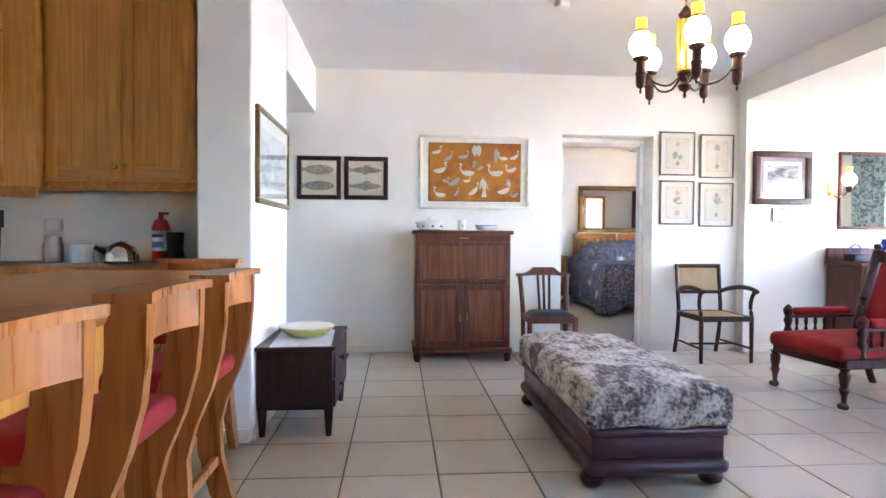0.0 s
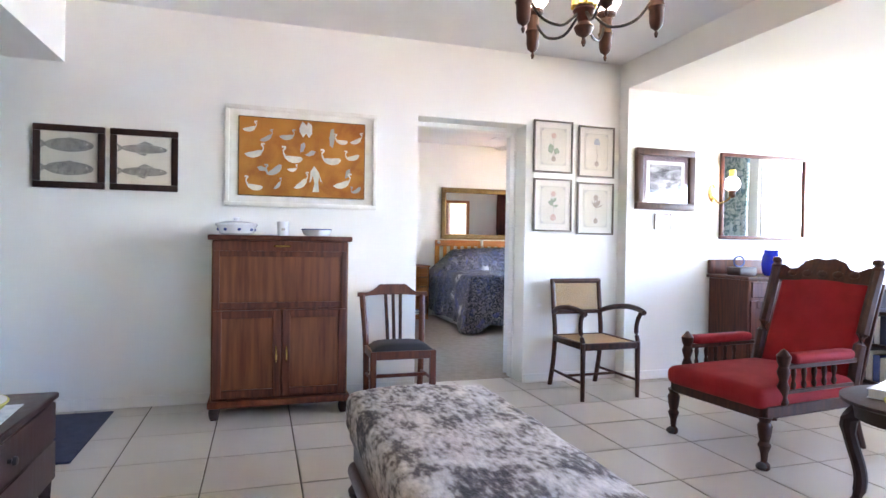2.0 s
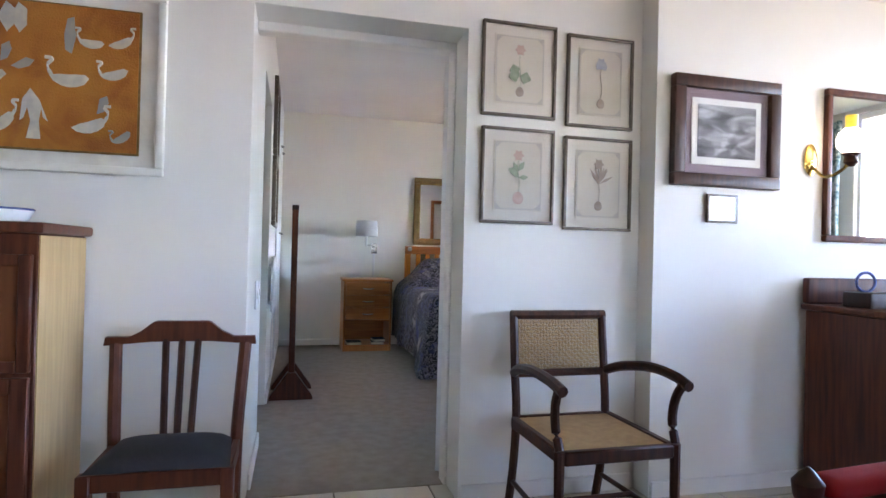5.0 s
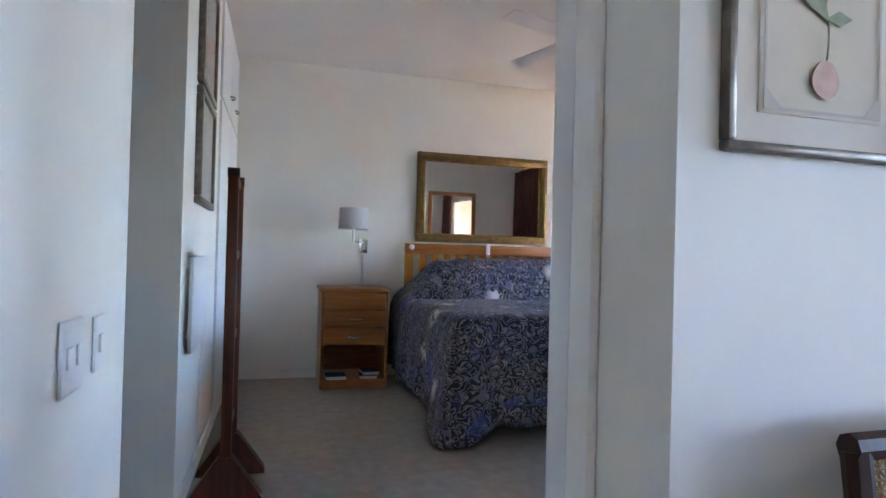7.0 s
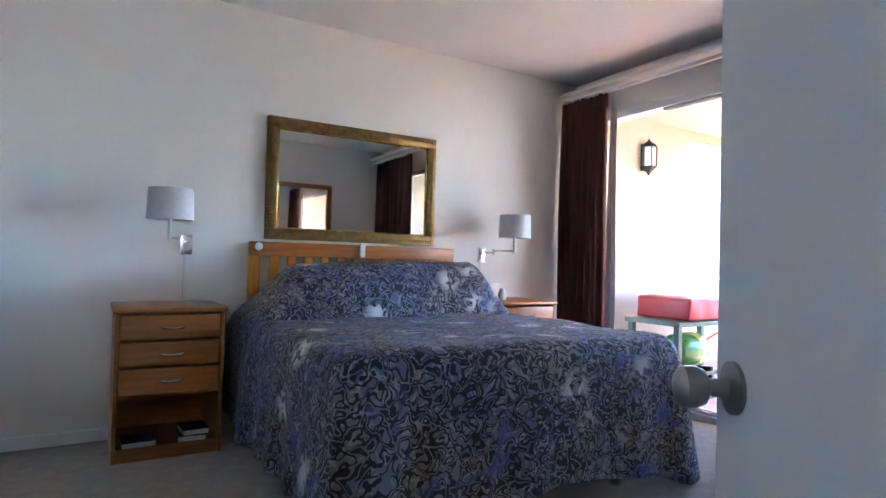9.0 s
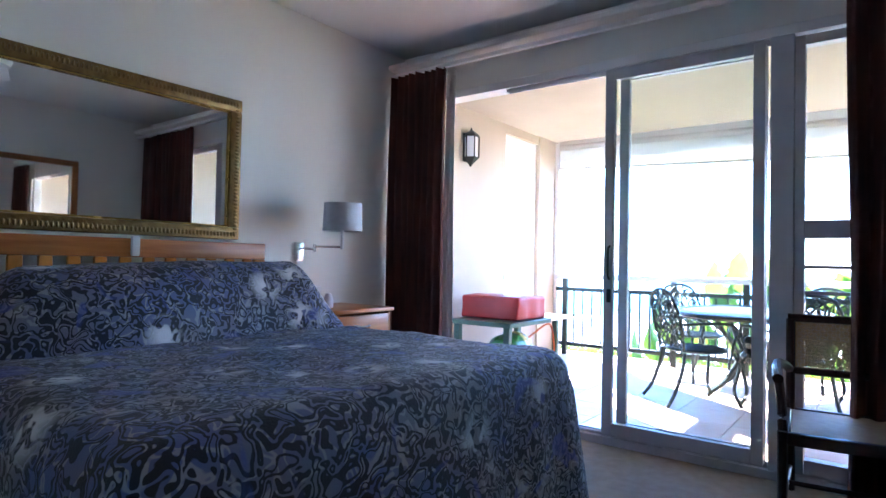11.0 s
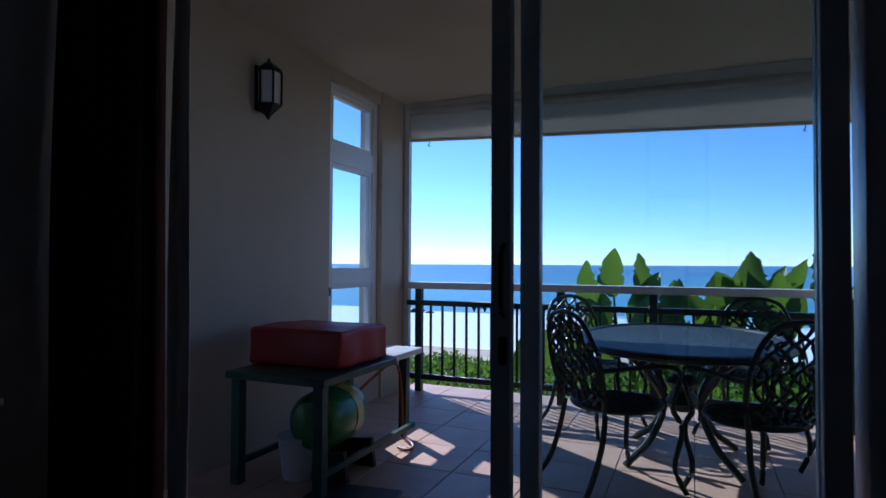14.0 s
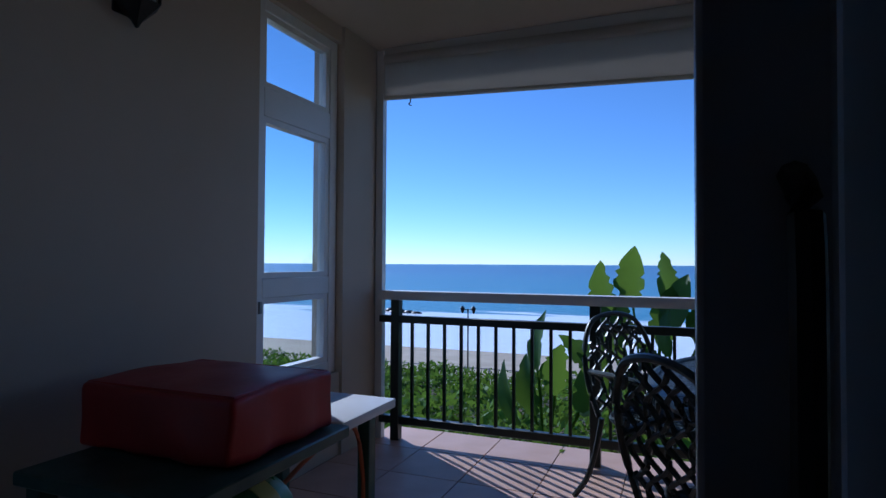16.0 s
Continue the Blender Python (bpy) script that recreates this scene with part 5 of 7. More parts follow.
md = spread.modifiers.new("cloth", "SOLIDIFY")
md.thickness, md.offset = 0.006, -1
part("valance", Bm().box(2.93, 2.95, 7.20, 8.9, 0.03, 0.15), M_SHADE, bed, "pale bed valance under the cover")
hb = part("headboard_top_rail", Bm().box(2.985, 4.515, 8.965, 9.0, 1.075, 1.168, 0.006, 2), M_NIGHT, bed)
for px in (2.985, 4.445):
    part("headboard_post", Bm().box(px, px + 0.07, 8.965, 9.0, 0, 1.075, 0.004), M_PINE, bed)
part("headboard_lower_rail", Bm().box(3.055, 4.445, 8.968, 8.998, 0.62, 0.70, 0.004), M_NIGHT, bed)
for k in range(12):
    x = 3.12 + k * 0.114
    part("headboard_slat", Bm().box(x, x + 0.055, 8.972, 8.995, 0.70, 1.075, 0.003), M_PINE, bed)
solid("remote_holder", Bm().box(-0.02, 0.02, -0.012, 0.012, 0, 0.10, 0.008, 2), M_WPLASTIC, "white remote control hanging on the headboard", "remote", pose(3.75, 8.952, 1.08))
solid("headboard_clip", Bm().ball((0, 0, 0), 0.026, 0.014, 0.026, 12), M_WPLASTIC, "small pale shell clipped to the headboard", "ornament", pose(3.04, 8.955, 1.135))

# gilt mirror over the headboard
gm, _ = framed("bedroom_mirror", "large mirror with wide antique gilt frame", 3.082, 4.343, 1.186, 1.99, HY, 0.07, M_GOLD, 0.04, 0.0, board=M_MIRROR, glazed=False)
for a, b, c, d in ((-0.562, 0.562, 0.322, 0.334), (-0.562, 0.562, -0.334, -0.322), (-0.565, -0.553, -0.322, 0.322), (0.553, 0.565, -0.322, 0.322)):
    part("inner_moulding", Bm().box(a, b, -0.032, -0.018, c, d, 0.003), M_BRASS, gm)
bead = Bm()
for k in range(60):
    u = -0.60 + 1.2 * k / 59
    for z in (0.372, -0.372):
        bead.ball((u, -0.041, z), 0.008, 0.006, 0.014, 6)
for k in range(36):
    w = -0.36 + 0.72 * k / 35
    for x in (-0.602, 0.602):
        bead.ball((x, -0.041, w), 0.014, 0.006, 0.008, 6)
part("carved_beading", bead, M_GOLD, gm)

# wood-framed mirror on the door wall
framed("standing_mirror", "tall mirror in an orange wooden frame", -0.40, 0.40, -0.85, 0.85, 0, 0.06, M_NIGHT, 0.03, 0.0, board=M_MIRROR, glazed=False, matrix=pose(4.62, 4.93, 1.25, 0, 0, 180))


# bedside cabinets
def bedside(x, label):
    e = thing("bedside_cabinet", label, "bedside cabinet", x, 8.77, 0, 0, "bedside cabinets")
    part("side_panel", Bm().box(-0.262, -0.242, -0.235, 0.23, 0, 0.765, 0.003), M_NIGHT, e)
    part("side_panel", Bm().box(0.242, 0.262, -0.235, 0.23, 0, 0.765, 0.003), M_NIGHT, e)
    part("top", Bm().box(-0.275, 0.275, -0.255, 0.235, 0.765, 0.79, 0.006, 2), M_NIGHT, e)
    part("back_panel", Bm().box(-0.242, 0.242, 0.215, 0.228, 0.02, 0.765), M_NIGHT, e)
    part("bottom_shelf", Bm().box(-0.242, 0.242, -0.22, 0.215, 0.05, 0.072), M_NIGHT, e)
    part("plinth", Bm().box(-0.242, 0.242, -0.225, -0.205, 0, 0.05), M_NIGHT, e)
    part("middle_shelf", Bm().box(-0.242, 0.242, -0.22, 0.215, 0.33, 0.345), M_NIGHT, e)
    for k in range(3):
        z0 = 0.350 + k * 0.138
        d = part("drawer", Bm().box(-0.238, 0.238, -0.242, -0.222, z0, z0 + 0.126, 0.006, 2), M_NIGHT, e)
        part("handle", Bm().tube(curve_pts([(-0.06, -0.242, z0 + 0.066), (-0.045, -0.262, z0 + 0.062), (0, -0.266, z0 + 0.058), (0.045, -0.262, z0 + 0.062), (0.06, -0.242, z0 + 0.066)], 4), 0.0065, 6), M_CHROME, d, "pale metal bow handle")
    return e


bedside(2.507, "orange wooden bedside cabinet with three drawers and open shelf")
bedside(4.90, "orange wooden bedside cabinet beside the curtain")
for bx, bz, w, tn in ((2.37, 0.072, 0.16, 2), (2.63, 0.072, 0.14, -4), (2.64, 0.104, 0.13, 5)):
    e = thing("book", "closed book lying in the bedside cabinet", "book", bx, 8.62, bz, tn, "books in the bedside cabinet")
    part("pages", Bm().box(-w / 2 + 0.003, w / 2 - 0.003, -0.07, 0.09, 0.003, 0.027), M_BOOK, e)
    part("cover", Bm().box(-w / 2, w / 2, -0.068, 0.095, 0, 0.003).box(-w / 2, w / 2, -0.068, 0.095, 0.027, 0.030), M_RUG, e)
solid("baby_monitor", Bm().lathe([(0.028, 0), (0.032, 0.01), (0.03, 0.05), (0.018, 0.085), (0.004, 0.09)], 14), M_WPLASTIC, "small white device on the bedside cabinet", "device", pose(4.80, 8.72, 0.79))


# swing-arm wall lamps
def wall_lamp(x, label, ax, az, sx, sy):
    e = thing("wall_lamp", label, "wall lamp", x, HY, 1.13, 0, "bedside wall lamps")
    part("back_plate", Bm().box(-0.035, 0.035, -0.022, 0, -0.06, 0.06, 0.006, 2), M_CHROME, e)
    part("swing_arm", Bm().rod((0, -0.02, 0.02), (ax * 0.5, -0.09, 0.02), 0.008).rod((ax * 0.5, -0.09, 0.0), (ax * 0.5, -0.09, 0.05), 0.010).rod((ax * 0.5, -0.09, 0.035), (sx, sy, 0.035), 0.008), M_CHROME, e)
    part("stem", Bm().rod((sx, sy, 0.02), (sx, sy, 0.17), 0.011), M_WPLASTIC, e)
    sh = Bm()
    r0 = []
    for r, z in ((0.125, 0.135), (0.118, 0.31), (0.115, 0.31), (0.122, 0.135)):
        r0.append([sh.bm.verts.new((sx + r * math.cos(2 * math.pi * k / 28), sy + r * math.sin(2 * math.pi * k / 28), z)) for k in range(28)])
    for a, b in zip(r0, r0[1:] + r0[:1]):
        for k in range(28):
            sh.bm.faces.new((a[k], a[(k + 1) % 28], b[(k + 1) % 28], b[k]))
    part("shade", sh, M_SHADE, e, "pale grey drum shade")
    part("cable_cover", Bm().box(-0.012, 0.012, -0.010, 0, -0.33, -0.06, 0.003), M_WPLASTIC, e)
    return e


wall_lamp(2.62, "white swing-arm wall lamp with drum shade beside the bed", -0.08, 0, -0.115, -0.22)
wall_lamp(4.80, "chrome swing-arm wall lamp with drum shade, pulled out", 0.12, 0, 0.13, -0.27)
soc = thing("wall_socket", "white plastic socket on the wall above the cabinet", "socket", 4.945, HY, 0.86)
part("plate", Bm().box(-0.05, 0.05, -0.01, 0, -0.05, 0.05, 0.006), M_WPLASTIC, soc)

# quilt stand by the cupboards
qs = thing("quilt_stand", "tall dark reddish wooden quilt stand on wedge feet", "quilt stand", 1.722, 6.735, 0)
for sy in (-0.17, 0.17):
    part("post", Bm().box(-0.022, 0.022, sy - 0.016, sy + 0.016, 0.0, 1.40, 0.006, 2), M_CHERRY, qs)
    part("foot", Bm().prism([(-0.155, 0), (0.155, 0), (0.15, 0.03), (0.03, 0.20), (-0.03, 0.20), (-0.15, 0.03)], 1, sy - 0.03, sy + 0.03), M_MAHOG, qs)
    part("cap", Bm().rod((-0.024, sy, 1.40), (0.024, sy, 1.40), 0.022, seg=12).turn(Matrix.Identity(4)), M_DARKWOOD, qs)
for z in (0.30, 0.68, 1.05, 1.38):
    part("crossbar", Bm().box(-0.010, 0.010, -0.156, 0.156, z - 0.02, z + 0.02, 0.004), M_CHERRY, qs)

# built-in cupboard fronts and pictures on the left wall
cup = thing("built_in_cupboard", "white built-in cupboard doors with small dark handles", "cupboard", 0, 0, 0)
for k, (y0, y1) in enumerate(((7.70, 8.33), (8.35, 8.99))):
    for z0, z1 in ((0.09, 1.98), (2.0, 2.60)):
        d = part("cupboard_door", Bm().box(1.546, 1.562, y0, y1, z0, z1, 0.003), M_DOOR, cup)
        hz = 1.257 if z1 < 1.99 else 2.13
        hy = y1 - 0.06 if k == 0 else y0 + 0.35
        part("handle", Bm().tube(curve_pts([(1.562, hy - 0.045, hz), (1.585, hy - 0.03, hz), (1.585, hy + 0.03, hz), (1.562, hy + 0.045, hz)], 3), 0.007, 6), M_STEEL, d, "dark metal handle")
for z0, z1 in ((1.275, 1.80), (1.815, 2.40)):
    framed("narrow_print", "narrow pale print in a dull green-gold frame", -0.28, 0.28, -(z1 - z0) / 2, (z1 - z0) / 2, 0, 0.035, M_SILVERF, 0.03, 0.09, "two prints by the cupboard", matrix=pose(1.546, 6.99, (z0 + z1) / 2, 0, 0, 90))

# flat panel heater on the wall by the cupboards
ht = thing("panel_heater", "flat white electric panel heater on the wall", "heater", 1.545, 6.80, 0.64)
part("panel", Bm().box(0.018, 0.034, -0.27, 0.24, 0.0, 0.40, 0.004, 2), M_DOOR, ht)
for by in (-0.2, 0.17):
    for bz in (0.06, 0.34):
        part("spacer", Bm().rod((0, by, bz), (0.018, by, bz), 0.012), M_WPLASTIC, ht)
part("cable", Bm().tube(curve_pts([(0.02, 0.2, 0.0), (0.012, 0.21, -0.2), (0.012, 0.2, -0.45), (0.012, 0.22, -0.58)], 5), 0.004, 6), M_WPLASTIC, ht)

# ceiling fan
fan = thing("ceiling_fan", "white ceiling fan with flat blades at rest", "ceiling fan", 3.66, 7.13, 0)
part("canopy", Bm().lathe([(0.03, 2.60), (0.06, 2.63), (0.065, 2.664)], 20), M_WPLASTIC, fan)
part("rod", Bm().rod((0, 0, 2.45), (0, 0, 2.62), 0.014), M_WPLASTIC, fan)
part("motor", Bm().lathe([(0.03, 2.36), (0.09, 2.37), (0.105, 2.40), (0.10, 2.45), (0.05, 2.47)], 24), M_WPLASTIC, fan)
for k in range(4):
    a = 19 + 90 * k
    part("blade", Bm().box(0.09, 0.60, -0.06, 0.06, -0.004, 0.004, 0.003).turn(pose(0, 0, 2.41, 8, 0, a)), M_WPLASTIC, fan)


# curtains
def curtain(name, label, x, y0, y1, z0, z1, material, amp=0.045, waves=9, seed=1, along="y"):
    b = Bm()
    n, mz = waves * 10, 12
    rnd = random.Random(seed)
    ph = [rnd.uniform(-0.6, 0.6) for _ in range(waves + 2)]
    rows = []
    for j in range(mz + 1):
        f = j / mz
        row = []
        for i in range(n + 1):
            u = i / n
            k = u * waves
            a = amp * (0.7 + 0.3 * math.sin(k * 1.7 + seed)) * (0.75 + 0.25 * (1 - f))
            off = a * math.sin(2 * math.pi * k + ph[int(k)] * 0.4) + 0.01 * math.sin(6 * f + k)
            w = y0 + (y1 - y0) * (u + 0.01 * math.sin(5 * f + 2 * k))
            row.append(b.bm.verts.new((x + off, w, z0 + (z1 - z0) * f) if along == "y" else (w, x + off, z0 + (z1 - z0) * f)))
        rows.append(row)
    for a, c in zip(rows, rows[1:]):
        for i in range(n):
            b.bm.faces.new((a[i], a[i + 1], c[i + 1], c[i]))
    ob = solid(name, b, material, label, "curtain")
    md = ob.modifiers.new("thickness", "SOLIDIFY")
    md.thickness = 0.004
    return ob


curtain("curtain", "dark maroon pleated floor-length curtain drawn aside", 5.625, 8.50, 8.985, 0.02, 2.46, M_CURTAIN, 0.055, 8, 1)
curtain("curtain", "dark maroon curtain bunched beside the sliding door", 5.665, 5.05, 6.15, 0.02, 2.46, M_CURTAIN, 0.05, 11, 2)
curtain("curtain_lining", "pale curtain lining edge beside the door opening", 5.735, 8.475, 8.56, 0.03, 2.46, M_LINING, 0.014, 2, 3)
rod = thing("curtain_rail", "white curtain rail under the ceiling", "curtain rail", 0, 0, 0)
part("track", Bm().box(5.63, 5.66, 4.95, 9.0, 2.465, 2.49), M_WPLASTIC, rod)

# sliding door to the balcony
sd = thing("window_1", "aluminium framed glass sliding door, half open", "sliding door", 0, 0, 0)
tagged(sd, kind="structure")
SX = 5.80


def pane_frame(parent, x0, x1, y0, y1, z0, z1, st, rb, rt, material, glass_m=None, nm="sash"):
    part(nm + "_stile", Bm().box(x0, x1, y0, y0 + st, z0, z1, 0.003), material, parent)
    part(nm + "_stile", Bm().box(x0, x1, y1 - st, y1, z0, z1, 0.003), material, parent)
    part(nm + "_rail", Bm().box(x0 + 0.001, x1 - 0.001, y0 + st, y1 - st, z0, z0 + rb, 0.003), material, parent)
    part(nm + "_rail", Bm().box(x0 + 0.001, x1 - 0.001, y0 + st, y1 - st, z1 - rt, z1, 0.003), material, parent)
    if glass_m:
        g = part("pane", Bm().box((x0 + x1) / 2 - 0.003, (x0 + x1) / 2 + 0.003, y0 + st, y1 - st, z0 + rb, z1 - rt), glass_m, parent, "clear glass pane")
        g.visible_shadow = False


part("head_frame", Bm().box(SX + 0.0, SX + 0.13, 5.66, 8.86, 2.285, 2.34, 0.003), M_FRAME_W, sd)
part("head_track", Bm().box(SX + 0.02, SX + 0.028, 6.50, 8.1, 2.262, 2.285).box(SX + 0.055, SX + 0.063, 6.50, 8.1, 2.262, 2.285), M_ALU, sd)
part("sill_frame", Bm().box(SX + 0.0, SX + 0.13, 5.66, 8.86, 0.0, 0.05, 0.003), M_ALU, sd)
part("sill_track", Bm().box(SX + 0.03, SX + 0.04, 5.68, 8.83, 0.05, 0.07).box(SX + 0.08, SX + 0.09, 5.68, 8.83, 0.05, 0.07), M_ALU, sd)
part("jamb", Bm().box(SX, SX + 0.13, 8.835, 8.86, 0.05, 2.285), M_FRAME_W, sd)
part("mullion", Bm().box(SX - 0.01, SX + 0.12, 6.383, 6.49, 0.05, 2.285, 0.004), M_ALU, sd)
pane_frame(sd, SX + 0.01, SX + 0.05, 6.515, 7.385, 0.06, 2.275, 0.058, 0.075, 0.06, M_ALU, M_DGLASS, "sliding_leaf")
pane_frame(sd, SX + 0.07, SX + 0.11, 6.515, 7.315, 0.06, 2.275, 0.058, 0.075, 0.06, M_ALU, M_DGLASS, "fixed_leaf")
part("pull_handle", Bm().tube(curve_pts([(SX + 0.008, 7.345, 1.00), (SX - 0.018, 7.345, 1.02), (SX - 0.022, 7.345, 1.10), (SX - 0.018, 7.345, 1.18), (SX + 0.008, 7.345, 1.20)], 5), 0.007, 8), M_BLACK, sd, "dark bow pull handle")
part("lock", Bm().box(SX - 0.008, SX + 0.01, 7.335, 7.357, 0.86, 0.94, 0.003), M_BLACK, sd)
for z0, z1 in ((0.06, 0.66), (0.735, 0.82), (1.24, 1.33)):
    if z1 - z0 < 0.2:
        part("transom", Bm().box(SX + 0.02, SX + 0.09, 5.70, 6.34, z0, z1, 0.003), M_ALU, sd)
part("glazing_bar", Bm().box(SX + 0.045, SX + 0.065, 5.70, 6.34, 1.085, 1.105), M_ALU, sd)
part("glazing_bar", Bm().box(SX + 0.045, SX + 0.065, 5.70, 6.34, 0.955, 0.975), M_ALU, sd)
pane_frame(sd, SX + 0.02, SX + 0.09, 5.66, 6.383, 0.06, 2.275, 0.045, 0.07, 0.05, M_ALU, M_DGLASS, "side_light")


# ---- living room windows, behind and beside the walk ----
def big_window(name, axis, w0, w1, z0, z1, c, n):
    e = thing(name, "wide white framed window", "window")
    tagged(e, kind="structure")
    for k in range(n + 1):
        u = w0 + (w1 - w0) * k / n
        b = Bm()
        if axis == "y":
            b.box(c - 0.03, c + 0.03, u - 0.03, u + 0.03, z0, z1)
        else:
            b.box(u - 0.03, u + 0.03, c - 0.03, c + 0.03, z0, z1)
        part("mullion", b, M_FRAME_W, e)
    for z in (z0 + 0.02, z1 - 0.02):
        b = Bm()
        if axis == "y":
            b.box(c - 0.031, c + 0.031, w0, w1, z - 0.03, z + 0.03)
        else:
            b.box(w0, w1, c - 0.031, c + 0.031, z - 0.03, z + 0.03)
        part("rail", b, M_FRAME_W, e)


big_window("window_2", "y", -0.2, 1.5, 0.9, 2.1, 6.52, 3)
big_window("window_6", "y", 2.80, 4.70, 0.8, 2.4, 6.52, 2)
big_window("window_3", "x", 3.5, 4.2, 1.0, 2.1, -3.24, 2)
curtain("curtain", "blue-green patterned curtain beside the window", 6.36, 2.15, 2.75, 0.05, 2.35, M_GREENCURT, 0.05, 7, 7)
# Out-of-view slab, added to keep direct sun off the living room windows.
struct("unseen_sun_blocker", Bm().box(6.6, 9.4, -3.3, 4.86, 2.7, 2.85), M_CEIL)

# ---- balcony ----
BYW = 9.30                           # balcony's side wall
struct("ceiling_3", Bm().box(5.95, 9.2, 4.86, 9.5, 2.60, 2.85), M_BALCWALL)
struct("wall_balcony", Bm().box(5.95, 7.80, BYW, 9.5, 0, 2.60).box(7.80, 8.55, BYW, 9.5, 0, 0.50).box(7.80, 8.55, BYW, 9.5, 2.50, 2.60).box(8.55, 9.02, BYW - 0.02, 9.5, 0, 2.60), M_BALCWALL)
struct("wall_balcony_end", Bm().box(5.95, 7.55, 5.48, 5.62, 0, 2.60).box(8.50, 9.05, 5.48, 5.62, 0, 2.60).box(7.55, 8.50, 5.48, 5.62, 2.48, 2.60).box(7.55, 8.50, 5.48, 5.62, 0, 0.30), M_BALCWALL)
bw = thing("window_4", "tall narrow white framed window in the balcony wall", "window")
tagged(bw, kind="structure")
for nm, b in (("frame_stile", (7.80, 7.875, 0.5, 2.5)), ("frame_stile", (8.475, 8.55, 0.5, 2.5)), ("frame_rail", (7.875, 8.475, 0.5, 0.57)), ("frame_rail", (7.875, 8.475, 2.44, 2.5)), ("transom", (7.875, 8.475, 0.975, 1.075)), ("transom", (7.875, 8.475, 1.90, 2.05))):
    part(nm, Bm().box(b[0], b[1], BYW + 0.03, BYW + 0.10, b[2], b[3], 0.004), M_FRAME_W, bw)
for z0, z1 in ((0.57, 0.975), (1.075, 1.90), (2.05, 2.44)):
    part("sash", Bm().box(7.875, 7.90, BYW + 0.04, BYW + 0.09, z0, z1).box(8.44, 8.475, BYW + 0.04, BYW + 0.09, z0, z1).box(7.90, 8.44, BYW + 0.04, BYW + 0.09, z0, z0 + 0.03).box(7.90, 8.44, BYW + 0.04, BYW + 0.09, z1 - 0.03, z1), M_FRAME_W, bw)
    g = part("pane", Bm().box(7.90, 8.44, BYW + 0.062, BYW + 0.067, z0 + 0.03, z1 - 0.03), M_DGLASS, bw)
    g.visible_shadow = False
part("catch", Bm().box(7.845, 7.86, BYW + 0.015, BYW + 0.03, 0.90, 0.96), M_STEEL, bw)
ew = thing("window_5", "white framed window door at the balcony's end", "window")
tagged(ew, kind="structure")
for u in (7.55, 8.42):
    part("frame_stile", Bm().box(u, u + 0.08, 5.51, 5.59, 0.30, 2.48, 0.004), M_FRAME_W, ew)
for z in (0.30, 0.98, 1.88, 2.41):
    part("frame_rail", Bm().box(7.63, 8.42, 5.515, 5.585, z, z + 0.08, 0.004), M_FRAME_W, ew)
g = part("pane", Bm().box(7.63, 8.42, 5.545, 5.551, 0.35, 2.45), M_DGLASS, ew)
g.visible_shadow = False

# roller blinds above the railing
blind = thing("roller_blind", "cream canvas roller blind rolled up over the balcony opening", "roller blind")
part("cloth_band", Bm().prism([(5.63, 2.125), (9.24, 2.262), (9.24, 2.597), (5.63, 2.597)], 0, 8.955, 8.968), M_BLIND, blind)
part("roller", Bm().rod((8.985, 5.63, 2.465), (8.985, 9.24, 2.525), 0.045, seg=16), M_BLIND, blind)
part("bottom_bar", Bm().rod((8.962, 5.63, 2.125), (8.962, 9.24, 2.262), 0.014, seg=10), M_BLIND, blind)
for y, z in ((9.03, 2.25), (6.12, 2.14)):
    part("hook", Bm().tube(curve_pts([(8.96, y, z), (8.96, y, z - 0.03), (8.96, y + 0.012, z - 0.045), (8.96, y - 0.008, z - 0.055)], 4), 0.004, 6), M_BLACK, blind)
part("guide", Bm().box(8.94, 8.99, 9.22, 9.27, 0.0, 2.58), M_FRAME_W, blind, "white blind guide post")

# railing
rl = thing("railing", "dark green metal balcony railing with a white handrail", "railing")
tagged(rl, kind="structure")
RX = 8.96
part("handrail", Bm().box(RX - 0.045, RX + 0.045, 5.63, 9.24, 0.915, 0.975, 0.008, 2), M_FRAME_W, rl, "white painted handrail")
part("upper_rail", Bm().box(RX - 0.022, RX + 0.022, 5.63, 9.24, 0.765, 0.812, 0.004), M_RAIL, rl)
part("lower_rail", Bm().box(RX - 0.022, RX + 0.022, 5.63, 9.24, 0.105, 0.155, 0.004), M_RAIL, rl)
for y in (9.12, 7.84, 7.13, 5.85):
    part("post", Bm().box(RX - 0.03, RX + 0.03, y - 0.03, y + 0.03, 0, 0.916, 0.004), M_RAIL, rl)
y = 9.005
while y > 5.70:
    if min(abs(y - q) for q in (9.12, 7.84, 7.13, 5.85)) > 0.05:
        part("baluster", Bm().box(RX - 0.009, RX + 0.009, y - 0.009, y + 0.009, 0.155, 0.766), M_RAIL, rl)
    y -= 0.1135

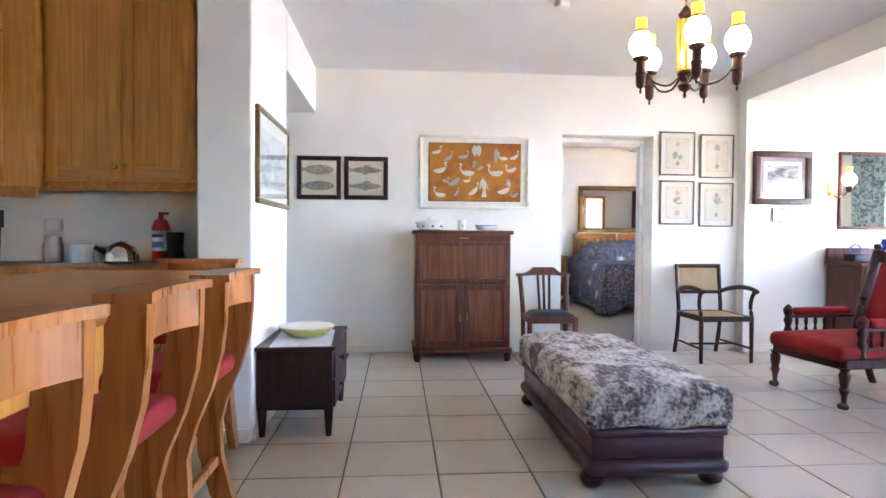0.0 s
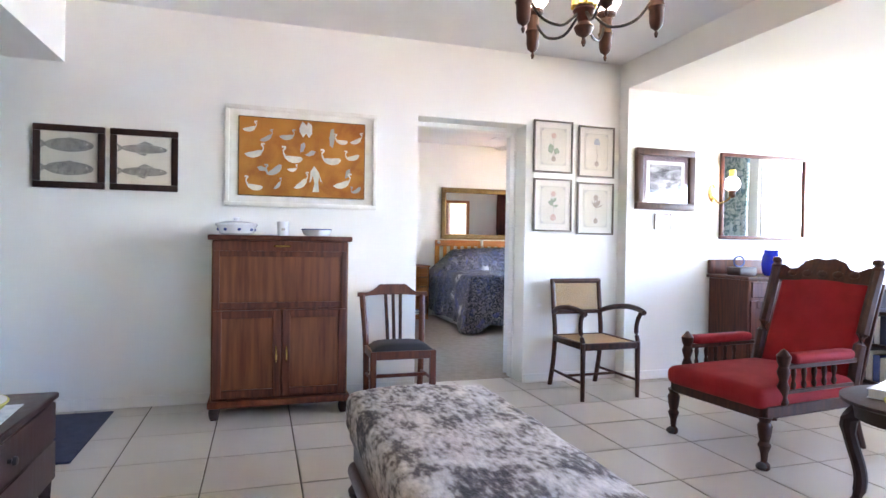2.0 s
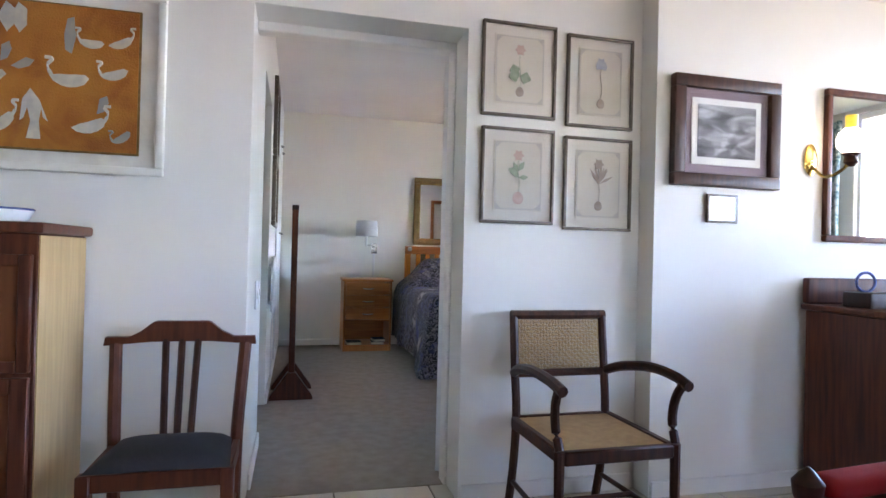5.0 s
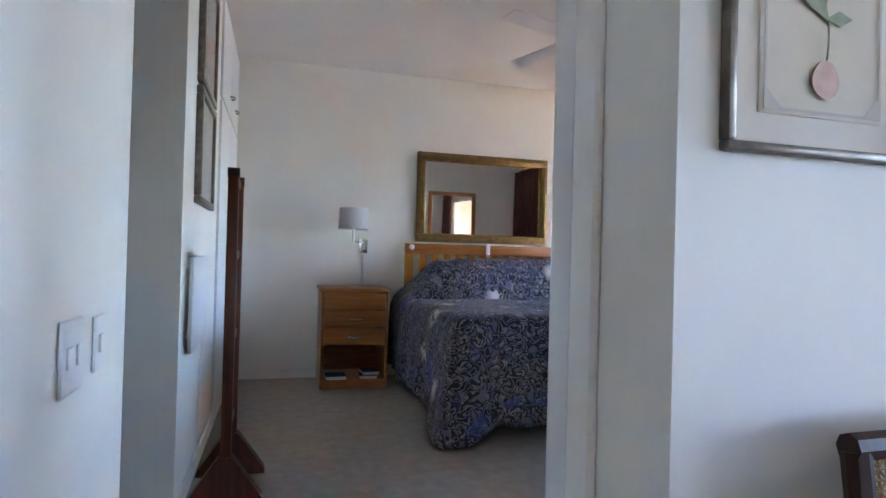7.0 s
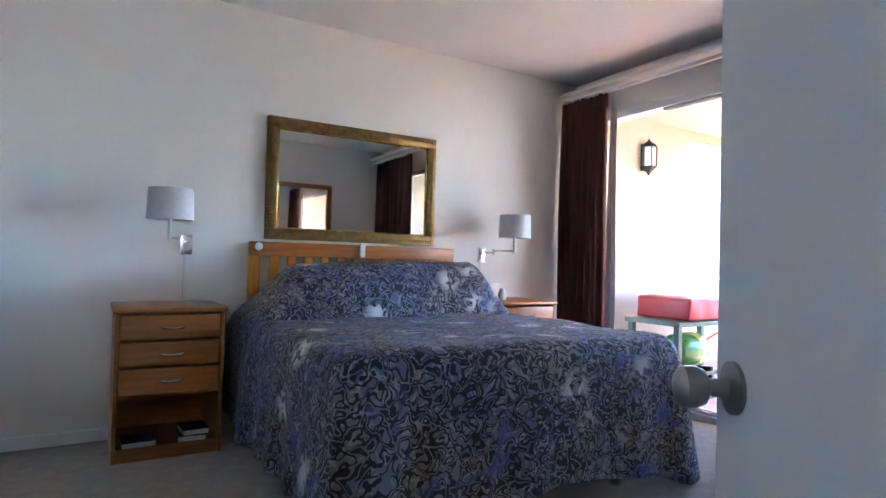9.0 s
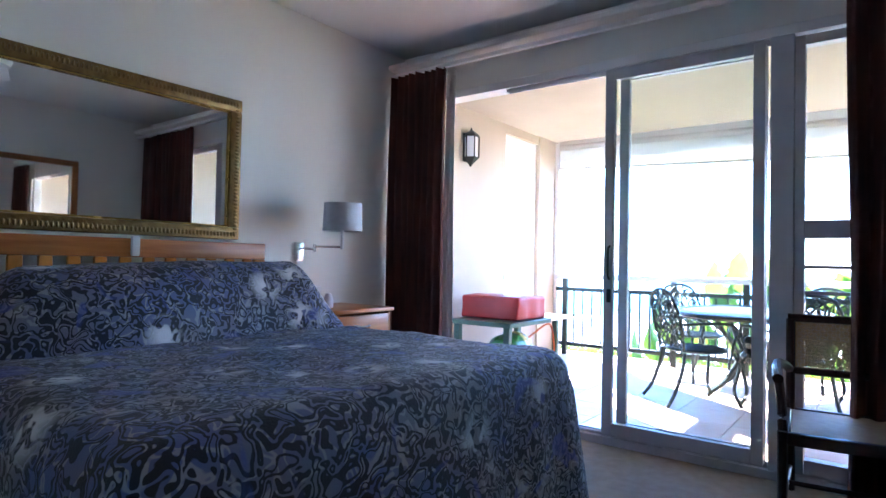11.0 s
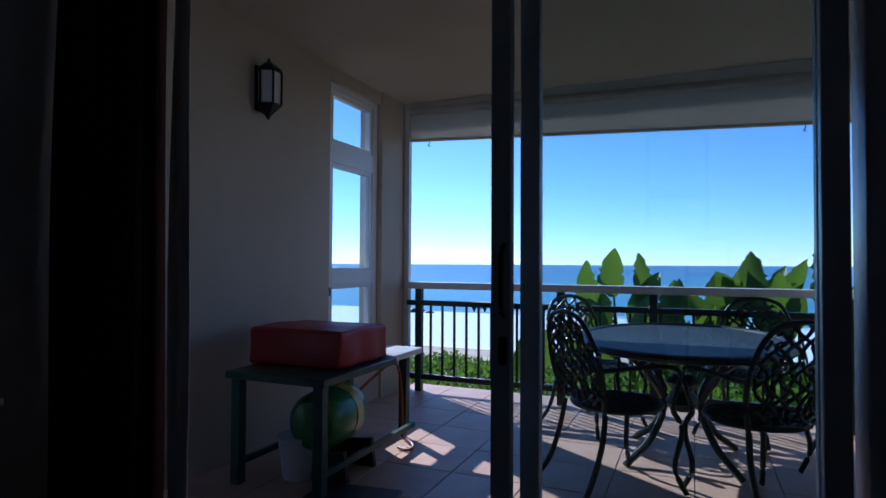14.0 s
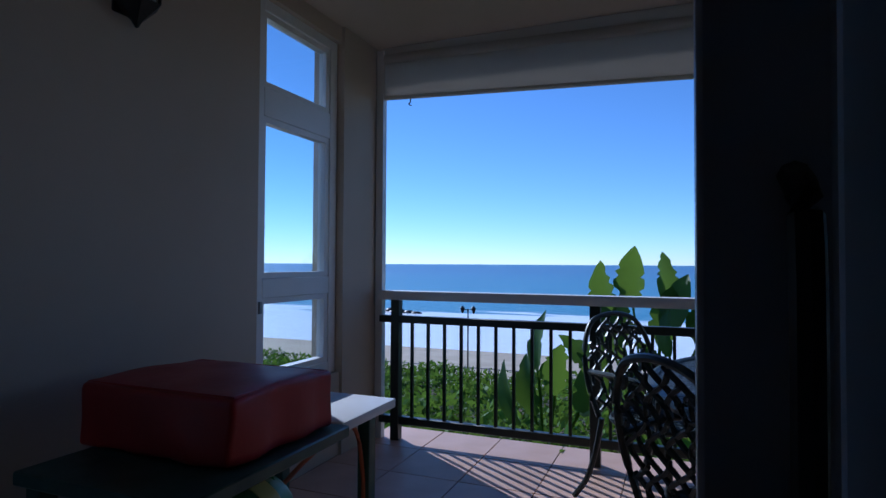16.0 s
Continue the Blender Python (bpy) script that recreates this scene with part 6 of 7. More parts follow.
# wall lantern
ln = thing("wall_lantern", "black iron half lantern with pale glass on the balcony wall", "wall lamp", 7.05, BYW, 2.21)
part("back_plate", Bm().box(-0.06, 0.06, -0.012, 0, -0.14, 0.14, 0.004), M_LANTERN, ln)
part("crown", Bm().lathe([(0.085, 0.10), (0.07, 0.125), (0.04, 0.15), (0.012, 0.17), (0.006, 0.19)], 6, 0, -0.06), M_LANTERN, ln)
part("tail", Bm().lathe([(0.006, -0.19), (0.02, -0.165), (0.05, -0.135), (0.085, -0.10)], 6, 0, -0.06), M_LANTERN, ln)
for k in range(6):
    a = radians(60 * k)
    part("bar", Bm().rod((0.078 * math.cos(a), -0.06 + 0.078 * math.sin(a), -0.10), (0.078 * math.cos(a), -0.06 + 0.078 * math.sin(a), 0.10), 0.007, seg=6), M_LANTERN, ln)
part("glass", Bm().lathe([(0.066, -0.10), (0.066, 0.10)], 6, 0, -0.06), M_WPLASTIC, ln, "frosted glass")

# braai trolley with red cover and gas tank
tr = thing("barbecue_trolley", "green metal barbecue trolley with white side shelf", "trolley", 0, 0, 0)
for lx, ly in ((6.60, 8.52), (6.60, 9.03), (7.65, 8.60), (7.65, 9.03)):
    lg = part("leg", Bm().box(lx - 0.028, lx + 0.028, ly - 0.028, ly + 0.028, 0.05 if lx > 7 else 0.0, 0.555, 0.004), M_TROLLEY, tr)
    if lx > 7:
        part("castor", Bm().lathe([(0.022, -0.011), (0.027, 0), (0.022, 0.011)], 14).turn(pose(lx, ly, 0.027, 90)), M_BLACK, lg)
part("top_frame", Bm().box(6.55, 7.30, 8.47, 9.08, 0.545, 0.585, 0.005), M_TROLLEY, tr)
part("side_shelf", Bm().box(7.302, 7.72, 8.50, 9.08, 0.55, 0.588, 0.006, 2), M_WPLASTIC, tr, "white side shelf")
for ly in (8.52, 9.03):
    part("lower_rail", Bm().box(6.628, 7.622, ly - 0.014, ly + 0.014, 0.09, 0.12), M_TROLLEY, tr)
cv = thing("barbecue_cover", "creased red vinyl cover over the barbecue on its trolley", "cover", 0, 0, 0.588)
rc = Bm().box(6.765, 7.262, 8.52, 9.11, 0.0, 0.205, 0.018, 3)
bmesh.ops.subdivide_edges(rc.bm, edges=[ed for ed in rc.bm.edges if ed.calc_length() > 0.15], cuts=9, use_grid_fill=True)
for v in rc.bm.verts:
    up = v.co.z / 0.205
    v.co += Vector((noise.noise(v.co * 7), noise.noise(v.co * 7 + Vector((9, 0, 0))), 0.8 * noise.noise(v.co * 5 + Vector((0, 9, 0))) * up)) * 0.009
    v.co.z -= 0.012 * up * (abs(v.co.x - 7.01) / 0.25) ** 2
    v.co.x += 0.010 * (1 - up) * math.sin(v.co.y * 31) * (1 if abs(v.co.x - 7.01) > 0.2 else 0)
    v.co.y += 0.010 * (1 - up) * math.sin(v.co.x * 29) * (1 if abs(v.co.y - 8.815) > 0.25 else 0)
part("vinyl_body", rc, M_REDCOVER, cv)
seam = [(6.785, 8.532, 0.196), (7.242, 8.532, 0.192), (7.242, 9.098, 0.192), (6.785, 9.098, 0.196), (6.785, 8.532, 0.196)]
part("top_seam", Bm().tube(seam, 0.005, 6), M_REDCOVER, cv, "raised red seam")
part("corner_fold", Bm().prism([(8.55, 0.02), (8.62, 0.17), (8.56, 0.185)], 0, 7.264, 7.272), M_REDCOVER, cv, "folded flap at the corner")
gt = thing("gas_tank", "green gas tank lying under the trolley", "gas tank", 0, 0, 0)
tank_m = pose(6.92, 8.70, 0.30, 0, 90, 8)
part("body", Bm().lathe([(0.05, -0.20), (0.12, -0.185), (0.155, -0.13), (0.16, 0.0), (0.155, 0.20), (0.12, 0.26), (0.05, 0.28)], 24).turn(tank_m), M_TANK, gt)
part("band", Bm().lathe([(0.162, 0.06), (0.162, 0.14)], 24).turn(tank_m), M_YELLOW, gt)
part("valve", Bm().lathe([(0.04, 0.28), (0.035, 0.33), (0.02, 0.34)], 12).turn(tank_m), M_STEEL, gt)
for cx in (6.82, 7.10):
    part("cradle", Bm().prism([(8.50, 0.0), (8.90, 0.0), (8.88, 0.16), (8.80, 0.15), (8.70, 0.135), (8.60, 0.15), (8.52, 0.16)], 0, cx - 0.015, cx + 0.015), M_LANTERN, gt)
solid("gas_hose", Bm().tube(curve_pts([(7.24, 8.74, 0.33), (7.40, 8.70, 0.42), (7.56, 8.62, 0.50), (7.62, 8.60, 0.30), (7.60, 8.58, 0.06), (7.50, 8.46, 0.012), (7.40, 8.44, 0.012), (7.42, 8.52, 0.012)], 6), 0.009, 8), mat("orange hose", (0.40, 0.10, 0.03), (0.34, 0.08, 0.03), 0.5), "orange gas hose hanging from the trolley", "hose")
bk = solid("bucket", Bm().lathe([(0.08, 0), (0.11, 0.22), (0.115, 0.225)], 18), M_WPLASTIC, "white plastic bucket under the trolley", "bucket", pose(6.80, 8.80, 0))
solid("doormat", Bm().box(-0.35, 0.35, -0.22, 0.22, 0, 0.014, 0.004), M_BLACK, "dark rubber doormat on the balcony tiles", "doormat", pose(6.45, 8.35, 0.001, 0, 0, 8))


# cast iron table and chairs
def scroll(c, r, turns, ph, y=0.0):
    out = []
    for k in range(14):
        f = k / 13
        a = ph + turns * 2 * math.pi * f
        rr = r * (1 - 0.75 * f)
        out.append((c[0] + rr * math.cos(a), y, c[1] + rr * math.sin(a)))
    return out


def iron_chair():
    e = thing("garden_chair", "ornate dark cast-iron garden chair with lattice back", "garden chair", 0, 0, 0, 0, "chairs round the garden table")

    def lean(p):
        return (p[0], 0.20 + (p[2] - 0.43) * 0.22, p[2])
    prof = [(-0.20, 0.43), (-0.235, 0.58), (-0.225, 0.74), (-0.16, 0.86), (-0.06, 0.90), (0.06, 0.90), (0.16, 0.86), (0.225, 0.74), (0.235, 0.58), (0.20, 0.43)]
    part("back_frame", Bm().tube([lean((x, 0, z)) for x, z in [(q.x, q.z) for q in curve_pts([(x, 0, z) for x, z in prof], 4)]], 0.013, 8), M_IRON, e)

    def inside(x, z):
        return abs(x) < 0.215 * math.sqrt(max(0.0, 1 - max(0, (z - 0.66) / 0.245) ** 2)) if z > 0.44 else False
    lat = Bm()
    for k in range(-7, 8):
        for sg in (-1, 1):
            pts = []
            for j in range(24):
                z = 0.45 + j * 0.02
                x = k * 0.075 + sg * (z - 0.66) * 0.8 + 0.02 * math.sin(z * 40 + k)
                if inside(x, z):
                    pts.append(lean((x, 0, z)))
            if len(pts) > 2:
                lat.tube(pts, 0.009, 5)
    part("lattice_back", lat, M_IRON, e, "pierced leaf lattice back")["kind"] = "stuff"
    for sx in (-1, 1):
        part("back_scroll", Bm().tube([lean(p) for p in scroll((sx * 0.10, 0.80), 0.06, 1.2 * sx, 1.0)], 0.006, 5), M_IRON, e)
        part("arm", Bm().tube(curve_pts([lean((sx * 0.23, 0, 0.64)), (sx * 0.275, 0.05, 0.655), (sx * 0.275, -0.12, 0.65), (sx * 0.255, -0.19, 0.60), (sx * 0.24, -0.17, 0.50), (sx * 0.22, -0.17, 0.43)], 5), 0.012, 8), M_IRON, e)
        part("front_leg", Bm().tube(curve_pts([(sx * 0.20, -0.19, 0.42), (sx * 0.225, -0.225, 0.32), (sx * 0.20, -0.20, 0.14), (sx * 0.23, -0.245, 0.01)], 5), 0.014, 8), M_IRON, e)
        part("back_leg", Bm().tube(curve_pts([(sx * 0.19, 0.19, 0.42), (sx * 0.20, 0.215, 0.28), (sx * 0.205, 0.27, 0.12), (sx * 0.225, 0.34, 0.01)], 5), 0.014, 8), M_IRON, e)
    ring = [(0.225 * math.cos(a), -0.0 + 0.22 * math.sin(a), 0.43) for a in np.linspace(0, 2 * math.pi, 30)]
    part("seat_ring", Bm().tube(ring, 0.014, 8), M_IRON, e)
    st = Bm()
    for k in range(-5, 6):
        for sg in (0, 1):
            w = k * 0.038
            h = math.sqrt(max(0, 0.22 ** 2 - w * w))
            pts = [((w + 0.012 * math.sin(j * 1.6), -h + 2 * h * j / 8, 0.43) if sg else (-h + 2 * h * j / 8, w + 0.012 * math.sin(j * 1.6 + k), 0.43)) for j in range(9)]
            st.tube(pts, 0.009, 5)
    part("pierced_seat", st, M_IRON, e, "pierced cast-iron seat")["kind"] = "stuff"
    return e


c1 = iron_chair()
CH = pose(7.37, 7.22, 0, 0, 0, 41)
c1.matrix_basis = CH
copy_thing(c1, pose(7.34, 6.58, 0, 0, 0, 124))
copy_thing(c1, pose(8.42, 7.47, 0, 0, 0, -38))
copy_thing(c1, pose(8.62, 6.55, 0, 0, 0, -112))
copy_thing(c1, pose(8.10, 6.02, 0, 0, 0, 165))
TX, TY = 7.97, 6.91
tb = thing("garden_table", "oval dark cast-iron garden table with patterned top", "garden table", TX, TY, 0)
part("rim", Bm().tube([(0.81 * math.cos(a), 0.58 * math.sin(a), 0.70) for a in np.linspace(0, 2 * math.pi, 60)], 0.022, 8), M_IRON, tb)
M_IRONTOP = blotch("cast pattern tabletop", [(0.42, (0.010, 0.015, 0.017)), (0.5, (0.065, 0.085, 0.095)), (0.56, (0.012, 0.018, 0.02))], 22, 0.5, 1.0, 2, (1, 1, 1), 1.0, 40)
M_IRONTOP.node_tree.nodes["Principled BSDF"].inputs["Specular IOR Level"].default_value = 0.22
part("tabletop", Bm().lathe([(0.64, 0.69), (0.655, 0.70), (0.65, 0.708), (0.06, 0.708), (0.02, 0.706)], 48).turn(Matrix.Diagonal((1.235, 0.885, 1, 1))), M_IRONTOP, tb)
for k in range(4):
    a = radians(45 + 90 * k)
    c, s = math.cos(a), math.sin(a)
    part("leg", Bm().tube(curve_pts([(0.36 * c, 0.36 * s, 0.69), (0.26 * c, 0.26 * s, 0.52), (0.14 * c, 0.14 * s, 0.34), (0.24 * c, 0.24 * s, 0.14), (0.42 * c, 0.42 * s, 0.01)], 6), 0.020, 8), M_IRON, tb)
    part("brace", Bm().tube(curve_pts([(0.50 * c, 0.50 * s, 0.68), (0.34 * c, 0.34 * s, 0.58), (0.17 * c, 0.17 * s, 0.46)], 5), 0.011, 6), M_IRON, tb)
part("hub", Bm().lathe([(0.05, 0.28), (0.10, 0.33), (0.06, 0.40), (0.10, 0.45), (0.05, 0.5)], 14), M_IRON, tb)

# canvas lets some daylight through
_b = M_BLIND.node_tree
_t, _x = _b.nodes.new("ShaderNodeBsdfTranslucent"), _b.nodes.new("ShaderNodeMixShader")
_t.inputs[0].default_value = (0.62, 0.58, 0.52, 1)
_x.inputs[0].default_value = 0.4
_b.links.new(_b.nodes["Principled BSDF"].outputs[0], _x.inputs[1])
_b.links.new(_t.outputs[0], _x.inputs[2])
_b.links.new(_x.outputs[0], _b.nodes["Material Output"].inputs["Surface"])

# ---- garden, beach and sea ----
M_SOIL = mat("garden soil", (0.07, 0.055, 0.035), (0.10, 0.08, 0.05), 0.95, scale=4, bump=0.4, bscale=12)
M_SAND = mat("beach sand", (0.48, 0.40, 0.29), (0.38, 0.31, 0.22), 0.95, scale=0.3, bump=0.2, bscale=3)
M_PAVE = mat("promenade paving", (0.40, 0.37, 0.33), (0.33, 0.30, 0.27), 0.85, scale=0.8)
gb = Bm()
gx = [9.02, 9.6, 12, 16, 19, 30, 45, 60, 66, 72, 90, 110]
gz = [-0.75, -0.8, -0.9, -1.3, -2.2, -6.0, -9.2, -10.7, -10.9, -11.1, -12.4, -14.0]
gy = [-400, -120, -40, -10, 0, 5, 10, 20, 50, 120, 260, 520]
gv = [[gb.bm.verts.new((x, y, z)) for y in gy] for x, z in zip(gx, gz)]
for i in range(len(gx) - 1):
    for j in range(len(gy) - 1):
        gb.bm.faces.new((gv[i][j], gv[i + 1][j], gv[i + 1][j + 1], gv[i][j + 1]))
ground = tagged(new("ground", gb.mesh("ground", M_SOIL)), kind="structure")
ground.data.materials.append(M_SAND)
for f in ground.data.polygons:
    if f.center.x > 60:
        f.material_index = 1
struct("pavement", Bm().box(56, 62, -200, 300, -10.75, -10.35), M_PAVE)

# sea with surf near the shore
M_SEA = bpy.data.materials.new("sea water")
M_SEA.use_nodes = True
nt = M_SEA.node_tree
p = nt.nodes["Principled BSDF"]
p.inputs["Roughness"].default_value = 0.28
p.inputs["Specular IOR Level"].default_value = 0.25
geo = nt.nodes.new("ShaderNodeNewGeometry")
sep = nt.nodes.new("ShaderNodeSeparateXYZ")
nt.links.new(geo.outputs["Position"], sep.inputs[0])
mp = nt.nodes.new("ShaderNodeMapping")
mp.inputs["Scale"].default_value = (0.09, 0.022, 0.1)
nt.links.new(geo.outputs["Position"], mp.inputs["Vector"])
nz = nt.nodes.new("ShaderNodeTexNoise")
nz.inputs["Scale"].default_value, nz.inputs["Detail"].default_value, nz.inputs["Distortion"].default_value = 1.0, 9, 1.2
nt.links.new(mp.outputs[0], nz.inputs["Vector"])
near = nt.nodes.new("ShaderNodeMapRange")
near.inputs["From Min"].default_value, near.inputs["From Max"].default_value = 108, 200
near.inputs["To Min"].default_value, near.inputs["To Max"].default_value = 0.62, -0.35
nt.links.new(sep.outputs["X"], near.inputs["Value"])
add = nt.nodes.new("ShaderNodeMath")
nt.links.new(nz.outputs["Fac"], add.inputs[0])
nt.links.new(near.outputs[0], add.inputs[1])
fr = nt.nodes.new("ShaderNodeValToRGB")
fr.color_ramp.elements[0].position, fr.color_ramp.elements[1].position = 0.56, 0.66
nt.links.new(add.outputs[0], fr.inputs["Fac"])
far = nt.nodes.new("ShaderNodeMapRange")
far.inputs["From Min"].default_value, far.inputs["From Max"].default_value = 120, 900
nt.links.new(sep.outputs["X"], far.inputs["Value"])
deep = nt.nodes.new("ShaderNodeMix")
deep.data_type = "RGBA"
deep.inputs[6].default_value, deep.inputs[7].default_value = (0.02, 0.18, 0.26, 1), (0.012, 0.085, 0.20, 1)
nt.links.new(far.outputs[0], deep.inputs[0])
mx = nt.nodes.new("ShaderNodeMix")
mx.data_type = "RGBA"
mx.inputs[7].default_value = (0.88, 0.89, 0.89, 1)
nt.links.new(fr.outputs["Color"], mx.inputs[0])
nt.links.new(deep.outputs[2], mx.inputs[6])
nt.links.new(mx.outputs[2], p.inputs["Base Color"])
n3 = nt.nodes.new("ShaderNodeTexNoise")
n3.inputs["Scale"].default_value, n3.inputs["Detail"].default_value = 0.25, 6
nt.links.new(geo.outputs["Position"], n3.inputs["Vector"])
bp = nt.nodes.new("ShaderNodeBump")
bp.inputs["Strength"].default_value, bp.inputs["Distance"].default_value = 0.5, 1.0
nt.links.new(n3.outputs["Fac"], bp.inputs["Height"])
nt.links.new(bp.outputs[0], p.inputs["Normal"])
wb = Bm()
wv = [wb.bm.verts.new(q) for q in ((80, -4800, -12.5), (4800, -4800, -12.5), (4800, 4800, -12.5), (80, 4800, -12.5))]
wb.bm.faces.new(wv)
tagged(new("water", wb.mesh("water", M_SEA)), kind="structure")
rk = Bm()
random.seed(8)
for k in range(9):
    rk.ball((150 + random.uniform(-4, 6), 72 + k * 2.2 + random.uniform(-1, 1), -12.6), random.uniform(1, 2.4), random.uniform(1, 2.2), random.uniform(0.6, 1.3), 8)
solid("rocks", rk, M_LANTERN, "dark low rocks in the surf", "rocks", kind="stuff")

# foliage
M_LEAF = mat("bright shrub leaf", (0.050, 0.12, 0.014), (0.10, 0.19, 0.022), 0.6, scale=0.8, spec=0.12)
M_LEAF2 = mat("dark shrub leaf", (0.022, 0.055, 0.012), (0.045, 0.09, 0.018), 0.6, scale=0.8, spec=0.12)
M_PADDLE = mat("paddle leaf", (0.028, 0.065, 0.014), (0.055, 0.115, 0.022), 0.45, scale=2.5, spec=0.3)
for mm, tc in ((M_LEAF, 0.35), (M_LEAF2, 0.25), (M_PADDLE, 0.35)):
    nt = mm.node_tree
    pr = nt.nodes["Principled BSDF"]
    tl = nt.nodes.new("ShaderNodeBsdfTranslucent")
    tl.inputs[0].default_value = (0.16, 0.26, 0.03, 1)
    ms = nt.nodes.new("ShaderNodeMixShader")
    ms.inputs[0].default_value = tc
    gi, hs, mr = nt.nodes.new("ShaderNodeNewGeometry"), nt.nodes.new("ShaderNodeHueSaturation"), nt.nodes.new("ShaderNodeMapRange")
    mr.inputs["To Min"].default_value, mr.inputs["To Max"].default_value = 0.45, 1.7
    nt.links.new(gi.outputs["Random Per Island"], mr.inputs["Value"])
    nt.links.new(mr.outputs[0], hs.inputs["Value"])
    nt.links.new(pr.inputs["Base Color"].links[0].from_socket, hs.inputs["Color"])
    nt.links.new(hs.outputs[0], pr.inputs["Base Color"])
    nt.links.new(pr.outputs[0], ms.inputs[1])
    nt.links.new(tl.outputs[0], ms.inputs[2])
    nt.links.new(ms.outputs[0], nt.nodes["Material Output"].inputs["Surface"])


def leaf_mesh(name, centres, sizes, seed, material):
    """Many pointed leaves, each two triangles folded along the rib."""
    rng = np.random.default_rng(seed)
    n = len(centres)
    d = rng.normal(size=(n, 3))
    d[:, 2] = np.abs(d[:, 2]) * 0.7 + 0.15
    d /= np.linalg.norm(d, axis=1)[:, None]
    s = np.cross(d, rng.normal(size=(n, 3)))
    s /= np.linalg.norm(s, axis=1)[:, None]
    L = sizes[:, None]
    a = centres
    b = centres + d * L
    m1 = centres + d * L * 0.5 + s * L * 0.24
    m2 = centres + d * L * 0.5 - s * L * 0.24
    verts = np.stack([a, m1, b, m2], 1).reshape(-1, 3)
    idx = np.arange(n) * 4
    faces = np.concatenate([np.stack([idx, idx + 1, idx + 2], 1), np.stack([idx, idx + 2, idx + 3], 1)])
    me = bpy.data.meshes.new(name)
    me.from_pydata(verts.tolist(), [], faces.tolist())
    me.materials.append(material)
    return me


def hedge_height(x, y):
    n = noise.noise(Vector((x * 0.7, y * 0.7, 2.0))) + 0.5 * noise.noise(Vector((x * 1.9, y * 1.9, 5.0)))
    return -0.34 + 0.24 * n - 0.12 * (x - 9.3) + 0.26 * min(1.0, max(0.0, (8.6 - y) / 2.0))


rng = np.random.default_rng(11)
# two leaf layers: bright ones, and darker ones set 0.10 m lower
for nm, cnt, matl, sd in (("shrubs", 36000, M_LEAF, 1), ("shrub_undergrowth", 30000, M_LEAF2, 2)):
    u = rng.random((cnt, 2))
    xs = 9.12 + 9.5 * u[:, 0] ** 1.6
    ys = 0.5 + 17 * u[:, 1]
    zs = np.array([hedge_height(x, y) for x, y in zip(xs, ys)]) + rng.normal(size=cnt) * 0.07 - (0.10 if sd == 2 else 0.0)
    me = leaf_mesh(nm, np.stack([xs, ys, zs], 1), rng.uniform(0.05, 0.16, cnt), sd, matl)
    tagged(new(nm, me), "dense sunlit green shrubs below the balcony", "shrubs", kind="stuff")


def paddle_leaf(foot, up, side, face, length, width, seed):
    """A broad blade: folded along its rib, torn into a few lobes at the margin, drooping at the tip."""
    b = Bm()
    rnd = random.Random(seed)
    rows = []
    n = 16
    cut = [rnd.choice((1.0, 1.0, 1.0, 0.72)) for _ in range(2 * n + 2)]
    for j in range(n + 1):
        f = j / n
        w = width * (math.sin(math.pi * min(1.0, 0.06 + 0.94 * f ** 0.8)) ** 0.75 if j < n else 0.04)
        rib = foot + up * length * (f - 0.10 * f * f) + face * length * 0.22 * f * f
        row = []
        for t in (-1, -0.55, 0, 0.55, 1):
            k = cut[2 * j + (t > 0)] if abs(t) == 1 else 1.0
            row.append(b.bm.verts.new(rib + side * w * t * k + face * w * (-0.30 * abs(t)) + up * (0.05 * w * math.sin(j * 1.9 + seed) * abs(t))))
        rows.append(row)
    for p0, p1 in zip(rows, rows[1:]):
        for i in range(4):
            b.bm.faces.new((p0[i], p0[i + 1], p1[i + 1], p1[i]))
    return b


def strelitzia(x, y, z, height, leaves, seed, spread=1.0):
    """Leaves on long stalks that fan out in one upright plane, as this plant grows."""
    e = thing("banana_plant", "tall plant with large paddle-shaped green leaves", "plant", x, y, z, 0, "paddle-leaved plants")
    rnd = random.Random(seed)
    fan = radians(90 + rnd.uniform(-25, 25))
    for k in range(leaves):
        lean = (-1 + 2 * (k + 0.5) / leaves) * 0.85 * spread + rnd.uniform(-0.10, 0.10)
        out = Vector((math.cos(fan + rnd.uniform(-0.5, 0.5)), math.sin(fan + rnd.uniform(-0.5, 0.5)), 0))
        up = (Vector((0, 0, 1)) * math.cos(lean) + out * math.sin(lean)).normalized()
        h = height * rnd.uniform(0.70, 1.0) * (1 - 0.20 * abs(lean))
        ll = rnd.uniform(0.60, 0.88)
        tip = up * (h - ll) + Vector((rnd.uniform(-0.08, 0.08), rnd.uniform(-0.05, 0.05), 0))
        part("stalk", Bm().tube(curve_pts([(0.03 * out.x, 0.03 * out.y, -0.6), tip * 0.55 - Vector((0, 0, 0.05)), tip], 4), [0.026] * 4 + [0.016] * 5, 6), M_LEAF, e)
        turn = rnd.uniform(-0.9, 0.9)
        side = (Vector((0, 1, 0)) * math.cos(turn) + Vector((1, 0, 0)) * math.sin(turn))
        side = (side - up * side.dot(up)).normalized()
        part("leaf", paddle_leaf(tip, up, side, side.cross(up) * rnd.choice((-1, 1)), ll, ll * rnd.uniform(0.21, 0.28), seed * 40 + k), M_PADDLE, e)


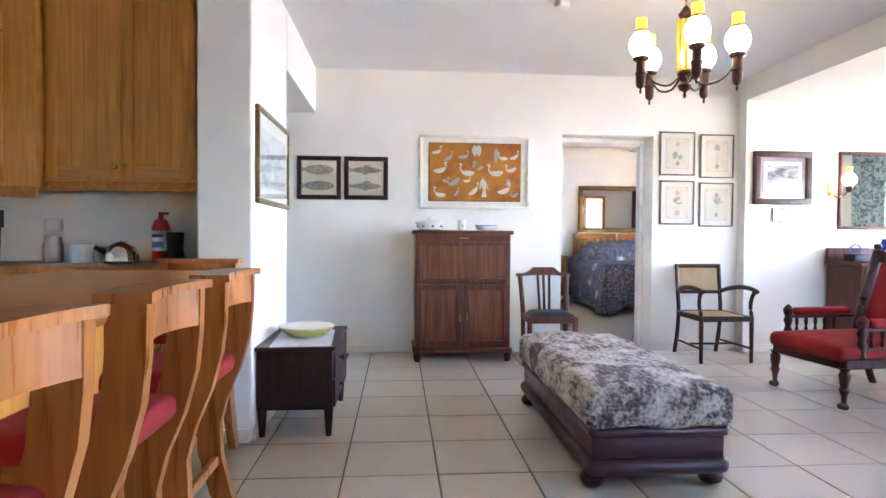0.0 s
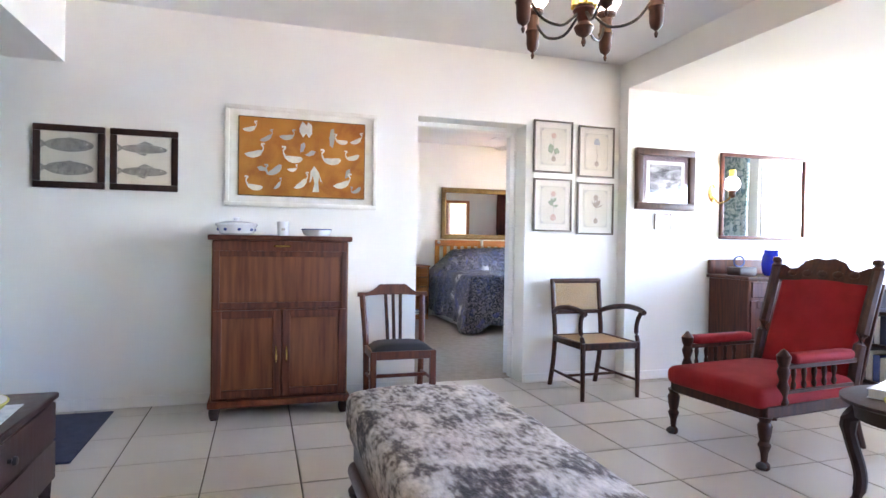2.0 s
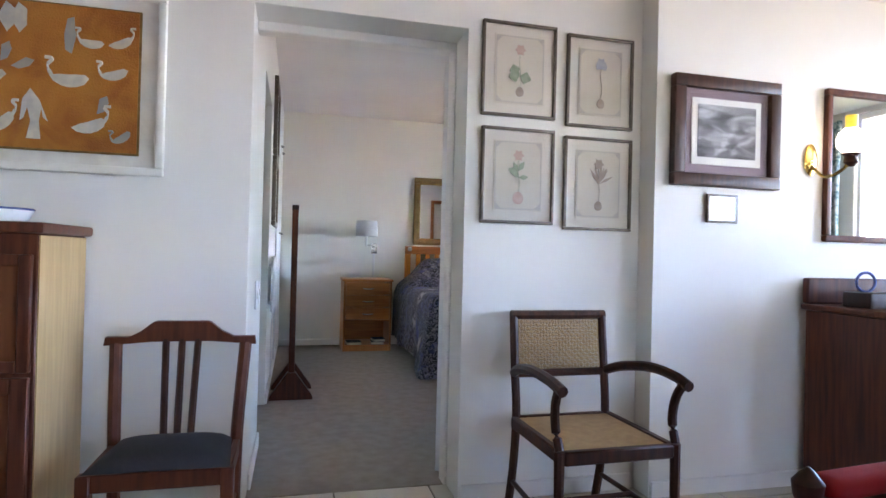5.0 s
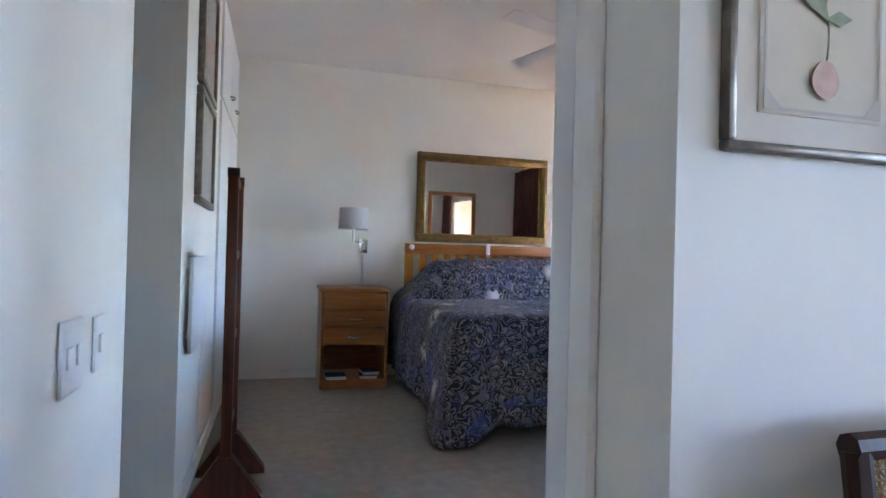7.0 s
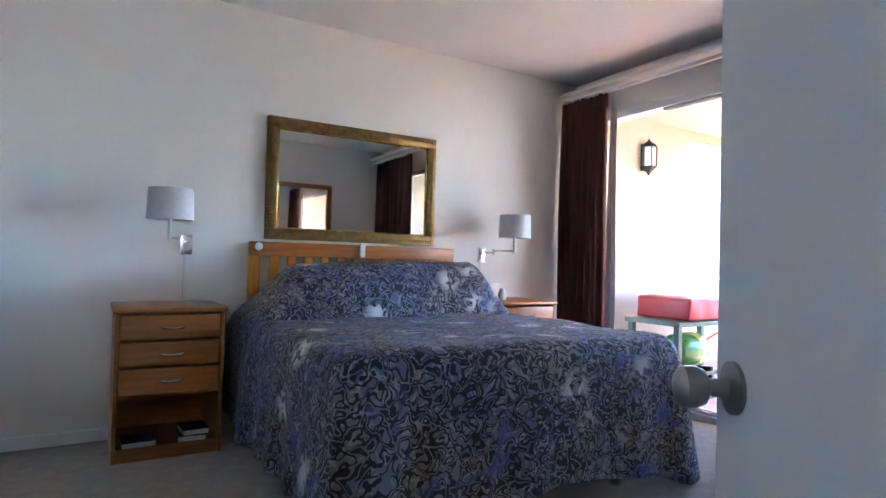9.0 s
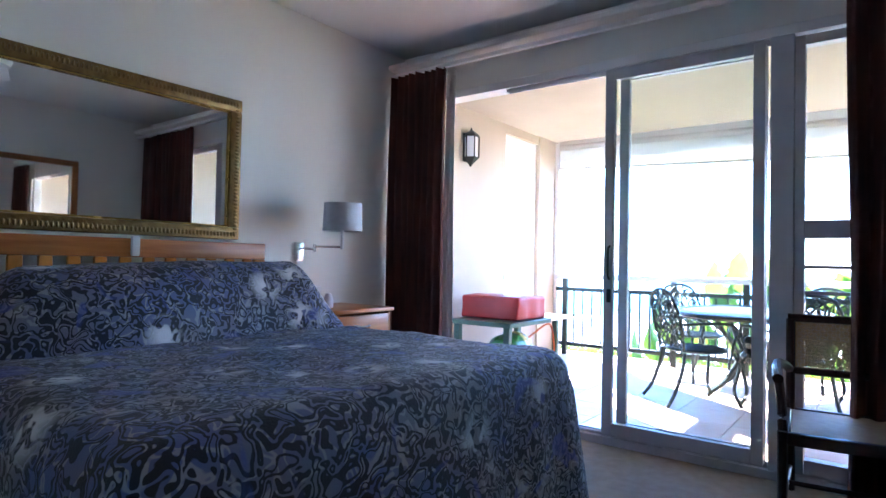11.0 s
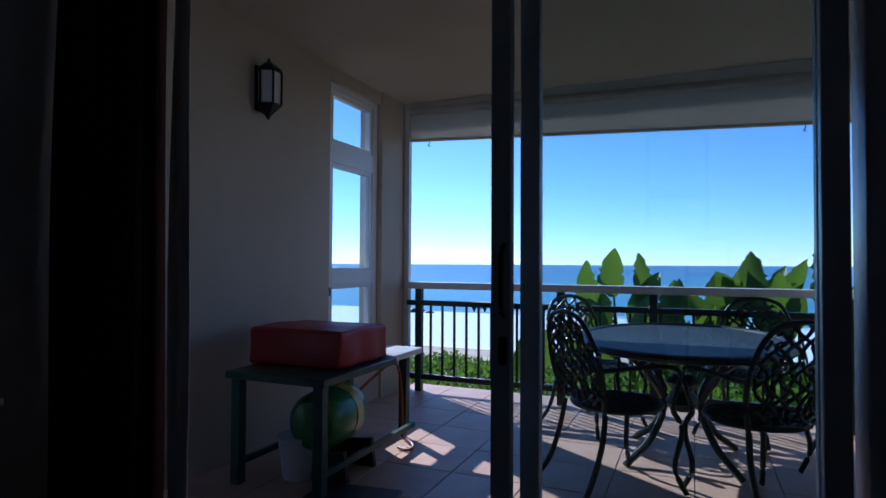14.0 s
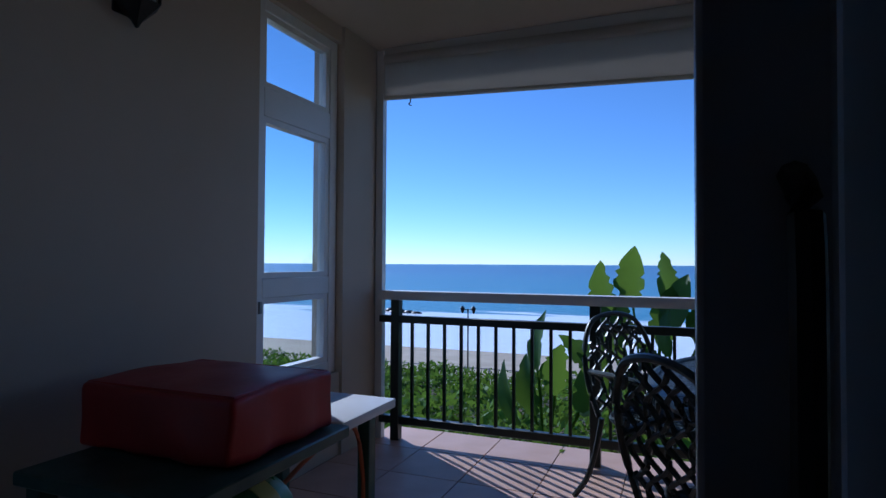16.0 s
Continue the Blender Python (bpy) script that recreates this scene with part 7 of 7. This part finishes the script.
strelitzia(12.9, 7.74, -1.0, 2.62, 14, 1, 1.0)
strelitzia(12.6, 7.25, -1.0, 2.2, 7, 12, 0.8)
strelitzia(13.0, 6.42, -1.0, 2.42, 9, 2, 0.7)
strelitzia(12.9, 6.02, -1.0, 2.75, 5, 3, 0.3)
strelitzia(12.6, 5.35, -1.0, 2.85, 12, 4, 0.9)
strelitzia(11.3, 8.62, -0.95, 1.9, 6, 5, 0.8)
strelitzia(12.2, 4.35, -0.95, 2.6, 10, 6, 0.9)
strelitzia(12.2, 3.3, -0.95, 2.5, 8, 7, 0.9)

# street lamps by the beach road
def street_lamp(x, y, z, h):
    e = thing("street_lamp", "black twin street lamp by the beach road", "street lamp", x, y, z, 0, "street lamps")
    part("pole", Bm().rod((0, 0, 0), (0, 0, h), 0.07, 0.05, 10), M_LANTERN, e)
    for sy in (-1, 1):
        part("arm", Bm().rod((0, 0, h - 0.1), (0, sy * 0.45, h), 0.03), M_LANTERN, e)
        part("lantern", Bm().lathe([(0.05, -0.35), (0.16, -0.1), (0.2, 0.05), (0.05, 0.22)], 8, 0, sy * 0.45, Matrix.Translation((0, 0, h))), M_LANTERN, e)


street_lamp(48, 22.5, -9.4, 7.0)
street_lamp(56, 60, -10.3, 7.0)
fence = thing("beach_fence", "low pale fence along the promenade", "fence")
for k in range(40):
    part("post", Bm().box(61.6, 61.75, -20 + k * 2.5, -19.85 + k * 2.5, -10.35, -9.4), M_PAVE, fence)
part("rail", Bm().box(61.62, 61.72, -20, 80, -9.55, -9.45), M_PAVE, fence)

# ---- floor tiles, last ----
def tile_mesh(name, w, m, t=0.008):
    return Bm().box(-w / 2, w / 2, -w / 2, w / 2, -t, 0, 0.0018).mesh(name, m, False)


def lay(parent, me, x0, x1, y0, y1, ox, oy, step):
    i0, i1 = math.floor((x0 - ox) / step), math.ceil((x1 - ox) / step)
    j0, j1 = math.floor((y0 - oy) / step), math.ceil((y1 - oy) / step)
    for i in range(i0, i1):
        for j in range(j0, j1):
            cx, cy = ox + (i + 0.5) * step, oy + (j + 0.5) * step
            if x0 <= cx <= x1 and y0 <= cy <= y1:
                o = new("tile", me)
                o.parent = parent
                o.location = (cx, cy, random.uniform(-0.0006, 0.0004))


fl = bpy.data.objects["floor_1"]
T1 = tile_mesh("tile", 0.4315, M_TILE)
lay(fl, T1, -1.75, 6.4, -1.4, 4.70, 0.165, 2.243, 0.44)
T2 = tile_mesh("terracotta_tile", 0.404, M_TERRA)
lay(bpy.data.objects["floor_3"], T2, 5.98, 9.05, 5.60, 9.30, 5.97, 9.30, 0.409)
